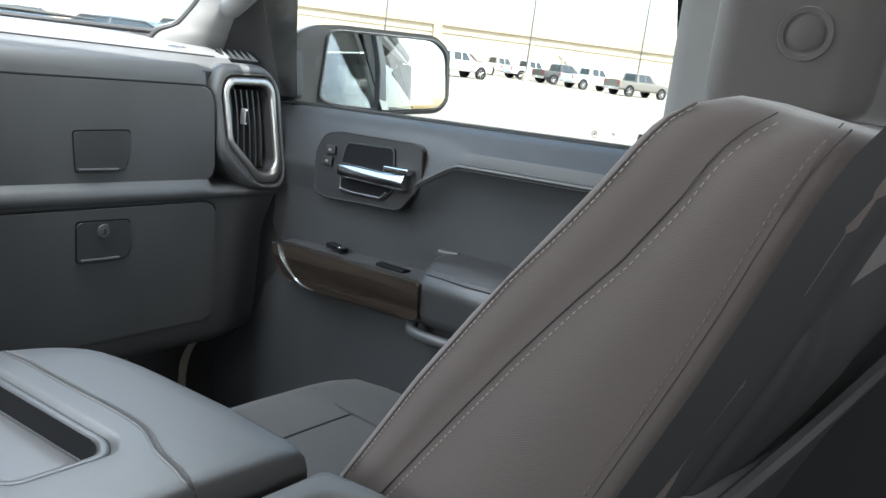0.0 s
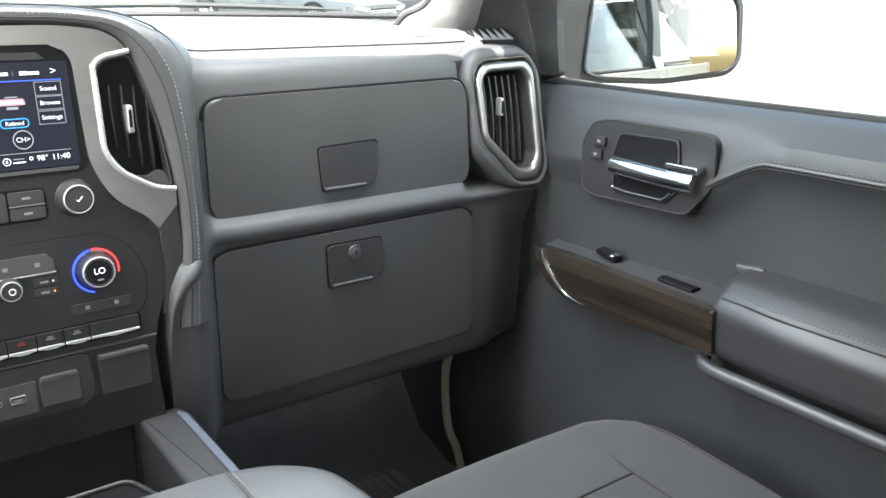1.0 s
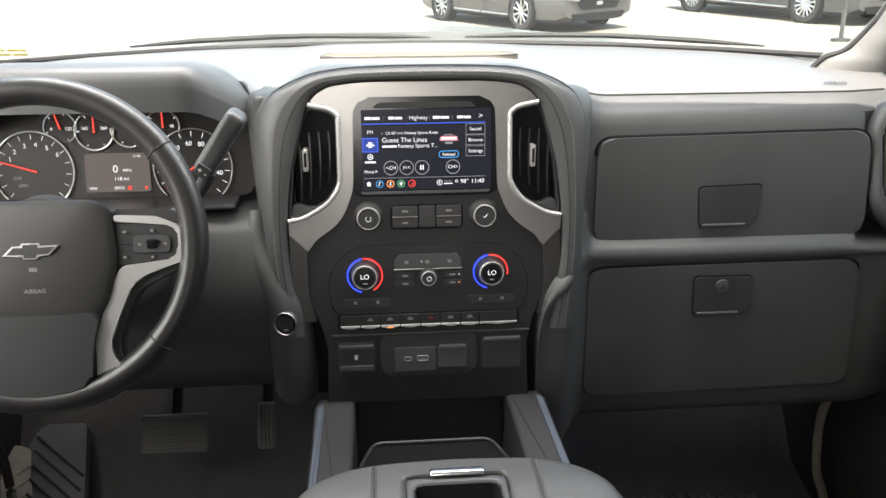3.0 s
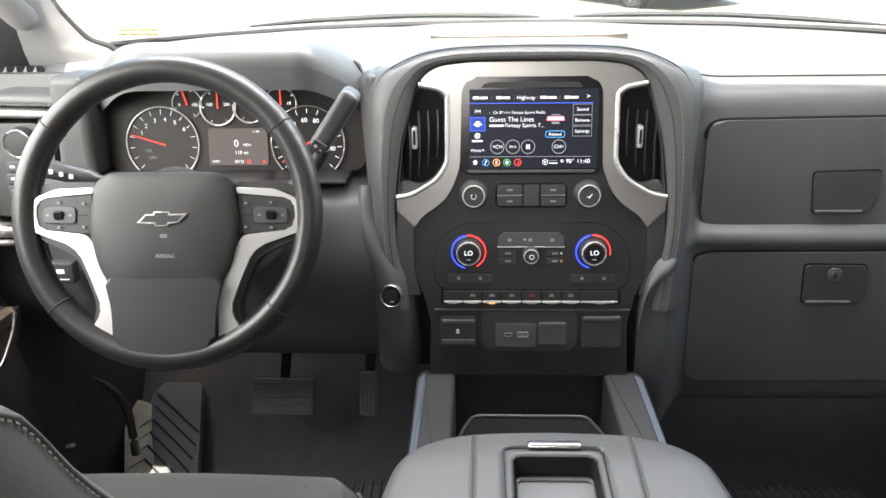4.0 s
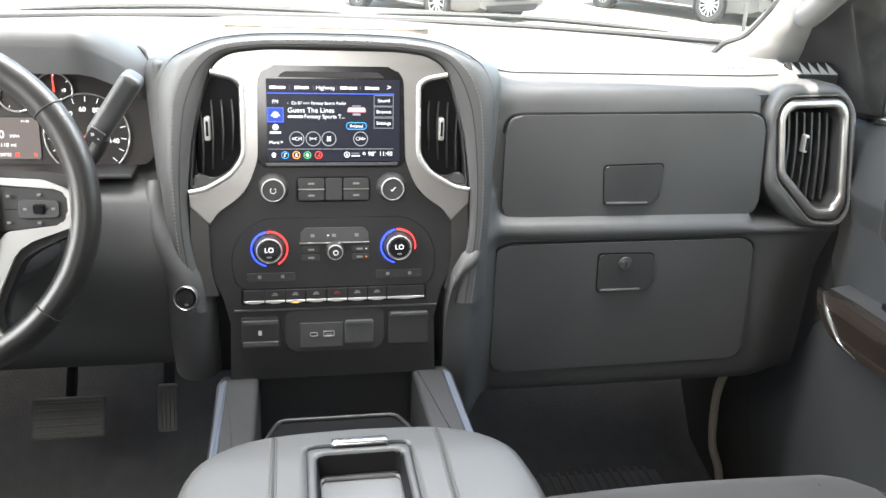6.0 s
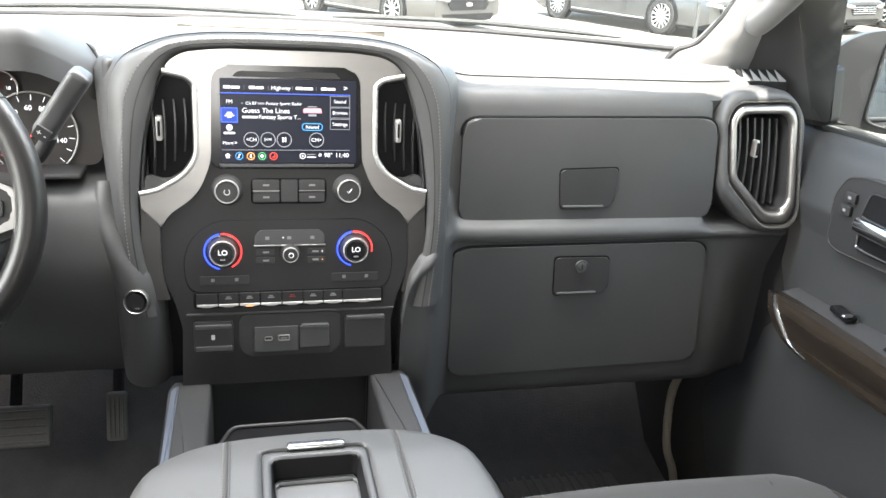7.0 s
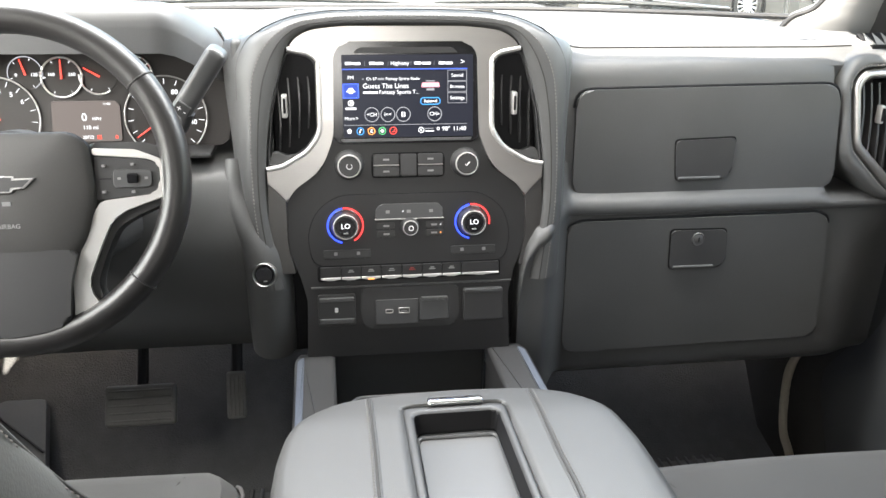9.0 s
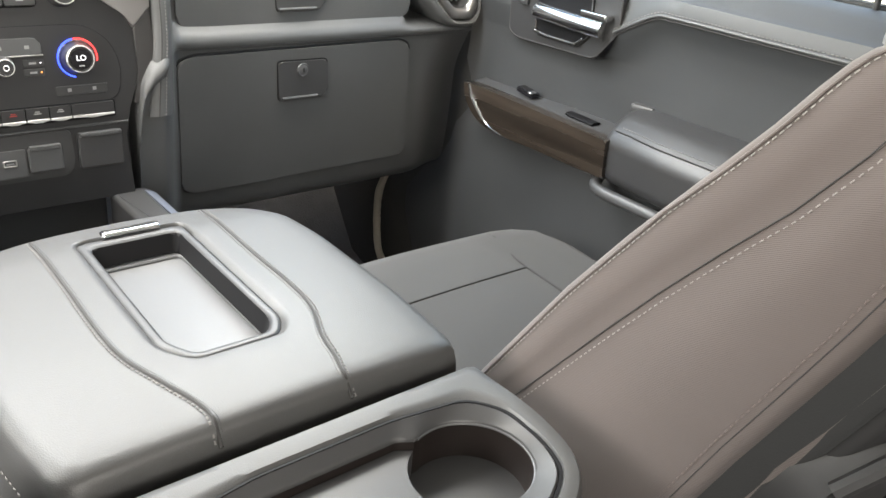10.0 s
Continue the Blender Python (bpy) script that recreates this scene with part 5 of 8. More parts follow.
# ---------------------------------------------------------------- outside mirror
def side_mirror():
    m = thing("side_mirror", (0.93, 0.16, 0.86), "black outside mirror on the passenger door with wide glass", "side mirror")
    tilt = math.atan2(0.117, 0.254)
    frame_m = Matrix.Translation((1.088, 0.070, 0.930)) @ pose(0, 0, 0, 0, 0, -math.degrees(tilt) - 6.9)
    out = rounded([(-0.147, -0.074), (-0.136, 0.066), (-0.112, 0.071), (0.098, 0.076), (0.128, 0.052), (0.136, -0.050), (0.118, -0.070), (0.0, -0.086), (-0.10, -0.084)], 0.016, 6)
    fn = lambda x, z, q: frame_m @ Vector((x, -q, z))
    hood = rounded([(-0.212, -0.070), (-0.208, 0.048), (-0.165, 0.074), (-0.112, 0.080), (0.100, 0.084), (0.136, 0.056), (0.144, -0.052), (0.122, -0.078), (0.0, -0.093), (-0.13, -0.090)], 0.018, 6)
    back = resample([Vector((*p, 0)) for p in hood], 72)
    rings = [[fn(-0.02 + (p.x + 0.02) * k, p.y * k, q) for p in back] for q, k in ((0.004, 0.995), (-0.004, 1.0), (-0.035, 1.0), (-0.065, 0.93), (-0.090, 0.76), (-0.100, 0.50))]
    part("shell", loft(rings), MIRROR_SHELL, m, "black mirror housing")
    glass = [(x * 0.962, z * 0.94) for x, z in out]
    part("rim", ring(out, glass, fn, -0.012, 0.014, 90, 0.004), MIRROR_SHELL, m)
    part("back_plate", slab(out, fn, -0.05, -0.010), MIRROR_SHELL, m)
    tip = math.tan(radians(3.6))
    curve = lambda x, z: 0.0145 - z * tip - (x * x + z * z) / 3.6  # a slightly bulged passenger-side glass
    g2 = resample([Vector((*p, 0)) for p in glass], 120)
    rings = [[fn(p.x, p.y, -0.002) for p in g2]] + [[fn(p.x * k, p.y * k, curve(p.x * k, p.y * k)) for p in g2] for k in (1.0, 0.93, 0.86, 0.79, 0.72, 0.65, 0.58, 0.51, 0.44, 0.37, 0.30, 0.22, 0.14, 0.07, 0.02)]
    part("mirror_glass", loft(rings), MIRROR, m, "mirror glass")
    part("sail", slab(rounded([(0.15, 0.848), (0.24, 0.855), (0.16, 0.95), (0.125, 0.95), (0.112, 0.86)], 0.01, 3), lambda y, z, q: Vector((0.876 + q, y, z)), 0.0, 0.018, 0.004), MIRROR_SHELL, m)


side_mirror()

# ---------------------------------------------------------------- steering wheel, local axes: x across, y up the rim, z towards the driver
WHEEL = Matrix.Translation((-0.4195, -0.208, 0.8215)) @ pose(0, 0, 0, 90 - 17.8, 0, 0)
wheel = thing("steering_wheel", (-0.4195, -0.208, 0.8215), "black leather steering wheel with silver spokes and buttons", "steering wheel")
wfn = lambda u, v, q: WHEEL @ Vector((u, v, q))
RIM = 0.1605
part("rim", tube([wfn(RIM * math.cos(a), RIM * math.sin(a), 0) for a in np.linspace(0, 2 * math.pi, 73)[:-1]], 0.0148, True, 16, 1.15, WHEEL.to_3x3() @ Vector((0, 0, 1))), material("rim_leather", (0.020, 0.019, 0.019), 0.38, vary=0.1, fine=1100, kind="pebble", bump=0.18, dist=0.0004), wheel, "worn black leather rim")
for a in (37, 143, -40, -140):
    a = radians(a)
    c, w = Vector((RIM * math.cos(a), RIM * math.sin(a), 0)), Vector((math.cos(a), math.sin(a), 0))
    part("rim_joint", tube([WHEEL @ (c + w * 0.0150 * math.cos(b) + Vector((0, 0, 0.0172 * math.sin(b)))) for b in np.linspace(0, 2 * math.pi, 25)[:-1]], 0.0009, True, 6), SEAM, wheel)
pad_o = rounded([(-0.062, 0.047), (0.062, 0.047), (0.079, 0.034), (0.085, -0.017), (0.075, -0.060), (0.056, -0.089), (-0.056, -0.089), (-0.075, -0.060), (-0.085, -0.017), (-0.079, 0.034)], 0.014, 5)


def dome(outline, fn, d0, d1, steps=7, power=0.5, c=(0, 0)):
    """A cushion-like cap over an outline."""
    rings = [[fn(u, v, d0) for u, v in outline]]
    for i in range(steps):
        t = i / (steps - 1)
        k = math.cos(t * math.pi / 2 * 0.96)
        rings.append([fn(c[0] + (u - c[0]) * k, c[1] + (v - c[1]) * k, d0 + (d1 - d0) * math.sin(t * math.pi / 2) ** power) for u, v in outline])
    return loft(rings)


pad = part("airbag_pad", dome(pad_o, wfn, 0.002, 0.019, 12, 0.40, (0, -0.015)), PAD_SKIN, wheel, "padded black hub cover")
low = rounded([(-0.066, -0.070), (0.066, -0.070), (0.058, -0.105), (0.0565, -0.143), (0.030, -0.1515), (0.0, -0.1545), (-0.030, -0.1515), (-0.0565, -0.143), (-0.058, -0.105)], 0.008, 4)
part("lower_spoke", slab(low, wfn, -0.012, 0.0165, 0.005, 3), PLASTIC, wheel)
part("hub_back", lathe([(0.0, -0.05), (0.050, -0.05), (0.055, -0.03), (0.05, -0.004), (0.0, -0.004)], WHEEL, 32), PLASTIC, wheel)
BADGE = [(-0.0262, -0.0098), (-0.0162, 0.0000), (-0.0074, 0.0000), (-0.0070, 0.0030), (0.0104, 0.0029), (0.0104, -0.0001), (0.0300, 0.0008), (0.0198, -0.0095), (0.0094, -0.0098), (0.0080, -0.0134), (-0.0059, -0.0134), (-0.0059, -0.0102)]
BADGE_IN = [(-0.0216, -0.0084), (-0.0150, -0.0015), (-0.0058, -0.0015), (-0.0055, 0.0016), (0.0090, 0.0015), (0.0090, -0.0015), (0.0258, -0.0009), (0.0190, -0.0081), (0.0081, -0.0084), (0.0068, -0.0120), (-0.0046, -0.0120), (-0.0046, -0.0087)]
part("emblem", slab(BADGE, wfn, 0.012, 0.0212, 0.0006, 2), RINGS, pad, "silver cross-shaped badge")
part("emblem_core", slab(BADGE_IN, wfn, 0.014, 0.0218), PLASTIC, pad)
part("pad_writing", writing("AIRBAG", 0.0062, WHEEL @ Matrix.Translation((0.004, -0.046, 0.0188)) @ pose(0, 0, 0, -4, 0, 0), 0.0003), GREY_INK, pad)
part("horn_mark", box(*wfn(0.003, -0.024, 0.0192), 0.008, 0.001, 0.004, 0.0), GREY_INK, pad)
for s in (1, -1):
    cshape = [(0.080, 0.030), (0.122, 0.028), (0.147, 0.018), (0.154, 0.002), (0.150, -0.019), (0.111, -0.033), (0.097, -0.043), (0.084, -0.073), (0.073, -0.103), (0.077, -0.117), (0.083, -0.123), (0.077, -0.133), (0.058, -0.1425), (0.0585, -0.10), (0.070, -0.061), (0.084, -0.027), (0.090, -0.0225),
              (0.139, -0.017), (0.1455, -0.0075), (0.1445, 0.013), (0.134, 0.0185), (0.080, 0.0225)]
    part("spoke_trim", slab(rounded([(s * u, v) for u, v in cshape], 0.004, 3), wfn, -0.004, 0.008, 0.0012, 2), SATIN_BRIGHT, wheel, "satin silver spoke trim")
    part("spoke_body", slab(rounded([(s * u, v) for u, v in ((0.07, 0.036), (0.135, 0.036), (0.158, 0.022), (0.158, -0.022), (0.117, -0.040), (0.101, -0.050), (0.088, -0.08), (0.080, -0.105), (0.088, -0.128), (0.06, -0.150), (0.05, -0.10), (0.07, -0.03))], 0.012, 4), wfn, -0.022, 0.002, 0.006, 3), PLASTIC, wheel)
    keys = part("button_panel", slab(rounded([(s * u, v) for u, v in ((0.082, -0.0225), (0.138, -0.0165), (0.1445, -0.0075), (0.1435, 0.0125), (0.134, 0.018), (0.082, 0.022))], 0.003, 3), wfn, 0.0, 0.0062, 0.0008), PLASTIC, wheel)
    part("rocker", slab(rounded([(s * u, v) for u, v in ((0.100, -0.0105), (0.100, 0.0085), (0.1375, 0.0075), (0.1375, -0.0100))], 0.005, 3), wfn, 0.0, 0.0085, 0.0012), PLASTIC_GREY, keys)
    part("scroll_wheel", box(*wfn(s * 0.119, -0.001, 0.0085), 0.011, 0.006, 0.010, 0.002, 2), GLOSS, keys)
    for u, v in ((0.106, -0.001), (0.132, -0.001), (0.119, 0.013), (0.119, -0.0145), (0.091, 0.012), (0.091, -0.014)):
        part("key_mark", slab([(s * u - 0.0016, v - 0.0012), (s * u + 0.0016, v - 0.0012), (s * u + 0.0016, v + 0.0012), (s * u - 0.0016, v + 0.0012)], wfn, 0.006, 0.0090), GREY_INK, keys)
    for v in (-0.001,):
        part("key_gap", slab([(s * 0.087, v - 0.0165 * 0 - 0.0004), (s * 0.098, v - 0.0004), (s * 0.098, v + 0.0004), (s * 0.087, v + 0.0004)], wfn, 0.006, 0.0068), DARK, keys)

# column, stalks
column = thing("steering_column", (-0.42, 0.0, 0.7), "black steering column with gear lever and stalk", "steering column")
part("shroud", loft([[Vector((-0.42 + x * k, y, 0.79 + dz + z * k)) for x, z in rounded([(-0.075, -0.07), (0.075, -0.07), (0.07, 0.04), (-0.07, 0.04)], 0.03, 5)] for y, k, dz in ((-0.165, 0.95, 0.0), (-0.10, 1.05, -0.015), (0.02, 1.1, -0.03), (0.06, 1.1, -0.035))]), PLASTIC, column)
lev = part("gear_lever", tube(spline([Vector((-0.345, -0.06, 0.79)), Vector((-0.305, -0.06, 0.815)), Vector((-0.276, -0.075, 0.845)), Vector((-0.262, -0.085, 0.868))], 5), 0.0085, n=12), PLASTIC, column)
part("gear_grip", box(0, 0, 0, 0.024, 0.030, 0.088, 0.008, 3, Matrix()), PLASTIC_GREY, lev).matrix_basis = Matrix.Translation((-0.2445, -0.094, 0.9035)) @ pose(0, 0, 0, 9, 35, 0)
part("grip_button", box(0, 0, 0, 0.018, 0.004, 0.016, 0.002, 2), PLASTIC, lev).matrix_basis = Matrix.Translation((-0.2640, -0.113, 0.8745)) @ pose(0, 0, 0, 9, 35, 0)
part("grip_writing", writing("+ -", 0.010, Matrix.Translation((-0.2640, -0.1158, 0.8745)) @ pose(0, 0, 0, 99, 35, 0)), WHITE_INK, lev)
st = part("wiper_stalk", tube(spline([Vector((-0.50, -0.10, 0.825)), Vector((-0.55, -0.105, 0.835)), Vector((-0.585, -0.11, 0.846)), Vector((-0.615, -0.112, 0.853))], 5), [0.007] * 5 + [0.012] * 11, n=12), PLASTIC, column, "multi-function stalk")
for k in range(4):
    part("stalk_mark", box(-0.565 - 0.012 * k, -0.1235, 0.8425 + 0.003 * k, 0.004, 0.002, 0.005, 0.0), WHITE_INK, st)

# ---------------------------------------------------------------- dashboard: end pods with vents
def pod(x, z, d=0.0):
    return Vector((x, 0.078 + 0.17 * (z - 0.713) - d, z))


P_OUT = rounded([(0.657, 0.868), (0.676, 0.910), (0.780, 0.913), (0.813, 0.880), (0.816, 0.716), (0.800, 0.690), (0.733, 0.690), (0.668, 0.750)], 0.025, 6)
R_OUT = rounded([(0.678, 0.868), (0.693, 0.888), (0.783, 0.891), (0.797, 0.876), (0.805, 0.724), (0.792, 0.704), (0.746, 0.7055), (0.684, 0.772)], 0.012, 5)
R_IN = rounded([(0.690, 0.860), (0.701, 0.874), (0.773, 0.876), (0.785, 0.862), (0.790, 0.742), (0.778, 0.723), (0.751, 0.724), (0.696, 0.780)], 0.008, 5)


def right_pod():
    part("vent_pod", ring(P_OUT, R_OUT, pod, -0.07, 0.016, 90, 0.012, lip=0.5), VINYL_SOFT, dash, "stitched black pod round the end vent")
    off = [(0.745 + (x - 0.745) * 1.085, 0.80 + (z - 0.80) * 1.06) for x, z in R_OUT]
    part("pod_stitching", dashes([pod(x, z, 0.0164) for x, z in off] , 0.005, 0.0033, 0.0010, (0, -1, 0.1)), THREAD_DARK, dash)
    vent = part("end_vent", slab(R_OUT, pod, -0.05, -0.045), DARK, dash, "tall end air vent in a bright silver ring")
    part("vent_ring", ring(R_OUT, R_IN, pod, -0.02, 0.018, 90, 0.006, lip=0.45), SATIN, vent, "bright silver ring")
    part("vent_throat", loft([[pod(x, z, 0.010) for x, z in R_IN], [pod(0.745 + (x - 0.745) * 0.9, 0.80 + (z - 0.80) * 0.95, -0.045) for x, z in R_IN]], caps=False), PLASTIC, vent)
    for k in range(6):
        x = 0.7045 + 0.0132 * k
        bot = lerp_line([(0.695, 0.788), (0.748, 0.732), (0.79, 0.732)], x)
        rows = [[pod(x + 0.003 * math.sin(math.pi * t), bot + (0.866 - bot) * t, d) for d in (-0.035, -0.004)] for t in np.linspace(0, 1, 7)]
        part("vane", shell(rows, 0.0030, (1, 0, 0)), VANE, vent)
    part("vent_knob", box(*pod(0.7335, 0.820, 0.000), 0.0065, 0.014, 0.028, 0.002), SATIN_BRIGHT, vent)
    part("knob_core", box(*pod(0.7335, 0.820, 0.0075), 0.004, 0.002, 0.020, 0.0008, 1), DARK, vent)


right_pod()


def left_pod():
    mir = lambda pts: [(-x, z) for x, z in pts[::-1]]
    fn = lambda x, z, d: pod(x, z, d + 0.02)
    o, ro, ri = mir(P_OUT), mir(R_OUT), mir(R_IN)
    wide = lambda pts: [(-0.812 + (x + 0.812) * 1.18, z) for x, z in pts]
    o, ro, ri = wide(o), wide(ro), wide(ri)
    part("vent_pod", ring(o, ro, fn, -0.09, 0.016, 90, 0.012, lip=0.5), VINYL_SOFT, dash, "stitched black pod with lamp switch and vent")
    part("pod_stitching", dashes([fn(-0.73 + (x + 0.73) * 1.085, 0.80 + (z - 0.80) * 1.06, 0.0164) for x, z in ro], 0.005, 0.0033, 0.0010, (0, -1, 0.1)), THREAD_DARK, dash)
    vent = part("end_vent", slab(ro, fn, -0.05, -0.040), DARK, dash, "end vent and lamp switch panel in a silver ring")
    part("vent_ring", ring(ro, ri, fn, -0.02, 0.018, 90, 0.006, lip=0.45), SATIN, vent)
    for k in range(4):
        x = -0.690 + 0.011 * k
        bot = lerp_line([(-0.72, 0.75), (-0.66, 0.80)], x)
        rows = [[fn(x, bot + (0.862 - bot) * t, d) for d in (-0.035, 0.0)] for t in np.linspace(0, 1, 5)]
        part("vane", shell(rows, 0.0022, (1, 0, 0)), PLASTIC_GREY, vent)
    panel = part("lamp_panel", slab(rounded([(-0.785, 0.735), (-0.785, 0.868), (-0.703, 0.868), (-0.703, 0.77), (-0.73, 0.735)], 0.008, 3), fn, -0.02, 0.008, 0.002), PLASTIC, vent)
    km = Matrix.Translation(fn(-0.728, 0.842, 0.008)) @ pose(0, 0, 0, 90, 0, 0)
    part("lamp_knob", lathe([(0.0, 0.016), (0.0185, 0.016), (0.020, 0.015), (0.0215, 0.014), (0.0225, 0.0)], km, 36), PLASTIC, vent, "round lamp switch")
    part("knob_ring", lathe([(0.0185, 0.0162), (0.0195, 0.0172), (0.0205, 0.0160)], km, 36), CHROME, vent)
    for i in range(3):
        for j in range(2):
            part("panel_key", box(*fn(-0.722 - 0.022 * j, 0.808 - 0.017 * i, 0.010), 0.020, 0.008, 0.0145, 0.002), PLASTIC_GREY, vent)
            part("key_mark", box(*fn(-0.722 - 0.022 * j, 0.808 - 0.017 * i, 0.0145), 0.007, 0.0008, 0.003, 0.0), WHITE_INK, vent)


left_pod()


def demister(s):
    """Slot with pale triangular fins at the dash end."""
    base = Vector((s * 0.772, 0.166, 0.925))
    slot = part("demister_slot", slab(rounded([(-0.042, -0.016), (-0.046, 0.016), (0.040, 0.016), (0.042, -0.016)], 0.005, 3), lambda u, v, d: base + Vector((u, v * 0.7, d + v * 0.55)), -0.02, 0.002, 0.0015), DARK, dash)
    for k in range(5):
        u = -0.032 + 0.0155 * k
        bm = bmesh.new()
        f = lambda a, b, d: base + Vector((a, b * 0.7, d + b * 0.55))
        v = [bm.verts.new(f(*q)) for q in ((u - 0.0055, -0.015, 0.003), (u + 0.0085, -0.015, 0.003), (u - 0.0030, 0.014, 0.003), (u - 0.0055, -0.015, -0.006), (u + 0.0085, -0.015, -0.006), (u - 0.0030, 0.014, -0.006))]
        for q in ((0, 1, 2), (3, 5, 4), (0, 3, 4, 1), (1, 4, 5, 2), (2, 5, 3, 0)):
            bm.faces.new([v[i] for i in q])
        part("fin", bm, TRIM_LIGHT, slot, "pale grey fin")


both(demister)
part("airbag_writing", writing("AIRBAG", 0.0105, Matrix.Translation((0.622, 0.146, 0.9288)) @ pose(0, 0, 0, 22, 0, 0), 0.0003), PLASTIC_GREY, dash)
# joint between the top pad and the passenger's front
line = []
for x in np.linspace(0.085, 0.70, 60):
    p = top_profile(x)
    line.append(p[2] + Vector((0, -0.0008, 0.0010)))
part("pad_joint", tube(line, 0.0012, n=6), SEAM, dash)
# speaker grille on top, ahead of the stack
gr_o = [(-0.150, 0.262), (-0.134, 0.236), (0.134, 0.236), (0.165, 0.270), (0.150, 0.345), (-0.140, 0.345)]
gz = lambda x, y: lerp_line([(0.15, 0.969), (0.30, 0.961), (0.64, 0.953)], y)
part("speaker_grille", slab(rounded(gr_o, 0.012, 4), lambda x, y, d: Vector((x, y, gz(x, y) + d)), -0.01, 0.0018, 0.001), material("grille_cloth", (0.13, 0.11, 0.085), 0.7, vary=0.15, fine=1500, bump=0.3), dash, "brownish speaker grille panel")
part("grille_edge", tube([Vector((x, y, gz(x, y) + 0.002)) for x, y in rounded(gr_o, 0.012, 4)], 0.0007, True, 6), PLASTIC_GREY, dash)

# ---------------------------------------------------------------- driver's side of the dashboard
rows = []
dp = [(0.120, 0.800), (0.055, 0.797), (0.012, 0.789), (-0.008, 0.772), (-0.014, 0.74), (-0.012, 0.69), (0.0, 0.63), (0.03, 0.56), (0.08, 0.50), (0.2, 0.46), (0.4, 0.45)]
for x in np.linspace(-0.700, -0.195, 26):
    low = smooth(-0.335, -0.290, x)
    rows.append([Vector((x, y + 0.05 * smooth(-0.60, -0.70, x) + 0.02 * low * smooth(0.66, 0.76, z), z - 0.012 * low * smooth(0.64, 0.77, z))) for y, z in dp])
part("driver_panel", shell(rows, 0.02, (0, 1, 0)), VINYL, dash)
rows = [[Vector((x, y + 0.02 + 0.0 * z, z)) for z, y in ((0.93, 0.11), (0.86, 0.10), (0.80, 0.09), (0.70, 0.08), (0.60, 0.08), (0.52, 0.12), (0.45, 0.25))] for x in np.linspace(-0.83, -0.66, 8)]
part("driver_end_panel", shell(rows, 0.02, (0, 1, 0)), VINYL, dash)
# walls of the instrument hood
for x0, w in ((-0.632, 0.05), (-0.214, 0.018)):
    part("hood_cheek", box(x0, 0.078, 0.868, w, 0.10, 0.145, 0.012, 4), VINYL_SOFT, dash)
for x0 in (-0.604,):
    part("cheek_stitching", dashes([Vector((x0 - 0.016, 0.0275, z)) for z in np.linspace(0.81, 0.925, 8)], 0.005, 0.0033, 0.0006, (0, -1, 0)), THREAD_DARK, dash)
cl = lambda x, z, d=0.0: Vector((x, 0.080 + 0.12 * (z - 0.85) - d, z))
clm = lambda x, z, d: Matrix.Translation(cl(x, z, d)) @ pose(0, 0, 0, 83.2, 0, 0)
cluster = part("instrument_panel", slab(rounded([(-0.606, 0.797), (-0.606, 0.945), (-0.56, 0.965), (-0.28, 0.965), (-0.234, 0.945), (-0.234, 0.797)], 0.02, 4), cl, -0.02, 0.0, 0.0), DIAL_FACE, dash, "black instrument cluster with four small and two large dials")
part("cluster_ledge", box(-0.430, 0.050, 0.7945, 0.352, 0.06, 0.007, 0.003), PLASTIC, cluster)


def gauge(cx, cz, r, a0, a1, needle, marks, numbers, nsize, mat=CHROME, ring_w=0.0013):
    arc = [cl(cx + r * math.cos(a), cz + r * math.sin(a), 0.003) for a in np.linspace(radians(a0), radians(a1), 49)]
    part("dial_ring", tube(arc, ring_w, n=8), mat, cluster, "silver dial ring")
    part("dial_face", lathe([(0.0, 0.0008), (r * 0.97, 0.0008), (r * 0.98, 0.0)], clm(cx, cz, 0.0), 40), DIAL_FACE, cluster)
    for a in np.linspace(radians(a0) , radians(a1), marks):
        p, q = (cl(cx + r * k * math.cos(a), cz + r * k * math.sin(a), 0.0018) for k in (0.80, 0.93))
        part("tick", tube([p, q], 0.0004, n=4), INK_W, cluster)
    for txt, ang, k in numbers:
        a = radians(ang)
        part("writing", writing(txt, nsize, clm(cx + r * k * math.cos(a), cz + r * k * math.sin(a), 0.0016), 0.0001), INK_W, cluster)
    a = radians(needle)
    tip, tail = (cl(cx + r * k * math.cos(a), cz + r * k * math.sin(a), 0.004) for k in (0.88, -0.08))
    part("needle", tube([tail, tip], [0.0013, 0.0007], n=6), INK_R, cluster, "red needle")


gauge(-0.5255, 0.8365, 0.0525, 225, -45, 163, 15, [("1", 152, 0.64), ("2", 132, 0.65), ("3", 106, 0.65), ("4", 81, 0.66), ("5", 57, 0.68), ("6", 33, 0.73)], 0.0088, RINGS, 0.0011)
gauge(-0.3155, 0.8365, 0.0525, 225, -45, 215, 15, [("60", 97, 0.62), ("80", 68, 0.64), ("40", 128, 0.64), ("140", -14, 0.64)], 0.0088, RINGS, 0.0011)
gauge(-0.4860, 0.8930, 0.0212, 200, -60, 107, 5, [("0", 190, 0.55), ("120", -10, 0.50)], 0.0060, INK_G, 0.0008)
gauge(-0.4420, 0.8880, 0.0252, 180, -178, 90, 7, [("160", 165, 0.52), ("260", 15, 0.52)], 0.0060, RINGS, 0.0013)
gauge(-0.3965, 0.8895, 0.0235, 175, 305, 150, 3, [], 0.006, RINGS, 0.0013)
gauge(-0.3515, 0.8925, 0.0222, 200, -20, 92, 5, [("18", 0, 0.5)], 0.0060, RINGS, 0.0013)
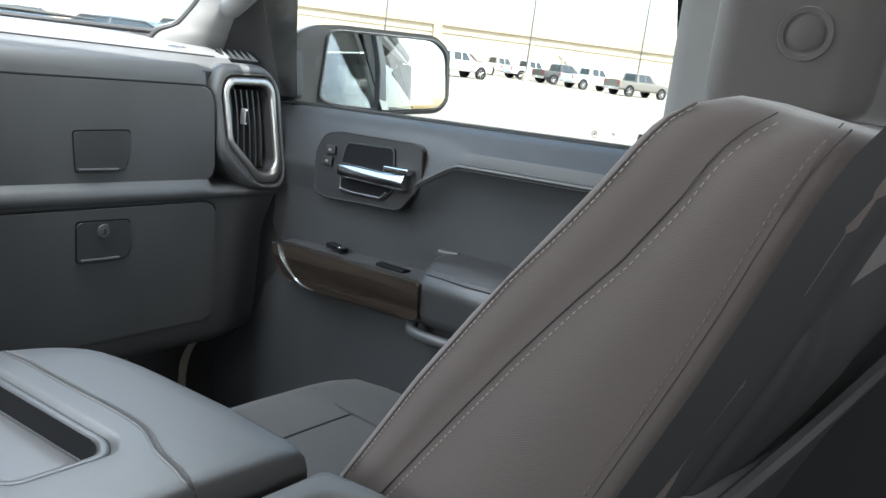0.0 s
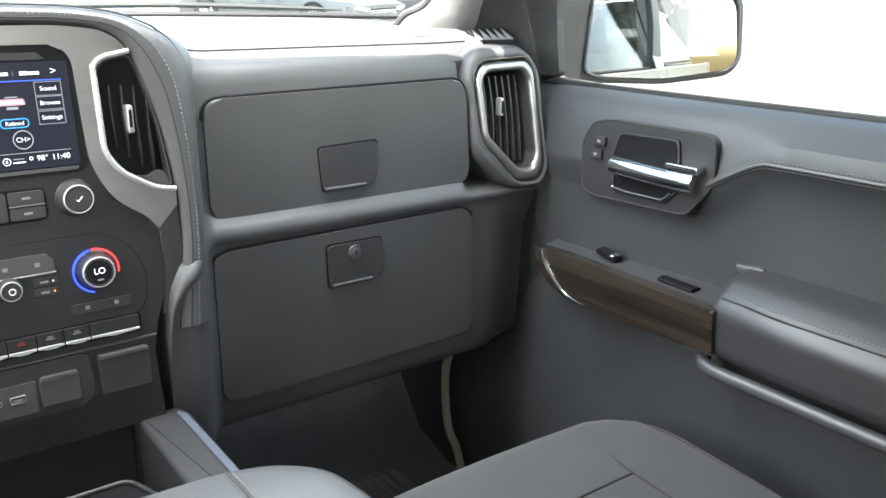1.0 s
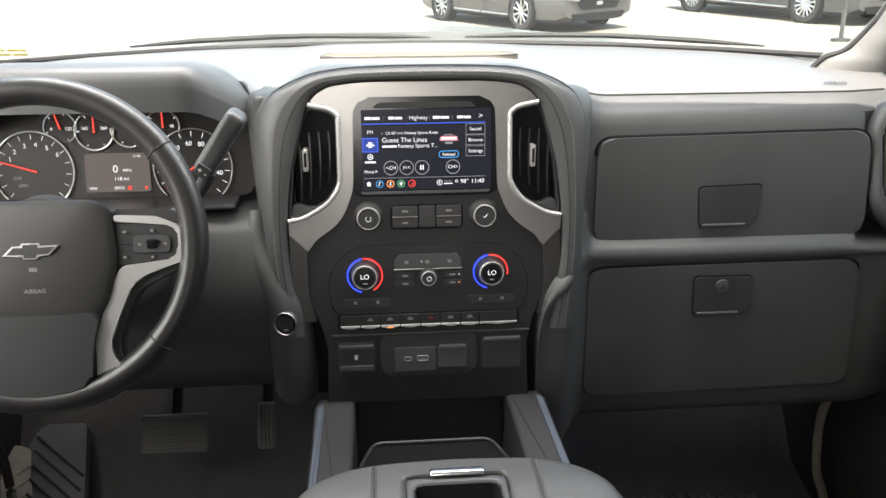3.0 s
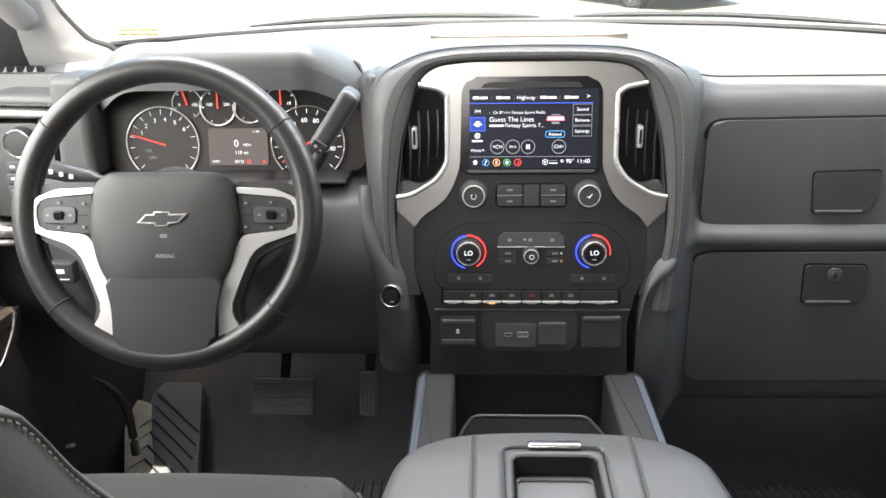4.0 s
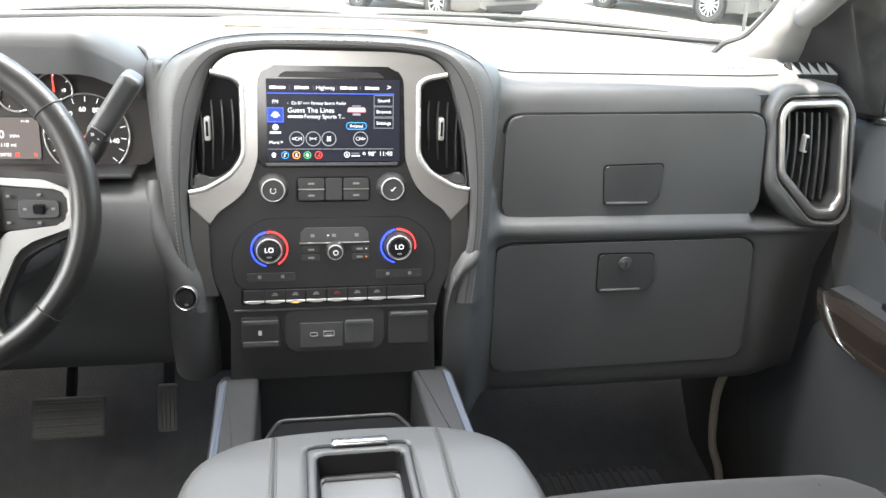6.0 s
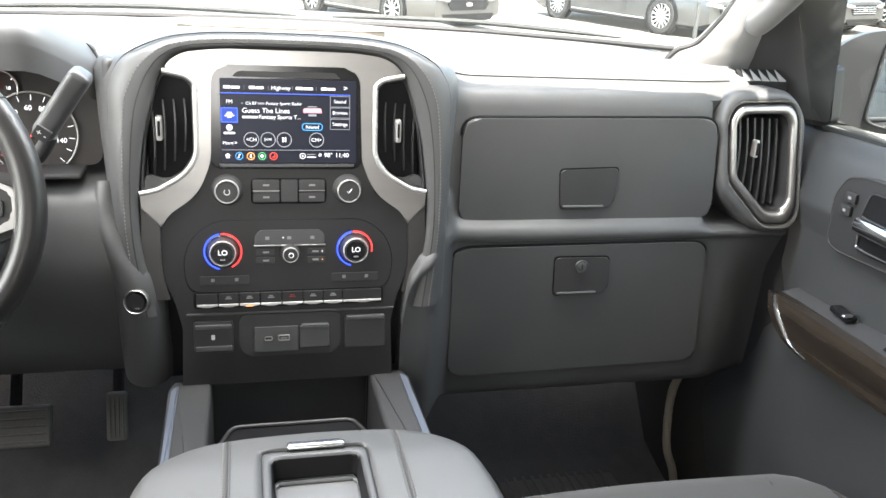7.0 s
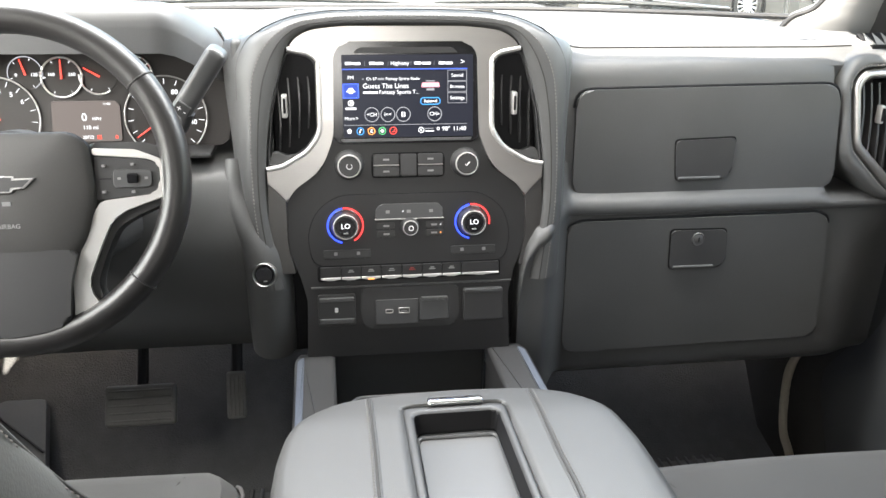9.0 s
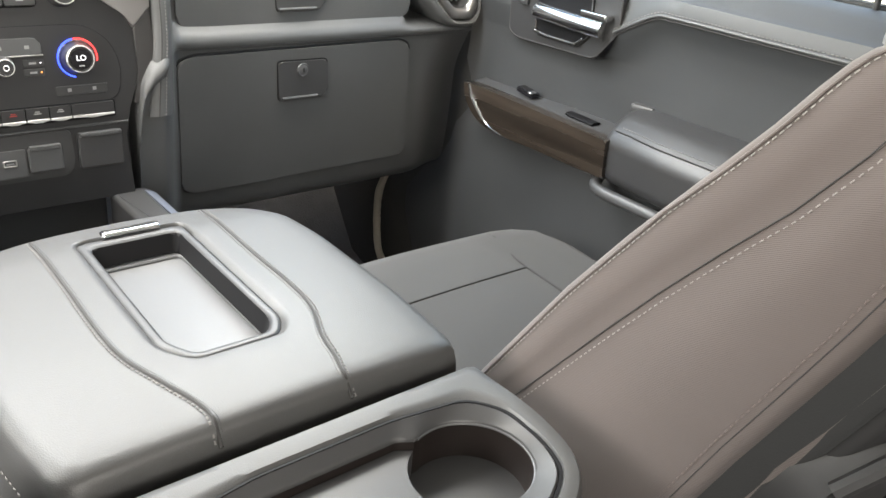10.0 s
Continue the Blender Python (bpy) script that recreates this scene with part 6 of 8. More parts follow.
for k, t in enumerate(("OFF", "RPM")):
    part("writing", writing(t, 0.0062, clm(-0.5480 + 0.006 * k, 0.8265 - 0.010 * k, 0.0016), 0.0001), INK_G, cluster)
part("trip_screen", slab(rounded([(-0.4600, 0.8055), (-0.4585, 0.8575), (-0.379, 0.8575), (-0.374, 0.8515), (-0.374, 0.8055)], 0.003, 3), cl, 0.0, 0.002), CLUSTER_LCD, cluster, "lit trip screen")
for t, x, z, sz in (("0", -0.4190, 0.8365, 0.014), ("MPH", -0.4035, 0.8345, 0.0056), ("118 mi", -0.4120, 0.8235, 0.0070), ("NW", -0.4500, 0.8110, 0.0056), ("28722", -0.4160, 0.8110, 0.0056), ("11:40", -0.390, 0.8535, 0.0044)):
    part("writing", writing(t, sz, clm(x, z, 0.0024), 0.0001), INK_W, cluster)
part("belt_lamp", box(*cl(-0.4020, 0.8110, 0.0025), 0.005, 0.0006, 0.005, 0.0), INK_R, cluster)
part("belt_lamp", box(*cl(-0.3800, 0.8110, 0.0025), 0.003, 0.0006, 0.004, 0.0), INK_R, cluster)

# flank beside the stack with the start button
flank = [Vector((-0.227, 0.034, 0.785)), Vector((-0.226, 0.020, 0.745)), Vector((-0.214, 0.008, 0.708)), Vector((-0.197, 0.006, 0.668)), Vector((-0.190, 0.010, 0.625)), Vector((-0.189, 0.016, 0.57)), Vector((-0.188, 0.030, 0.52))]
part("stack_flank", tube(spline(flank, 6), [lerp_line([(0, 0.012), (6, 0.014), (12, 0.018), (18, 0.027), (24, 0.0315), (36, 0.0315)], k) for k in range(37)], n=24, flat=1.05, up=(0, 1, 0)), VINYL, dash, "padded flank with the start button")
sm = Matrix.Translation((-0.1925, -0.0280, 0.6455)) @ pose(0, 0, 0, 78, 0, -12)
start = part("start_button", lathe([(0.0, 0.004), (0.0105, 0.004), (0.0115, 0.002), (0.0120, -0.012), (0.019, -0.02)], sm, 36), GLOSS, dash, "round start button in a chrome ring")
part("start_ring", lathe([(0.0138, 0.000), (0.0142, 0.0040), (0.0148, 0.0046), (0.0154, 0.0040), (0.0160, -0.004)], sm, 36), SATIN, start, "chrome ring")
part("start_lamp", box(*(sm @ Vector((0.002, -0.008, 0.0046))), 0.005, 0.001, 0.0016, 0.0), GREY_INK, start)
pb = part("parking_brake_switch", box(-0.660, -0.006, 0.672, 0.036, 0.02, 0.032, 0.004), PLASTIC, dash, "parking brake switch")
part("switch_mark", box(-0.660, -0.0165, 0.676, 0.011, 0.0008, 0.006, 0.0), WHITE_INK, pb)
part("switch_line", box(-0.660, -0.0165, 0.664, 0.022, 0.0008, 0.0014, 0.0), WHITE_INK, pb)
part("bonnet_release", tube([Vector((-0.765, 0.10, 0.30)), Vector((-0.752, 0.08, 0.325))], 0.008, n=8, flat=0.5), PLASTIC_GREY, dash)

# pedals and foot rest
def pedal(name, x, w, h, y, z, tilt, label):
    p = thing(name, (x, y, z), label, "pedal")
    m = pose(0, 0, 0, tilt, 0, 0)
    part("pad", box(x, y, z, w, 0.016, h, 0.006, 3, m), PEDAL, p, "ribbed rubber pad")
    k = int(h / 0.014) if w > h else 4
    for i in range(k):
        if w < h:  # ribs run up and down on the narrow pedal
            q = Matrix.Translation((x, y, z)) @ m @ Vector((-w / 2 + 0.007 + i * (w - 0.014) / 3, -0.009, 0))
            part("rib", box(*q, 0.0032, 0.004, h * 0.86, 0.001, 1, m), PEDAL, p)
            continue
        q = Matrix.Translation((x, y, z)) @ m @ Vector((0, -0.009, -h / 2 + 0.010 + i * (h - 0.02) / max(1, k - 1)))
        part("rib", box(*q, w * 0.88, 0.004, 0.0035, 0.001, 1, m), PEDAL, p)
    part("arm", tube([Vector((x, y + 0.01, z)), Vector((x, y + 0.10, z + 0.14)), Vector((x, y + 0.14, z + 0.28))], 0.010, n=8), RUBBER, p)


pedal("brake_pedal", -0.4595, 0.126, 0.074, 0.35, 0.263, -28, "wide black ribbed brake pedal")
pedal("accelerator_pedal", -0.288, 0.036, 0.088, 0.35, 0.272, -20, "narrow black ribbed accelerator pedal")
rest = thing("foot_rest", (-0.70, 0.42, 0.05), "ribbed black foot rest with one edge coloured as if sunlit", "foot rest")
REST = Matrix.Translation((-0.70, 0.44, 0.165)) @ pose(0, 0, 0, 32, 0, 0)
rest_fn = lambda u, v, q: REST @ Vector((u, v, q))
part("plate", slab(rounded([(-0.078, -0.18), (-0.080, 0.04), (-0.060, 0.075), (0.025, 0.075), (0.065, -0.18)], 0.012, 3), rest_fn, -0.02, 0.006, 0.003), MAT_RUBBER, rest)
# the sun patch on the mat, built as a pale plate
part("sunlit_edge", slab(rounded([(-0.090, -0.150), (-0.119, -0.035), (-0.117, -0.010), (-0.109, 0.032), (-0.074, 0.020), (-0.060, -0.045), (-0.038, -0.110), (-0.030, -0.150)], 0.008, 3), rest_fn, -0.004, 0.0085, 0.002), SUNLIT_MAT, rest, "rubber edge in a pale colour that stands for sunlight")
for i in range(8):
    v = 0.045 - 0.030 * i
    part("rib", tube([rest_fn(-0.066 + 0.010 * (i / 7), v, 0.0085), rest_fn(0.000 + 0.01 * (i / 7), v - 0.055, 0.0075), rest_fn(0.040, v - 0.088, 0.0070)], 0.0028, n=6), RUBBER, rest)
    if i > 1:
        part("rib", tube([rest_fn(-0.066 + 0.010 * (i / 7), v, 0.0090), rest_fn(-0.088, v - 0.020, 0.0090)], 0.0028, n=6), SUNLIT_MAT, rest)


def floor_mat(cx, name):
    m = thing(name, (cx, 0.1, 0.03), "black ribbed rubber floor mat in the footwell", "floor mat", "floor mats")
    part("mat", box(cx, 0.10, 0.036, 0.50, 0.62, 0.012, 0.005), MAT_RUBBER, m)
    for i in range(24):
        x = cx - 0.225 + 0.0195 * i
        part("rib", box(x, 0.10, 0.044, 0.007, 0.56, 0.006, 0.002, 1), MAT_RUBBER, m)


floor_mat(-0.46, "floor_mat")
floor_mat(0.46, "floor_mat")

# ---------------------------------------------------------------- centre stack controls
def knob(x, z, r, name, label, parent=stack_panel):
    k = part(name, lathe([(0.0, 0.016), (r * 0.74, 0.016), (r * 0.80, 0.0165), (r * 0.90, 0.014), (r, 0.003), (r * 1.12, 0.001), (r * 1.15, -0.003)], turned(x, z), 40), PLASTIC, parent, label)
    part("knob_ring", lathe([(r * 0.76, 0.0162), (r * 0.79, 0.0175), (r * 0.84, 0.0172), (r * 0.87, 0.0150)], turned(x, z), 40), RINGS, k, "chrome ring")
    part("knob_face", lathe([(0.0, 0.0168), (r * 0.69, 0.0168), (r * 0.70, 0.015)], turned(x, z), 40), PLASTIC, k)
    return k


power = knob(-0.0790, 0.7815, 0.0176, "power_knob", "power and volume knob")
part("knob_mark", tube([stack(-0.079 + 0.0035 * math.cos(a), 0.7815 + 0.0035 * math.sin(a), 0.0192) for a in np.linspace(2.2, 7.2, 16)], 0.0004, n=4), WHITE_INK, power)
tune = knob(0.0745, 0.7815, 0.0176, "tune_knob", "tuning knob")
part("knob_mark", tube([stack(0.0715, 0.7815, 0.0192), stack(0.0735, 0.7795, 0.0192), stack(0.078, 0.7845, 0.0192)], 0.0005, n=4), WHITE_INK, tune)
part("key_well", plate(-0.0500, 0.0470, 0.7630, 0.7965, 0.008, -0.003, 0.0018, 0.0008), DARK, stack_panel)
for i, (x0, x1, z0, z1) in enumerate(((-0.0475, -0.0135, 0.7808, 0.7945), (-0.0475, -0.0135, 0.7655, 0.7788), (-0.0120, 0.0095, 0.7655, 0.7945), (0.0110, 0.0445, 0.7808, 0.7945), (0.0110, 0.0445, 0.7655, 0.7788))):
    k = part("media_key", plate(x0, x1, z0, z1, 0.003, 0.0, 0.0042), PLASTIC, stack_panel)
    if i != 2:
        part("key_mark", plate((x0 + x1) / 2 - 0.004, (x0 + x1) / 2 + 0.004, (z0 + z1) / 2 - 0.0012, (z0 + z1) / 2 + 0.0012, 0.0, 0.004, 0.0045, 0.0), GREY_INK, k)
        if z0 > 0.78:
            part("key_line", plate(x0, x1, z0 - 0.0012, z0 + 0.0002, 0.0, 0.003, 0.0046, 0.0), SATIN, k)


def climate_dial(x, z, red_to):
    k = knob(x, z, 0.0195, "climate_dial", "temperature dial with a lit blue and red ring")
    for a0, a1, m in ((100, 258, RING_BLUE), (96, red_to, RING_RED)):
        part("lit_ring", tube([stack(x + 0.0232 * math.cos(a), z + 0.0232 * math.sin(a), 0.0048) for a in np.linspace(radians(a0), radians(a1), 30)], 0.0010, n=6), m, k, "lit ring")
    part("dial_glass", lathe([(0.0, 0.0172), (0.0125, 0.0172), (0.0132, 0.0160)], turned(x, z), 40), GLOSS, k)
    part("writing", writing("LO", 0.0092, stack_m(x, z + 0.0015, 0.0195), 0.0001), INK_W, k)
    part("dial_mark", plate(x - 0.003, x + 0.003, z - 0.0085, z - 0.0070, 0.0, 0.017, 0.0194, 0.0), GREY_INK, k)


cp = rounded([(-0.130, 0.648), (-0.136, 0.690), (-0.124, 0.722), (-0.095, 0.742), (0.095, 0.742), (0.124, 0.722), (0.136, 0.690), (0.130, 0.648)], 0.016, 5)
part("climate_panel", slab(cp, stack, -0.002, 0.0022, 0.0012, 2), STACK_SKIN, stack_panel, "raised black climate panel")
part("panel_outline", tube([stack(x, z, 0.0012) for x, z in cp], 0.0009, True, 6), DARK, stack_panel)
climate_dial(-0.0862, 0.7022, -62)
climate_dial(0.0838, 0.7026, -12)
part("mode_panel", slab(rounded([(-0.0460, 0.7090), (-0.0460, 0.7220), (-0.0390, 0.7290), (0.0370, 0.7290), (0.0440, 0.7220), (0.0440, 0.7090)], 0.003, 3), stack, 0.0, 0.0035, 0.0012), PLASTIC_GREY, stack_panel)
part("mode_line", plate(-0.0470, 0.0450, 0.7078, 0.7094, 0.0, 0.0, 0.0045, 0.0004), SATIN, stack_panel, "thin silver line")
for x in (-0.030, -0.002, 0.028):
    part("mode_mark", plate(x - 0.0026, x + 0.0026, 0.7165, 0.7205, 0.0, 0.003, 0.0040, 0.0), GREY_INK, stack_panel)
part("mode_lamp", plate(-0.0105, -0.0088, 0.7180, 0.7197, 0.0, 0.003, 0.0041, 0.0), INK_W, stack_panel)
fan = knob(-0.0010, 0.6985, 0.0118, "fan_knob", "small fan knob")
part("fan_mark", tube([stack(-0.0005 + 0.003 * math.cos(a), 0.6985 + 0.003 * math.sin(a), 0.0192) for a in np.linspace(0, 6.2, 14)], 0.0005, n=4), WHITE_INK, fan)
for sx in (-1, 1):
    for z in (0.6995, 0.6885):
        part("climate_key", plate(sx * 0.0330 - 0.0120, sx * 0.0330 + 0.0120, z - 0.0045, z + 0.0045, 0.002, 0.0, 0.0028), PLASTIC, stack_panel)
        part("key_mark", plate(sx * 0.0320 - 0.0040, sx * 0.0320 + 0.0040, z - 0.0012, z + 0.0012, 0.0, 0.002, 0.0032, 0.0), GREY_INK, stack_panel)
        if sx > 0:
            part("key_lamp", plate(0.0402, 0.0416, z - 0.0006, z + 0.0008, 0.0, 0.002, 0.0033, 0.0), INK_W if z > 0.69 else INK_A, stack_panel)
    hk = part("seat_heat_keys", plate(sx * 0.0850 - 0.0310, sx * 0.0850 + 0.0310, 0.6575, 0.6695, 0.003, 0.0, 0.003), PLASTIC, stack_panel)
    part("key_line", plate(sx * 0.0850 - 0.0310, sx * 0.0850 + 0.0310, 0.6686, 0.6694, 0.0, 0.003, 0.0034, 0.0), PLASTIC_GREY, hk)
    for dx in (-0.015, 0.015):
        part("key_mark", plate(sx * 0.085 + dx - 0.0022, sx * 0.085 + dx + 0.0022, 0.6620, 0.6662, 0.0, 0.003, 0.0035, 0.0), GREY_INK, hk)
# toggle row
part("toggle_shelf", plate(-0.1250, 0.1235, 0.6262, 0.6485, 0.004, -0.002, 0.003, 0.001), DARK, stack_panel)
edges = [-0.1215, -0.0940, -0.0675, -0.0405, -0.0125, 0.0150, 0.0420, 0.0680, 0.1205]
for i, (a, b) in enumerate(zip(edges, edges[1:])):
    c = (a + b) / 2
    tg = part("toggle_key", slab(rounded([(a + 0.0004, 0.6310), (a + 0.0004, 0.6465), (b - 0.0004, 0.6465), (b - 0.0004, 0.6310), (c + 0.006, 0.6310), (c + 0.004, 0.6292), (c - 0.004, 0.6292), (c - 0.006, 0.6310)], 0.001, 2), stack, 0.0, 0.007, 0.0008), STACK_SKIN, stack_panel)
    part("toggle_edge", slab([(a + 0.0008, 0.6302), (a + 0.0008, 0.6330), (b - 0.0008, 0.6330), (b - 0.0008, 0.6302), (c + 0.007, 0.6302), (c + 0.005, 0.6286), (c - 0.005, 0.6286), (c - 0.007, 0.6302)], stack, 0.004, 0.0085, 0.0006), RINGS, tg, "bright lower edge")
    if 0 < i < 7:
        for w, zz in ((0.0042, 0.6400), (0.0028, 0.6422)):
            part("key_mark", plate(c - w, c + w, zz - 0.0008, zz + 0.0006, 0.0004, 0.006, 0.0074, 0.0), HAZARD if i == 4 else GREY_INK, tg)
    if i == 2:
        part("key_lamp", plate(c - 0.004, c + 0.004, 0.6290, 0.6306, 0.0, 0.006, 0.0090, 0.0), INK_A, tg, "amber lamp")
# lower row
part("stack_lip", plate(-0.1340, 0.1380, 0.6170, 0.6195, 0.0, 0.0, 0.004, 0.001), PLASTIC_GREY, stack_panel)
tm = part("trailer_module", plate(-0.1260, -0.0760, 0.5650, 0.6090, 0.004, 0.0, 0.005, 0.0015), PLASTIC, stack_panel, "trailer brake switch block")
part("module_bar", plate(-0.1240, -0.0780, 0.6000, 0.6050, 0.001, 0.004, 0.0095, 0.001), PLASTIC_GREY, tm)
part("module_bar", plate(-0.1240, -0.0780, 0.5690, 0.5755, 0.001, 0.004, 0.0085, 0.001), PLASTIC_GREY, tm)
part("key_mark", plate(-0.1040, -0.0995, 0.5840, 0.5905, 0.001, 0.004, 0.0055, 0.0), WHITE_INK, tm)
socket = part("socket_plate", slab(rounded([(-0.0610, 0.5580), (-0.0690, 0.5750), (-0.0680, 0.6160), (0.0640, 0.6160), (0.0660, 0.5750), (0.0580, 0.5580)], 0.008, 4), stack, 0.0, 0.004, 0.0015), PLASTIC, stack_panel, "socket plate with two charging ports and a flap")
part("port_panel", plate(-0.0490, 0.0085, 0.5640, 0.5985, 0.002, 0.003, 0.0055, 0.0008), PLASTIC_GREY, socket)
part("port", ring(rounded([(-0.0365, 0.5795), (-0.0365, 0.5855), (-0.0250, 0.5855), (-0.0250, 0.5795)], 0.003, 3), rounded([(-0.0350, 0.5808), (-0.0350, 0.5842), (-0.0265, 0.5842), (-0.0265, 0.5808)], 0.0016, 3), stack, 0.004, 0.0066, 40, 0.0005), SATIN, socket)
part("port", ring(rounded([(-0.0185, 0.5785), (-0.0185, 0.5870), (-0.0025, 0.5870), (-0.0025, 0.5785)], 0.0015, 3), rounded([(-0.0165, 0.5802), (-0.0165, 0.5853), (-0.0045, 0.5853), (-0.0045, 0.5802)], 0.0005, 3), stack, 0.004, 0.0066, 40, 0.0005), SATIN, socket)
part("port_tongue", plate(-0.0150, -0.0060, 0.5815, 0.5832, 0.0, 0.004, 0.0062, 0.0), GREY_INK, socket)
part("outlet_flap", plate(0.0110, 0.0505, 0.5680, 0.5990, 0.003, 0.003, 0.008, 0.002), PLASTIC_GREY, socket, "grey outlet flap")
part("flap_lip", plate(0.0130, 0.0490, 0.5960, 0.6010, 0.001, 0.004, 0.0105, 0.001), PLASTIC_GREY, socket)
fl = part("side_flap", plate(0.0710, 0.1265, 0.5640, 0.6100, 0.004, 0.0, 0.007, 0.002), PLASTIC, stack_panel, "black storage flap")
part("flap_lip", plate(0.0730, 0.1245, 0.6050, 0.6105, 0.0015, 0.004, 0.0110, 0.0015), PLASTIC_GREY, fl)

# ---------------------------------------------------------------- what the screen shows
for k, (u, w) in enumerate(((0.084, 0.115), (0.261, 0.105), (0.438, 0.0), (0.611, 0.125), (0.788, 0.105))):
    if w:
        sbar(u - w / 2, 0.086, u - w * 0.08, 0.120, INK_W)
        sbar(u - w * 0.03, 0.090, u + w / 2, 0.120, INK_W)
    else:
        stext("Highway", u, 0.104, 0.0070)
    if k:
        sbar(u - 0.0890, 0.080, u - 0.0872, 0.128, INK_G)
sbar(0.004, 0.168, 0.955, 0.177, INK_B)
stext(">", 0.918, 0.094, 0.010)
sbar(0.004, 0.843, 0.955, 0.849, INK_G)
stext("FM", 0.065, 0.275, 0.0064)
for a in ((0.004, 0.343, 0.124, 0.352), (0.004, 0.511, 0.124, 0.520), (0.004, 0.343, 0.010, 0.520), (0.118, 0.343, 0.124, 0.520)):
    sbar(*a, INK_B, 0.0049)
sbar(0.006, 0.345, 0.122, 0.518, INK_N)
for a, b, c in ((0.040, 0.088, 0.420), (0.030, 0.098, 0.438), (0.048, 0.080, 0.402), (0.048, 0.080, 0.456)):
    sbar(a, c - 0.006, b, c + 0.006, INK_W, 0.0050)
sring(0.062, 0.578, 0.0032, INK_W)
sbar(0.055, 0.566, 0.070, 0.590, INK_W)
sbar(0.020, 0.632, 0.102, 0.656, INK_W)
stext("More", 0.050, 0.765, 0.0058)
stext(">", 0.106, 0.763, 0.0068)
sbar(0.152, 0.283, 0.162, 0.298, INK_G)
stext("Ch 87", 0.222, 0.290, 0.0054)
sbar(0.268, 0.278, 0.318, 0.302, INK_G)
stext("Fantasy Sports Radio", 0.328, 0.289, 0.0052, align="LEFT")
stext("Guess The Lines", 0.154, 0.376, 0.0088, align="LEFT")
sbar(0.156, 0.440, 0.268, 0.465, INK_W)
stext("Fantasy Sports T...", 0.276, 0.450, 0.0070, align="LEFT")
for t, v0, v1 in (("Sound", 0.187, 0.320), ("Browse", 0.325, 0.453), ("Settings", 0.462, 0.592)):
    stext(t, 0.877, (v0 + v1) / 2, 0.0062)
    for a in ((0.802, v0, 0.952, v0 + 0.006), (0.802, v1 - 0.006, 0.952, v1), (0.802, v0, 0.8055, v1), (0.9485, v0, 0.952, v1)):
        sbar(*a, INK_G)
part("channel_badge", slab(rounded([(scr(0.598, 0)[0], scr(0, 0.395)[1]), (scr(0.606, 0)[0], scr(0, 0.335)[1]), (scr(0.735, 0)[0], scr(0, 0.335)[1]), (scr(0.743, 0)[0], scr(0, 0.395)[1])], 0.0015, 2), stack, 0.0042, 0.0046), INK_P, display)
sbar(0.635, 0.313, 0.705, 0.325, INK_G)
sbar(0.612, 0.352, 0.728, 0.378, INK_W, 0.0049)
sbar(0.640, 0.408, 0.700, 0.434, INK_G)
pill = rounded([(scr(0.594, 0)[0], scr(0, 0.602)[1]), (scr(0.594, 0)[0], scr(0, 0.522)[1]), (scr(0.743, 0)[0], scr(0, 0.522)[1]), (scr(0.743, 0)[0], scr(0, 0.602)[1])], 0.004, 4)
part("pill", tube([stack(x, z, 0.0046) for x, z in pill], 0.0006, True, 6), INK_C, display)
stext("Related", 0.669, 0.564, 0.0056, INK_W)
for u, t in ((0.218, "<CH"), (0.340, "I<<"), (0.459, ""), (0.700, "CH>")):
    sring(u, 0.721, 0.0090, INK_G)
    if t:
        stext(t, u, 0.721, 0.0066)
for u in (0.450, 0.468):
    sbar(u - 0.005, 0.690, u + 0.005, 0.750, INK_W)
for u, m in ((0.128, INK_C), (0.212, INK_A), (0.295, INK_E), (0.379, INK_R)):
    sring(u, 0.920, 0.0044, m, 0.0005)
# bottom row: house, note, handset, cross, seat
sbar(0.032, 0.915, 0.058, 0.945, INK_W)
part("icon", slab([(scr(0.024, 0)[0], scr(0, 0.915)[1]), (scr(0.045, 0)[0], scr(0, 0.885)[1]), (scr(0.066, 0)[0], scr(0, 0.915)[1])], stack, 0.0042, 0.0046), INK_W, display)
sbar(0.124, 0.900, 0.128, 0.940, INK_W)
sbar(0.118, 0.928, 0.128, 0.942, INK_W)
sbar(0.124, 0.897, 0.140, 0.907, INK_W)
sbar(0.206, 0.900, 0.213, 0.940, INK_W)
sbar(0.206, 0.900, 0.222, 0.910, INK_W)
sbar(0.206, 0.930, 0.222, 0.940, INK_W)
sbar(0.281, 0.912, 0.309, 0.928, INK_W)
sbar(0.290, 0.897, 0.300, 0.943, INK_W)
sbar(0.372, 0.925, 0.392, 0.937, INK_R)
sbar(0.384, 0.900, 0.390, 0.930, INK_R)
sring(0.595, 0.916, 0.0034, INK_W, 0.0004)
sbar(0.590, 0.903, 0.600, 0.929, INK_W)
sbar(0.628, 0.925, 0.695, 0.937, INK_W)
sbar(0.628, 0.895, 0.690, 0.903, INK_G)
sring(0.727, 0.903, 0.0015, INK_W, 0.0004)
stext("98\u00b0", 0.789, 0.908, 0.0078)
stext("11:40", 0.893, 0.908, 0.0080)

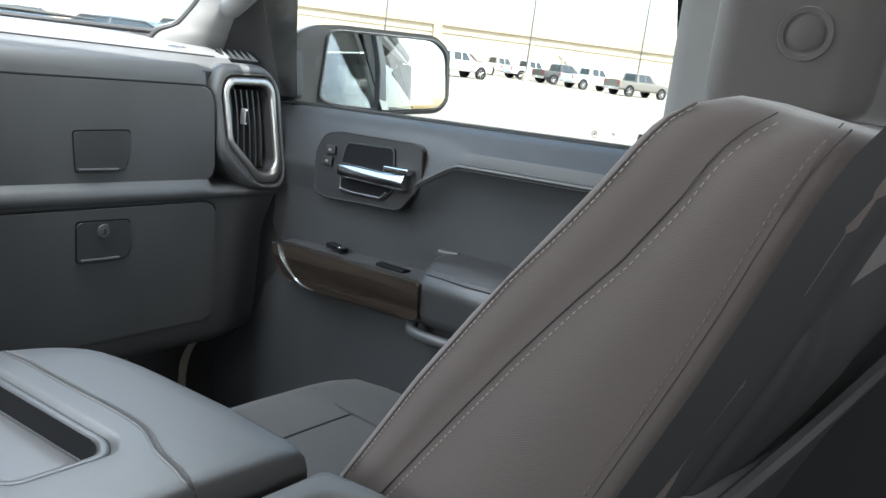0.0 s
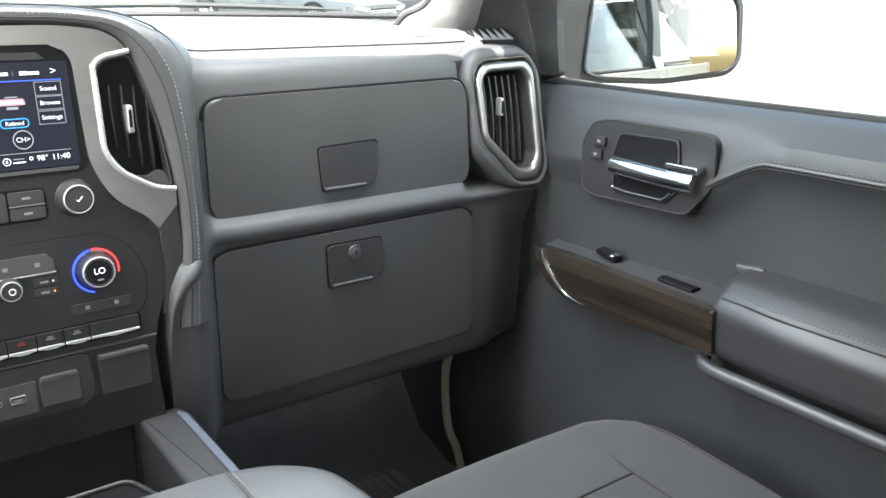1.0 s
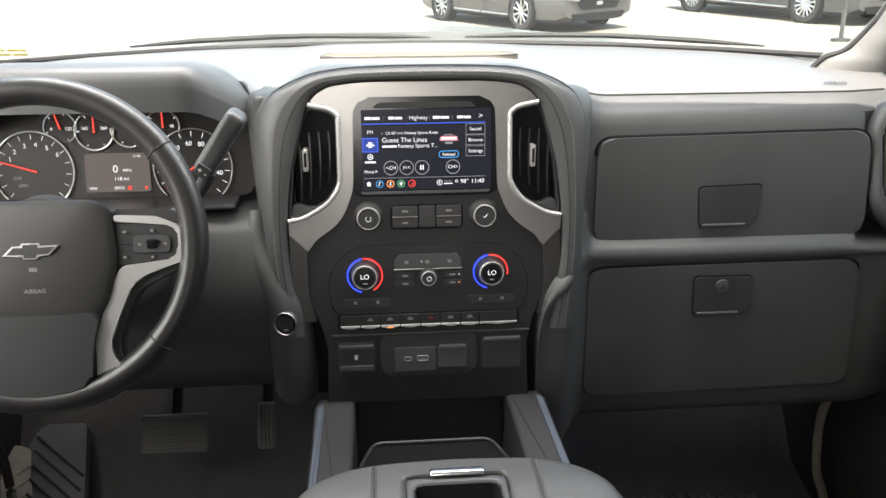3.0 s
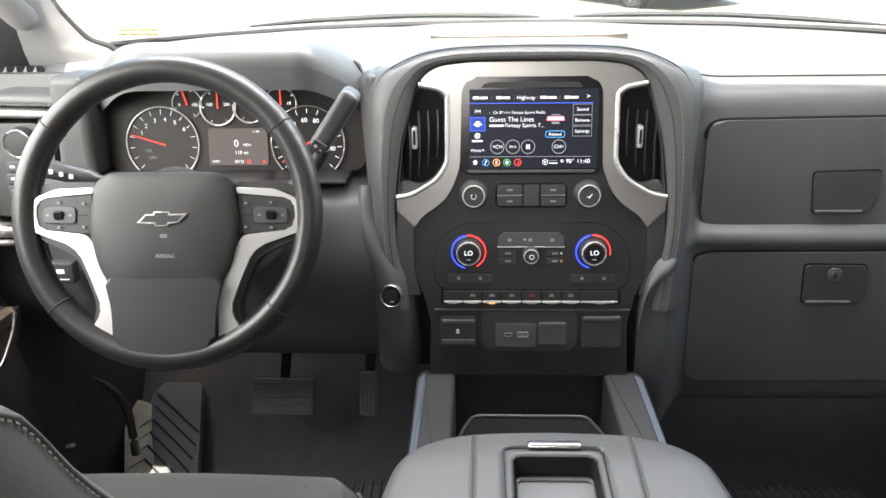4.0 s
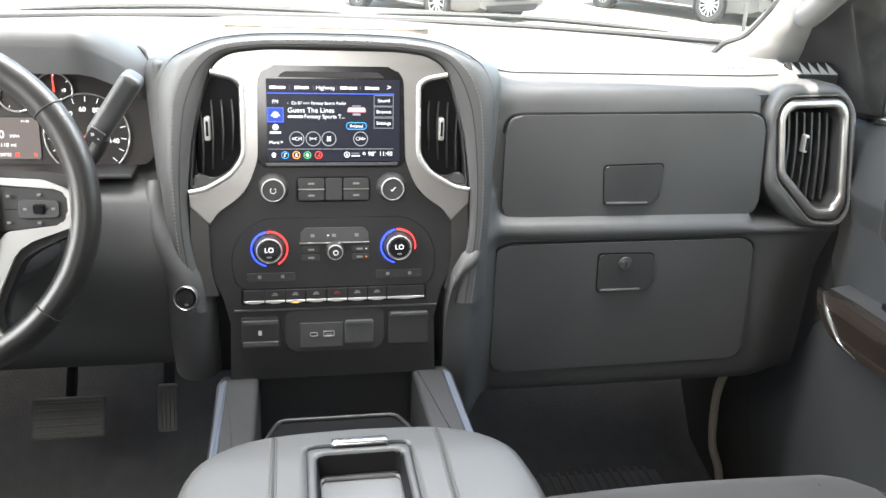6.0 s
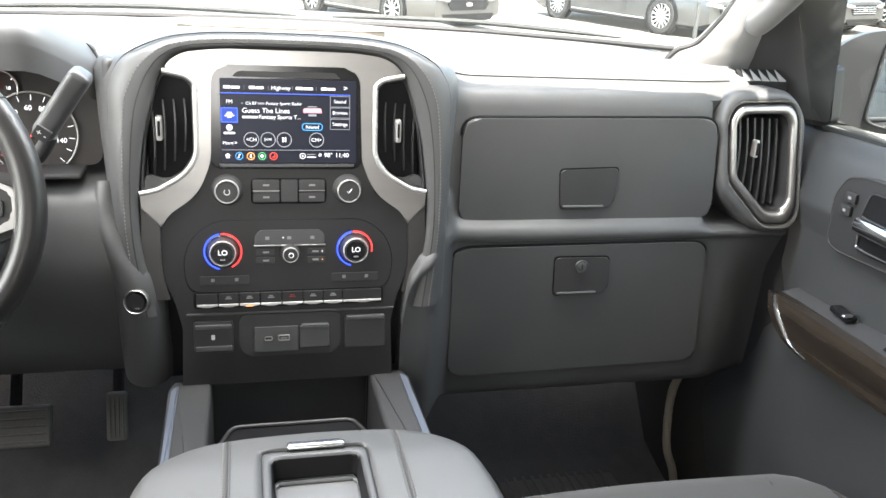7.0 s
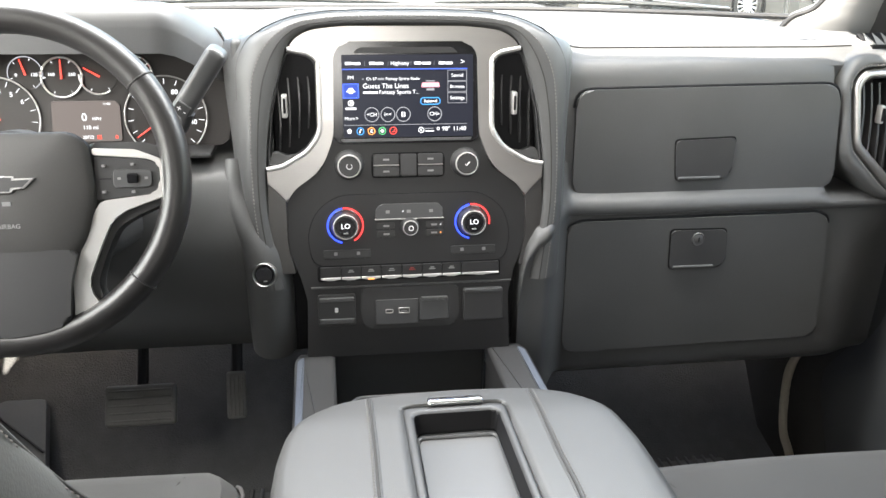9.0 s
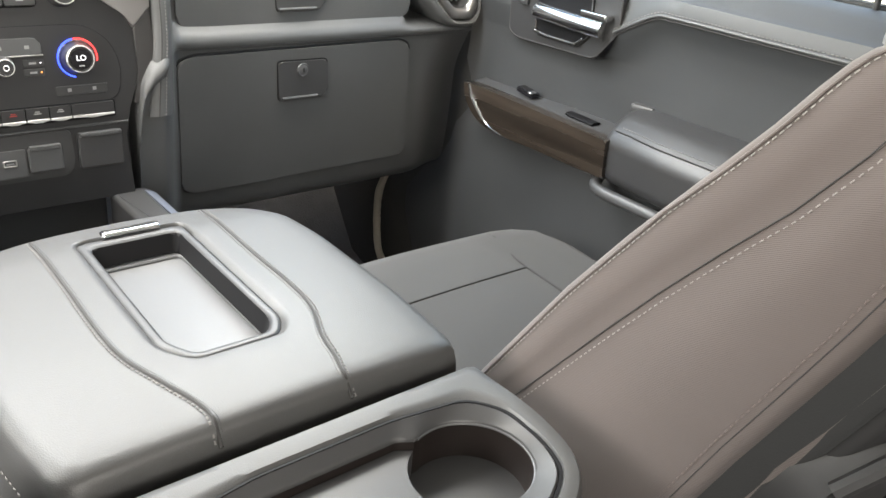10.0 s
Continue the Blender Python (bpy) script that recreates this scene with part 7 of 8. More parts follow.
# ---------------------------------------------------------------- pillar grab handles
def grab(s):
    g = thing("grab_handle", (s * 0.70, 0.10, 1.0), "grey grab handle on the windscreen pillar", "grab handle", "pillar handles")
    path = [Vector((s * x, y, z)) for x, y, z in ((0.742, 0.172, 1.000), (0.745, 0.142, 1.020), (0.750, 0.100, 1.055), (0.752, 0.050, 1.095), (0.748, -0.03, 1.165), (0.730, -0.11, 1.250))]
    part("bar", tube(spline(path, 6), [0.012, 0.018, 0.0205] + [0.0225] * 24 + [0.022, 0.020, 0.018, 0.016], n=16, flat=0.85), TRIM_LIGHT, g)


both(grab)

# ---------------------------------------------------------------- printed marks on the side window, sticker on the windscreen
marks = thing("window_print", (0.868, -0.45, 0.87), "small dark printed marks on the door window", "print")
wp = lambda y, z: Vector((0.8665 - 0.18 * (z - 0.845) / 0.47 - 0.001, y, z))
wp_y, wp_z = -0.527, 0.865
part("ring_mark", tube([wp(wp_y + 0.0042 * math.cos(a), wp_z + 0.0048 * math.sin(a)) for a in np.linspace(0, 6.28, 21)[:-1]], 0.0006, True, 4), PLASTIC_GREY, marks)
part("mark", box(*wp(wp_y, wp_z), 0.0008, 0.0035, 0.0030, 0.0), PLASTIC_GREY, marks)
for k in range(3):
    part("arc_mark", tube([wp(-0.558 + (0.0016 + 0.0016 * k) * math.cos(a), wp_z + (0.0016 + 0.0016 * k) * math.sin(a)) for a in np.linspace(0.7, 2.44, 8)], 0.0004, n=4), PLASTIC_GREY, marks)

sticker = thing("windscreen_sticker", (-0.643, 0.338, 0.967), "faint yellow printed strip low on the windscreen", "sticker")
YELLOW = material("yellow_print", (0.62, 0.56, 0.22), 0.6, vary=0.1, bump=0.0)
st_fn = lambda u, v: Vector((-0.6695 + 0.046 * u + 0.008 * v, 0.3135 + 0.053 * u - 0.0137 * v, 0.9645 - 0.0055 * u + 0.0150 * v))
for v, ends in ((0.15, ((0.0, 0.22), (0.26, 0.62), (0.66, 1.0))), (0.62, ((0.04, 0.46), (0.52, 0.96)))):
    for a, b in ends:
        bm = bmesh.new()
        vs = [bm.verts.new(st_fn(u, w) + Vector((0, -d, 0))) for d in (0.0004, 0.0008) for u, w in ((a, v), (b, v), (b, v + 0.26), (a, v + 0.26))]
        for q in ((0, 1, 2, 3), (7, 6, 5, 4), (0, 4, 5, 1), (1, 5, 6, 2), (2, 6, 7, 3), (3, 7, 4, 0)):
            bm.faces.new([vs[i] for i in q])
        part("print_bar", bm, YELLOW, sticker)

# ---------------------------------------------------------------- the truck's own outside: bonnet, wipers, flanks
# black plastic lightened to grey, the windscreen's glare put into the colour
COWL = material("cowl_plastic", (0.11, 0.11, 0.11), 0.75, vary=0.15, fine=60, bump=0.1)
own = thing("truck_body", (0, 1.2, -0.2), "silver-grey outside of the pickup round the cab: bonnet and flanks", "vehicle body", kind="structure")
rows = []
for y in np.linspace(0.745, 1.85, 14):
    t = (y - 0.745) / 1.105
    rows.append([Vector((x, y + 0.02 - 0.16 * (abs(x) / 0.85) ** 2 * (1 - t), 0.948 - 0.058 * t + 0.018 * (1 - smooth(0.30, 0.42, abs(x))) - 0.035 * (abs(x) / 0.85) ** 3)) for x in np.linspace(-0.86, 0.86, 35)])
part("bonnet", shell(rows, 0.03, (0, 0, -1)), material("bonnet_paint", (0.23, 0.235, 0.24), 0.30, metal=0.4, vary=0.03, bump=0.0, coat=0.6), own, "grey bonnet with a raised middle")
rows = [[Vector((x, screen_base_y(x) + 0.012 + 0.09 * t, 0.946 - 0.012 * t)) for x in np.linspace(-0.60, 0.60, 31)] for t in (0, 0.5, 1)]
part("cowl", shell(rows, 0.02, (0, 0, -1)), COWL, own, "black cowl under the wipers")
for x0, x1 in ((-0.50, 0.05), (0.12, 0.62)):
    part("wiper", tube([Vector((x0 + (x1 - x0) * t, screen_base_y(x0 + (x1 - x0) * t) + 0.03 - 0.015 * t, 0.962 + 0.006 * math.sin(math.pi * t))) for t in np.linspace(0, 1, 12)], [0.002, 0.004] + [0.0055] * 8 + [0.004, 0.0015], n=6), RUBBER, own)
for s in (1, -1):
    rows = [[Vector((s * (0.925 + 0.02 * math.sin(math.pi * (z + 0.3) / 1.2)), y, z)) for z in np.linspace(-0.25, 0.845, 8)] for y in np.linspace(1.86, -3.1 if s > 0 else -2.0, 24)]
    part("flank", shell(rows, 0.02, (-s, 0, 0)), BODY_WHITE, own, "pale silver flank")
part("nose", box(0, 1.865, 0.31, 1.84, 0.05, 1.10, 0.02), BODY_WHITE, own)
part("rear_glass_frame", tube([Vector((0.872, -0.78, 0.86)), Vector((0.86, -1.0, 0.86)), Vector((0.86, -1.85, 0.87))], 0.012, n=6), RUBBER, own)
part("rear_roof_side", shell([[Vector((0.80 + 0.02 * t, y, 1.31 + 0.06 * t)) for t in (0, 1)] for y in (-0.12, -1.97)], 0.02, (0, 0, 1)), BODY_WHITE, own)

# ---------------------------------------------------------------- parked cars
TYRE = material("tyre", (0.030, 0.030, 0.031), 0.85, vary=0.2, fine=60, bump=0.2, dist=0.004)
ALLOY = material("alloy", (0.55, 0.55, 0.56), 0.30, metal=0.8, vary=0.05, bump=0.0)
CAR_GLASS = material("car_glass", (0.030, 0.036, 0.040), 0.08, vary=0.1, bump=0.0, spec=0.8, rvar=0.02)
LAMP = material("lamp_lens", (0.34, 0.34, 0.34), 0.15, vary=0.05, bump=0.0)
TAIL = material("tail_lens", (0.45, 0.03, 0.03), 0.2, vary=0.05, bump=0.0)


def paint(name, c):
    return material(name, c, 0.35, vary=0.02, bump=0.0, coat=0.5)


def road_wheel(owner, m, x, y, r, w, spokes, alloy):
    s = 1 if x > 0 else -1
    wm = m @ Matrix.Translation((x, y, r)) @ pose(0, 0, 0, 0, s * 90, 0)
    wl = part("wheel", lathe([(r * 0.66, -w / 2), (r * 0.92, -w / 2), (r, -w * 0.36), (r, w * 0.36), (r * 0.92, w / 2), (r * 0.70, w / 2), (r * 0.66, w * 0.38)], wm, 28), TYRE, owner)
    part("rim", lathe([(r * 0.66, w * 0.46), (r * 0.62, w * 0.50), (r * 0.60, w * 0.20), (0, w * 0.15)], wm, 28), DARK, wl)
    sp = [tube([wm @ Vector((r * 0.10 * math.cos(a), r * 0.10 * math.sin(a), w * 0.40)), wm @ Vector((r * 0.64 * math.cos(a), r * 0.64 * math.sin(a), w * 0.46))], r * 0.055, n=6) for a in [2 * math.pi * k / spokes for k in range(spokes)]]
    sp.append(lathe([(0, w * 0.46), (r * 0.14, w * 0.44), (r * 0.15, w * 0.2)], wm, 16))
    sp.append(lathe([(r * 0.61, w * 0.40), (r * 0.655, w * 0.50), (r * 0.68, w * 0.44)], wm, 28))
    part("spokes", join(*sp), alloy, wl)


def car(name, label, m, color, L, W, H, wb, r, nose, spokes=10, roof=(0.42, 0.10, -0.28, -0.44), belt=0.62, category="car", group="parked cars"):
    """Saloon or coupe: local y ahead, x to its right. roof: windscreen foot, roof front, roof rear, rear window foot, as parts of the length."""
    c = thing(name, m.translation, label, category, group)
    hl = L / 2
    st = []
    for t in np.linspace(-1, 1, 25):
        y = hl * t
        hw = W / 2 * (1 - 0.16 * smooth(0.72, 1.0, t) - 0.12 * smooth(-0.75, -1.0, t))
        top = H * (belt - 0.09 * smooth(0.25, 0.95, t) - 0.06 * smooth(0.90, 1.0, t) - 0.07 * smooth(-0.90, -1.0, t))
        low = 0.17 + 0.10 * smooth(0.9, 1, abs(t))
        st.append([m @ Vector((u * hw, y, low + (top - low) * v)) for u, v in ((-0.80, 0), (-0.97, 0.10), (-1.0, 0.45), (-0.97, 0.78), (-0.90, 0.96), (-0.70, 1.0), (0, 1.02), (0.70, 1.0), (0.90, 0.96), (0.97, 0.78), (1.0, 0.45), (0.97, 0.10), (0.80, 0))])
    part("body", loft(st), color, c)
    y0, y1, y2, y3 = (L * k for k in roof)
    zb, zr = H * (belt - 0.03), H
    gl = []
    for y, z, k in ((y0, zb, 0.86), ((y0 + y1) / 2, (zb + zr) / 2 + 0.04, 0.80), (y1, zr - 0.03, 0.70), ((y1 + y2) / 2, zr, 0.70), (y2, zr - 0.04, 0.68), ((y2 + y3) / 2, (zb + zr) / 2 + 0.05, 0.74), (y3, zb, 0.80)):
        h = max(0.02, z - zb)
        gl.append([m @ Vector((u * W / 2, y, zb + h * v)) for u, v in ((-0.90, 0), (-0.90 + (0.90 - k) * 0.9, 0.9), (-k * 0.8, 0.99), (0, 1.0), (k * 0.8, 0.99), (0.90 - (0.90 - k) * 0.9, 0.9), (0.90, 0))])
    part("glazing", loft(gl), CAR_GLASS, c, "dark windows")
    rr = [[m @ Vector((u * W / 2, y, z)) for u, z in ((-0.69, zr - 0.075 + e), (-0.55, zr - 0.012 + e), (0, zr + 0.006 + e), (0.55, zr - 0.012 + e), (0.69, zr - 0.075 + e))] for y, e in ((y1 + 0.02, -0.03), (y1 * 0.6 + y2 * 0.4, 0.0), (y1 * 0.3 + y2 * 0.7, 0.0), (y2 - 0.02, -0.03))]
    part("roof", shell(rr, 0.03, (0, 0, -1)), color, c)
    for s in (1, -1):
        for a, b in (((0.885 * s, y0, zb), (0.70 * s, y1, zr - 0.05)), ((0.80 * s, y3, zb), (0.68 * s, y2, zr - 0.06)), ((0.895 * s, (y1 + y2) / 2 - 0.1, zb), (0.71 * s, (y1 + y2) / 2 - 0.05, zr - 0.06)), ((0.70 * s, y1, zr - 0.05), (0.69 * s, y2, zr - 0.06))):
            part("pillar", tube([m @ Vector((a[0] * W / 2, a[1], a[2])), m @ Vector((b[0] * W / 2, b[1], b[2]))], 0.035, n=6), color, c)
        part("belt_trim", tube([m @ Vector((s * 0.905 * W / 2, y0 - 0.05, zb + 0.005)), m @ Vector((s * 0.905 * W / 2, y3 + 0.25, zb + 0.01))], 0.012, n=6), ALLOY, c)
        part("sill_trim", tube([m @ Vector((s * 0.99 * W / 2, wb / 2 - r * 1.3, 0.27)), m @ Vector((s * 0.99 * W / 2, -wb / 2 + r * 1.3, 0.29))], 0.014, n=6), ALLOY, c)
        for y in (y1 + 0.25, (y1 + y2) / 2 - 0.15, y2 + 0.05):
            part("door_gap", tube([m @ Vector((s * 0.995 * W / 2, y, 0.28)), m @ Vector((s * 1.004 * W / 2, y, 0.52)), m @ Vector((s * 0.93 * W / 2, y, zb - 0.02))], 0.005, n=4), DARK, c)
        for y in (y1 - 0.15, (y1 + y2) / 2 - 0.55):
            part("door_handle", box(0, 0, 0, 0.03, 0.18, 0.03, 0.008), ALLOY, c).matrix_basis = m @ Matrix.Translation((s * 0.985 * W / 2, y, zb - 0.12))
        part("door_mirror", box(0, 0, 0, 0.20, 0.12, 0.12, 0.04, 3), color, c).matrix_basis = m @ Matrix.Translation((s * (W / 2 + 0.06), y0 - 0.35, zb + 0.06))
        part("headlamp", box(0, 0, 0, W * 0.17, 0.16, 0.075, 0.03, 3), LAMP, c).matrix_basis = m @ Matrix.Translation((s * W * 0.335, hl * 0.985, H * (belt - 0.205))) @ pose(0, 0, 0, 10, s * -8, s * -20)
        part("tail_lamp", box(0, 0, 0, W * 0.18, 0.12, 0.12, 0.03, 2), TAIL, c).matrix_basis = m @ Matrix.Translation((s * W * 0.35, -hl * 0.955, H * (belt - 0.08)))
        for y in (wb / 2, -wb / 2):
            # flat dark disc painted in for the shaded hollow round the wheel
            part("wheel_arch", lathe([(0, 0.0), (r * 1.16, 0.0), (r * 1.16, 0.02), (r * 1.10, 0.03), (0, 0.01)], m @ Matrix.Translation((s * (W / 2 - 0.012), y, r)) @ pose(0, 0, 0, 0, s * 90, 0), 28), DARK, c)
            road_wheel(c, m, s * (W / 2 - 0.09), y, r, 0.23, spokes, ALLOY)
    g = rounded([(-W * 0.22, H * 0.29), (-W * 0.27, H * 0.375), (-W * 0.22, H * 0.435), (W * 0.22, H * 0.435), (W * 0.27, H * 0.375), (W * 0.22, H * 0.29)], 0.03, 3)
    gf = lambda u, v, d: m @ Vector((u, hl + 0.006 + d - 0.02 * (abs(u) / W * 2) ** 2, v))
    part("grille", slab(g, gf, -0.05, 0.016), DARK, c, "dark grille")
    for k in range(nose):
        z = H * (0.30 + 0.12 * (k + 0.5) / nose)
        part("grille_bar", tube([gf(-W * 0.23, z, 0.018), gf(0, z, 0.018), gf(W * 0.23, z, 0.018)], 0.010, n=6), ALLOY, c)
    part("badge", box(0, 0, 0, 0.14, 0.02, 0.06, 0.01), ALLOY, c).matrix_basis = m @ Matrix.Translation((0, hl + 0.03, H * 0.365))
    part("bumper_intake", slab(rounded([(-W * 0.30, 0.22), (-W * 0.34, 0.34), (W * 0.34, 0.34), (W * 0.30, 0.22)], 0.03, 3), gf, -0.06, 0.016), DARK, c)
    return c


GREY_PAINT, CHARCOAL = paint("dark_grey_paint", (0.062, 0.059, 0.058)), paint("charcoal_paint", (0.050, 0.051, 0.053))
RED_PAINT, BLUE_PAINT, WHITE_PAINT = paint("red_paint", (0.45, 0.035, 0.03)), paint("blue_paint", (0.03, 0.08, 0.28)), paint("white_paint", (0.72, 0.72, 0.71))
TAN_PAINT, MAROON = paint("taupe_paint", (0.15, 0.142, 0.130)), paint("maroon_paint", (0.10, 0.03, 0.035))


def by_front_wheel(x, y, hx, hy, wb, W):
    """The pose of a car whose right front wheel stands at x, y, heading along hx, hy."""
    h = Vector((hx, hy)).normalized()
    right = Vector((h.y, -h.x))
    c = Vector((x, y)) - h * (wb / 2) - right * (W / 2 - 0.09)
    return on_lot(c.x, c.y, math.degrees(math.atan2(-h.x, h.y)))


car("sports_coupe", "dark grey sports coupe with black grille parked on the lot", by_front_wheel(2.80, 14.75, 0.47, -0.88, 2.72, 1.92), GREY_PAINT, 4.78, 1.92, 1.38, 2.72, 0.345, 0, 10, (0.16, -0.02, -0.22, -0.42), 0.64)
car("saloon_car", "dark grey luxury saloon with bright multi-spoke wheels", by_front_wheel(8.15, 14.50, 0.35, -0.94, 3.10, 1.88), CHARCOAL, 5.18, 1.88, 1.47, 3.10, 0.355, 5, 14, (0.20, 0.06, -0.20, -0.36), 0.63)
car("saloon_car", "black saloon with chrome grille, second in the row", by_front_wheel(12.0, 15.6, 0.35, -0.94, 2.85, 1.86), CHARCOAL, 4.8, 1.86, 1.46, 2.85, 0.34, 4, 10)
car("crossover_car", "charcoal crossover with silver wheels parked in the row", by_front_wheel(15.2, 16.5, 0.35, -0.94, 2.85, 1.86), GREY_PAINT, 4.6, 1.88, 1.60, 2.85, 0.36, 3, 10, (0.20, 0.06, -0.34, -0.46), 0.62)
car("hatchback_car", "bright red hatchback with silver wheels in the row", by_front_wheel(18.2, 17.8, 0.35, -0.94, 2.70, 1.84), RED_PAINT, 4.5, 1.84, 1.50, 2.70, 0.34, 3, 10, (0.18, 0.04, -0.34, -0.46), 0.62)
car("hatchback_car", "blue hatchback behind the red one", by_front_wheel(21.6, 18.6, 0.35, -0.94, 2.70, 1.84), BLUE_PAINT, 4.5, 1.84, 1.50, 2.70, 0.34, 3, 10, (0.18, 0.04, -0.34, -0.46), 0.62)


def pickup(label, m, color):
    L, W, r = 5.8, 2.0, 0.41
    c = thing("pickup_truck", m.translation, label, "pickup truck", "trucks along the building")
    st = []
    for t in np.linspace(-1, 1, 17):
        hw = W / 2 * (1 - 0.08 * smooth(0.85, 1.0, t))
        top = 1.22 - 0.10 * smooth(0.45, 1.0, t)
        st.append([m @ Vector((u * hw, t * L / 2, 0.48 + (top - 0.48) * v)) for u, v in ((-0.9, 0), (-1, 0.15), (-1, 0.7), (-0.95, 0.95), (-0.85, 1), (0.85, 1), (0.95, 0.95), (1, 0.7), (1, 0.15), (0.9, 0))])
    part("body", loft(st), color, c)
    part("bed", box(0, 0, 0, W * 0.80, 1.65, 0.03, 0.0), DARK, c).matrix_basis = m @ Matrix.Translation((0, -1.85, 1.222))
    cab = []
    for y, z, k in ((1.15, 1.22, 0.92), (0.45, 1.84, 0.78), (0.2, 1.90, 0.76), (-0.75, 1.90, 0.76), (-0.95, 1.84, 0.77), (-1.02, 1.22, 0.90)):
        h = max(0.02, z - 1.21)
        cab.append([m @ Vector((u * W / 2, y, 1.21 + h * v)) for u, v in ((-0.92, 0), (-k, 0.92), (-k * 0.85, 1), (k * 0.85, 1), (k, 0.92), (0.92, 0))])
    part("cab", loft(cab), color, c)
    for s in (1, -1):
        for ya, yb in ((0.75, -0.02), (-0.10, -0.78)):
            q = [(ya, 0.06), (ya - 0.36 if ya > 0 else ya, 0.90), (yb, 0.90), (yb, 0.06)]
            part("window", slab(q, lambda y, v, d: m @ Vector((s * (W / 2 * (0.92 - (0.92 - 0.765) * v) + d), y, 1.21 + 0.66 * v)), -0.01, 0.012), CAR_GLASS, c)
        part("tail_lamp", box(0, 0, 0, 0.14, 0.06, 0.34, 0.02), TAIL, c).matrix_basis = m @ Matrix.Translation((s * 0.90, -L / 2, 1.00))
        for y in (1.80, -1.75):
            part("wheel_arch", lathe([(0, 0.0), (r * 1.2, 0.0), (r * 1.2, 0.02), (0, 0.02)], m @ Matrix.Translation((s * (W / 2 - 0.012), y, r + 0.03)) @ pose(0, 0, 0, 0, s * 90, 0), 24), DARK, c)
            road_wheel(c, m, s * (W / 2 - 0.11), y, r, 0.27, 6, ALLOY)
    part("back_window", slab([(-0.60, 0.12), (-0.56, 0.86), (0.56, 0.86), (0.60, 0.12)], lambda u, v, d: m @ Vector((u, -1.02 + 0.07 * v - d, 1.21 + 0.66 * v)), -0.01, 0.012), CAR_GLASS, c)
    part("windscreen", slab([(-0.80, 0.08), (-0.68, 0.92), (0.68, 0.92), (0.80, 0.08)], lambda u, v, d: m @ Vector((u, 1.13 - 0.70 * v + d, 1.22 + 0.64 * v)), -0.01, 0.015), CAR_GLASS, c)
    part("rear_bumper", box(0, 0, 0, W * 0.95, 0.16, 0.20, 0.04), ALLOY, c).matrix_basis = m @ Matrix.Translation((0, -L / 2 - 0.05, 0.56))
    part("plate", box(0, 0, 0, 0.32, 0.02, 0.15, 0.005), WHITE_INK, c).matrix_basis = m @ Matrix.Translation((0, -L / 2 - 0.14, 0.58))


TURN = math.degrees(math.atan2(-0.91, -0.41))
for x, y, col, lab in ((65.8, 27.0, TAN_PAINT, "taupe pickup parked before the long building"), (67.0, 31.8, WHITE_PAINT, "white pickup parked before the long building"), (70.3, 36.5, CHARCOAL, "black pickup parked before the long building"),
                       (72.5, 41.3, WHITE_PAINT, "white pickup parked before the long building"), (74.5, 46.2, paint("beige_paint", (0.46, 0.43, 0.38)), "beige pickup parked before the long building"), (75.5, 51.5, MAROON, "maroon pickup parked before the long building")):
    pickup(lab, on_lot(x, y, TURN), col)
pickup("white pickup standing alone on the lot", on_lot(50.5, 35.0, math.degrees(math.atan2(-0.91, -0.41)) + 8), WHITE_PAINT)
for x, y, col in ((112, 40.0, paint("silver_far_paint", (0.45, 0.47, 0.5))), (108, 36.0, WHITE_PAINT)):
    car("saloon_car", "pale saloon parked far off by the portico", on_lot(x, y, -60), col, 4.7, 1.85, 1.45, 2.8, 0.33, 3, 8)

# ---------------------------------------------------------------- long building behind the trucks
CREAM = material("cream_wall", (0.46, 0.40, 0.30), 0.85, vary=0.06, big=0.4, fine=8, bump=0.2, dist=0.01)
TAN_WALL = material("tan_wall", (0.46, 0.375, 0.265), 0.85, vary=0.12, big=1.2, fine=8, bump=0.2, dist=0.01)
hall = thing("long_building", (70, 58, 2.0), "long low cream-coloured building with tan pilaster, cornice and portico", "building")
A, B = Vector((28.0, 98.0)), Vector((98.5, 32.5))
along = (B - A).normalized()
inward = Vector((-along.y, along.x)) if (Vector((-along.y, along.x)).dot(A) > 0) else Vector((along.y, -along.x))


def wall_at(s, out, z):
    p = A + along * s - inward * out
    return Vector((p.x, p.y, LOT_Z + SLOPE_X * p.x + SLOPE_Y * p.y + z))


LEN = (B - A).length
wf2 = lambda s_, z, d: wall_at(s_, d, z)
part("wall", slab([(0, -0.5), (0, 4.9), (LEN, 4.9), (LEN, -0.5)], wf2, -8.0, 0.0), CREAM, hall)
part("cornice", slab([(0, 4.55), (0, 4.95), (LEN, 4.95), (LEN, 4.55)], wf2, -8.0, 0.18), TAN_WALL, hall)
part("band", slab([(0, 3.75), (0, 3.90), (LEN, 3.90), (LEN, 3.75)], wf2, -0.2, 0.07), CREAM, hall)
for s_ in (LEN * 0.18, LEN * 0.38, LEN * 0.655):
    part("pilaster", slab([(s_, 0), (s_, 4.6), (s_ + 0.9, 4.6), (s_ + 0.9, 0)], wf2, -0.2, 0.22), TAN_WALL, hall)
star_c = LEN * 0.815
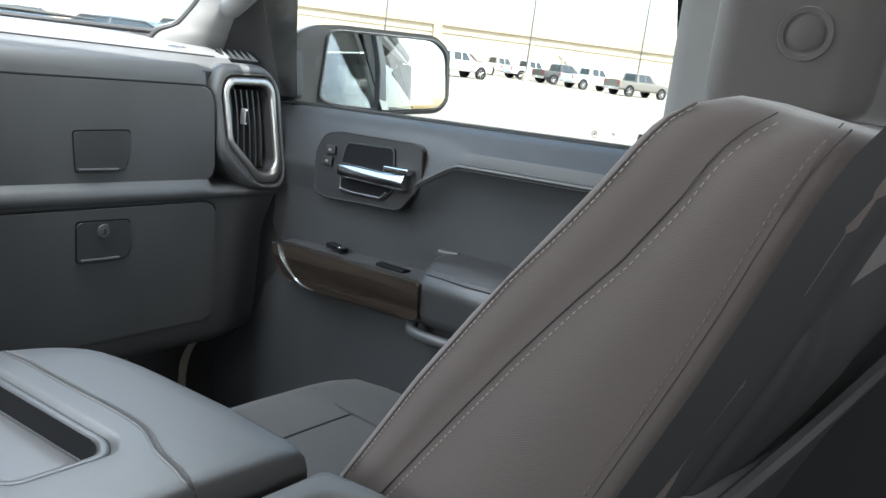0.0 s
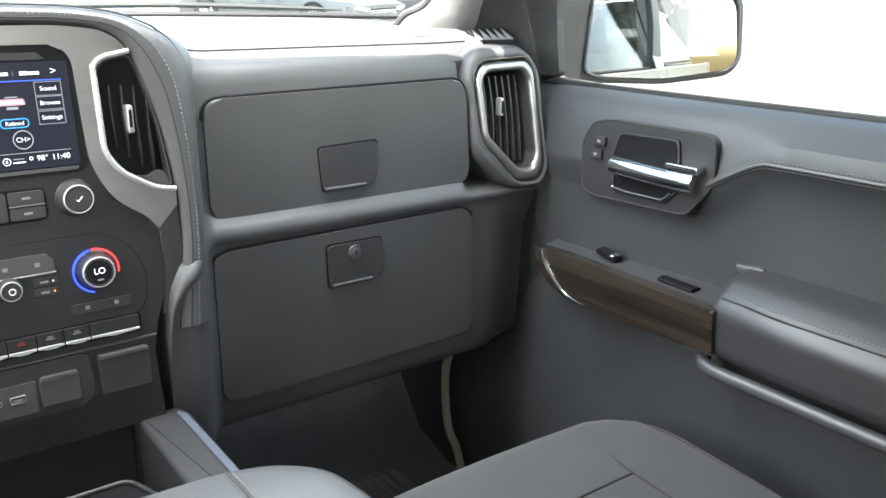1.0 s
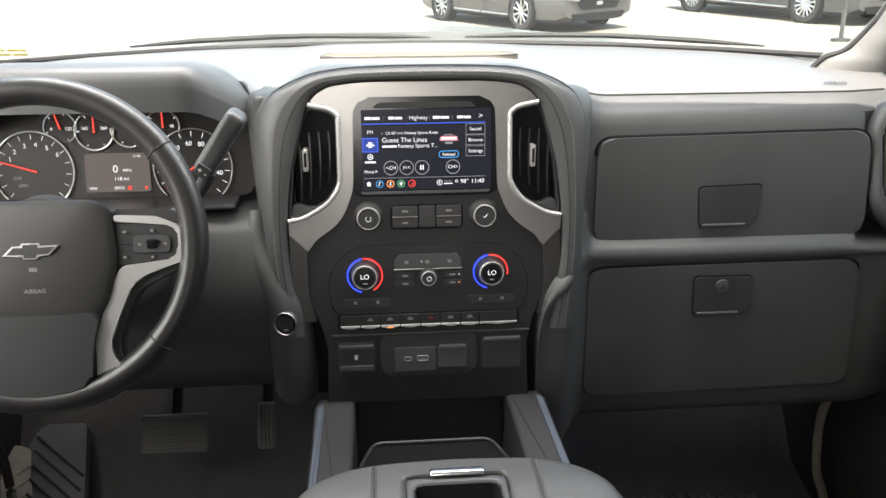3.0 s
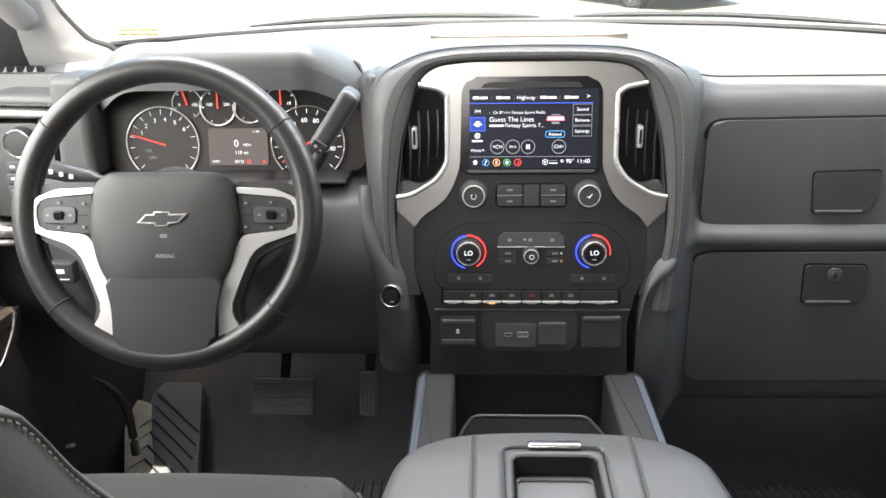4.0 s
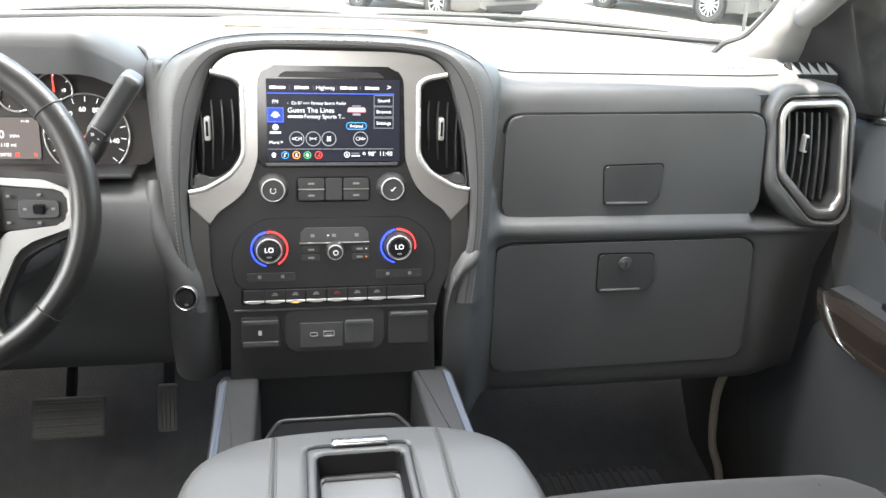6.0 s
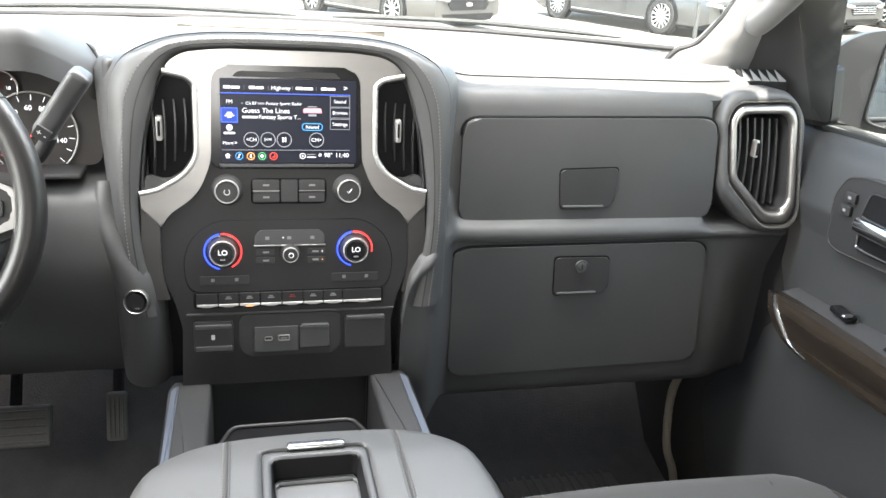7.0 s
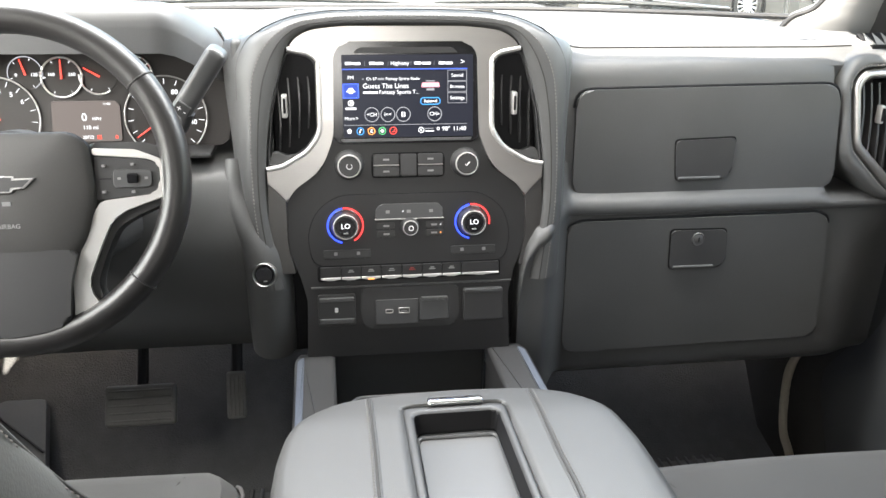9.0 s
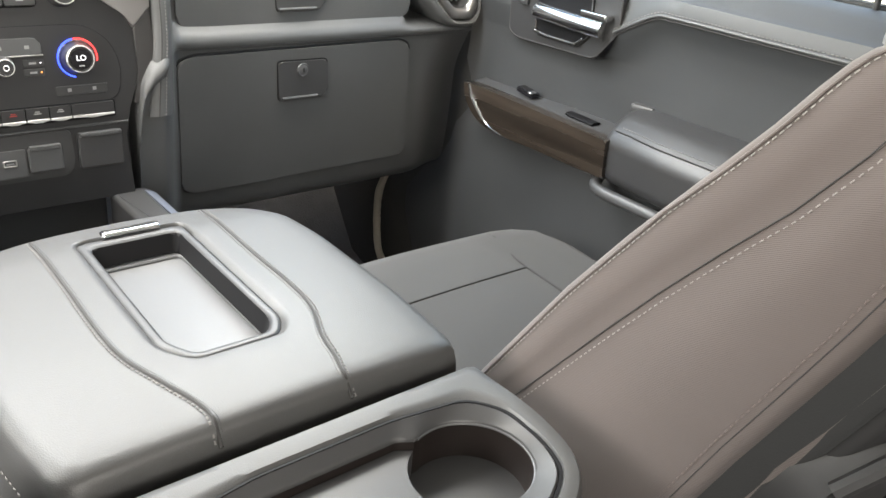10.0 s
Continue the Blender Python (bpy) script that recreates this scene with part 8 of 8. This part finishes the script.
star = [(star_c + (0.75 if k % 2 == 0 else 0.30) * math.sin(math.pi * k / 5), 2.7 + (0.75 if k % 2 == 0 else 0.30) * math.cos(math.pi * k / 5)) for k in range(10)]
part("star_ornament", slab(star, wf2, 0.0, 0.10), METAL_GREY, hall, "dark metal star")
part("portico_roof", slab([(LEN, 3.5), (LEN, 4.7), (LEN + 12, 4.7), (LEN + 12, 3.5)], wf2, -6.0, 1.2), CREAM, hall)
part("portico_fascia", slab([(LEN, 3.3), (LEN, 3.55), (LEN + 12, 3.55), (LEN + 12, 3.3)], wf2, -6.0, 1.35), TAN_WALL, hall)
for s_ in (LEN + 0.8, LEN + 11.2):
    part("portico_column", slab([(s_, 0), (s_, 3.4), (s_ + 0.7, 3.4), (s_ + 0.7, 0)], wf2, 0.2, 0.9), TAN_WALL, hall)
part("chimney", box(0, 0, 0, 0.8, 0.8, 1.6, 0.05), TAN_WALL, hall).matrix_basis = Matrix.Translation(wall_at(LEN + 3.5, -2.0, 5.4))


POLE_GREY = material("pole_grey", (0.13, 0.13, 0.13), 0.6, vary=0.1, bump=0.0)


def lamp_pole(x, y, h):
    p = thing("lamp_pole", on_lot(x, y).translation, "thin tall grey lamp pole on the lot", "lamp pole", "lot lamps")
    m = on_lot(x, y)
    part("pole", tube([m @ Vector((0, 0, 0)), m @ Vector((0, 0, h))], [0.09, 0.05], n=10), POLE_GREY, p)
    part("lamp_head", box(0, 0, 0, 0.9, 0.35, 0.15, 0.03), METAL_GREY, p).matrix_basis = m @ Matrix.Translation((0.35, 0, h))
    part("pole_base", lathe([(0, 0.75), (0.28, 0.75), (0.30, 0.0)], m, 16), CREAM, p)


for x, y in ((57.0, 47.5), (66.0, 38.0), (73.5, 30.5)):
    lamp_pole(x, y, 10.0)
bollard = thing("marker_post", on_lot(7.35, 11.85).translation, "thin dark marker post on the lot", "post")
bm_ = on_lot(7.35, 11.85)
part("post", tube([bm_ @ Vector((0, 0, 0)), bm_ @ Vector((0, 0, 0.82))], 0.035, n=10), PLASTIC_GREY, bollard)
part("foot", lathe([(0, 0.05), (0.14, 0.04), (0.16, 0.0)], bm_, 16), RUBBER, bollard)
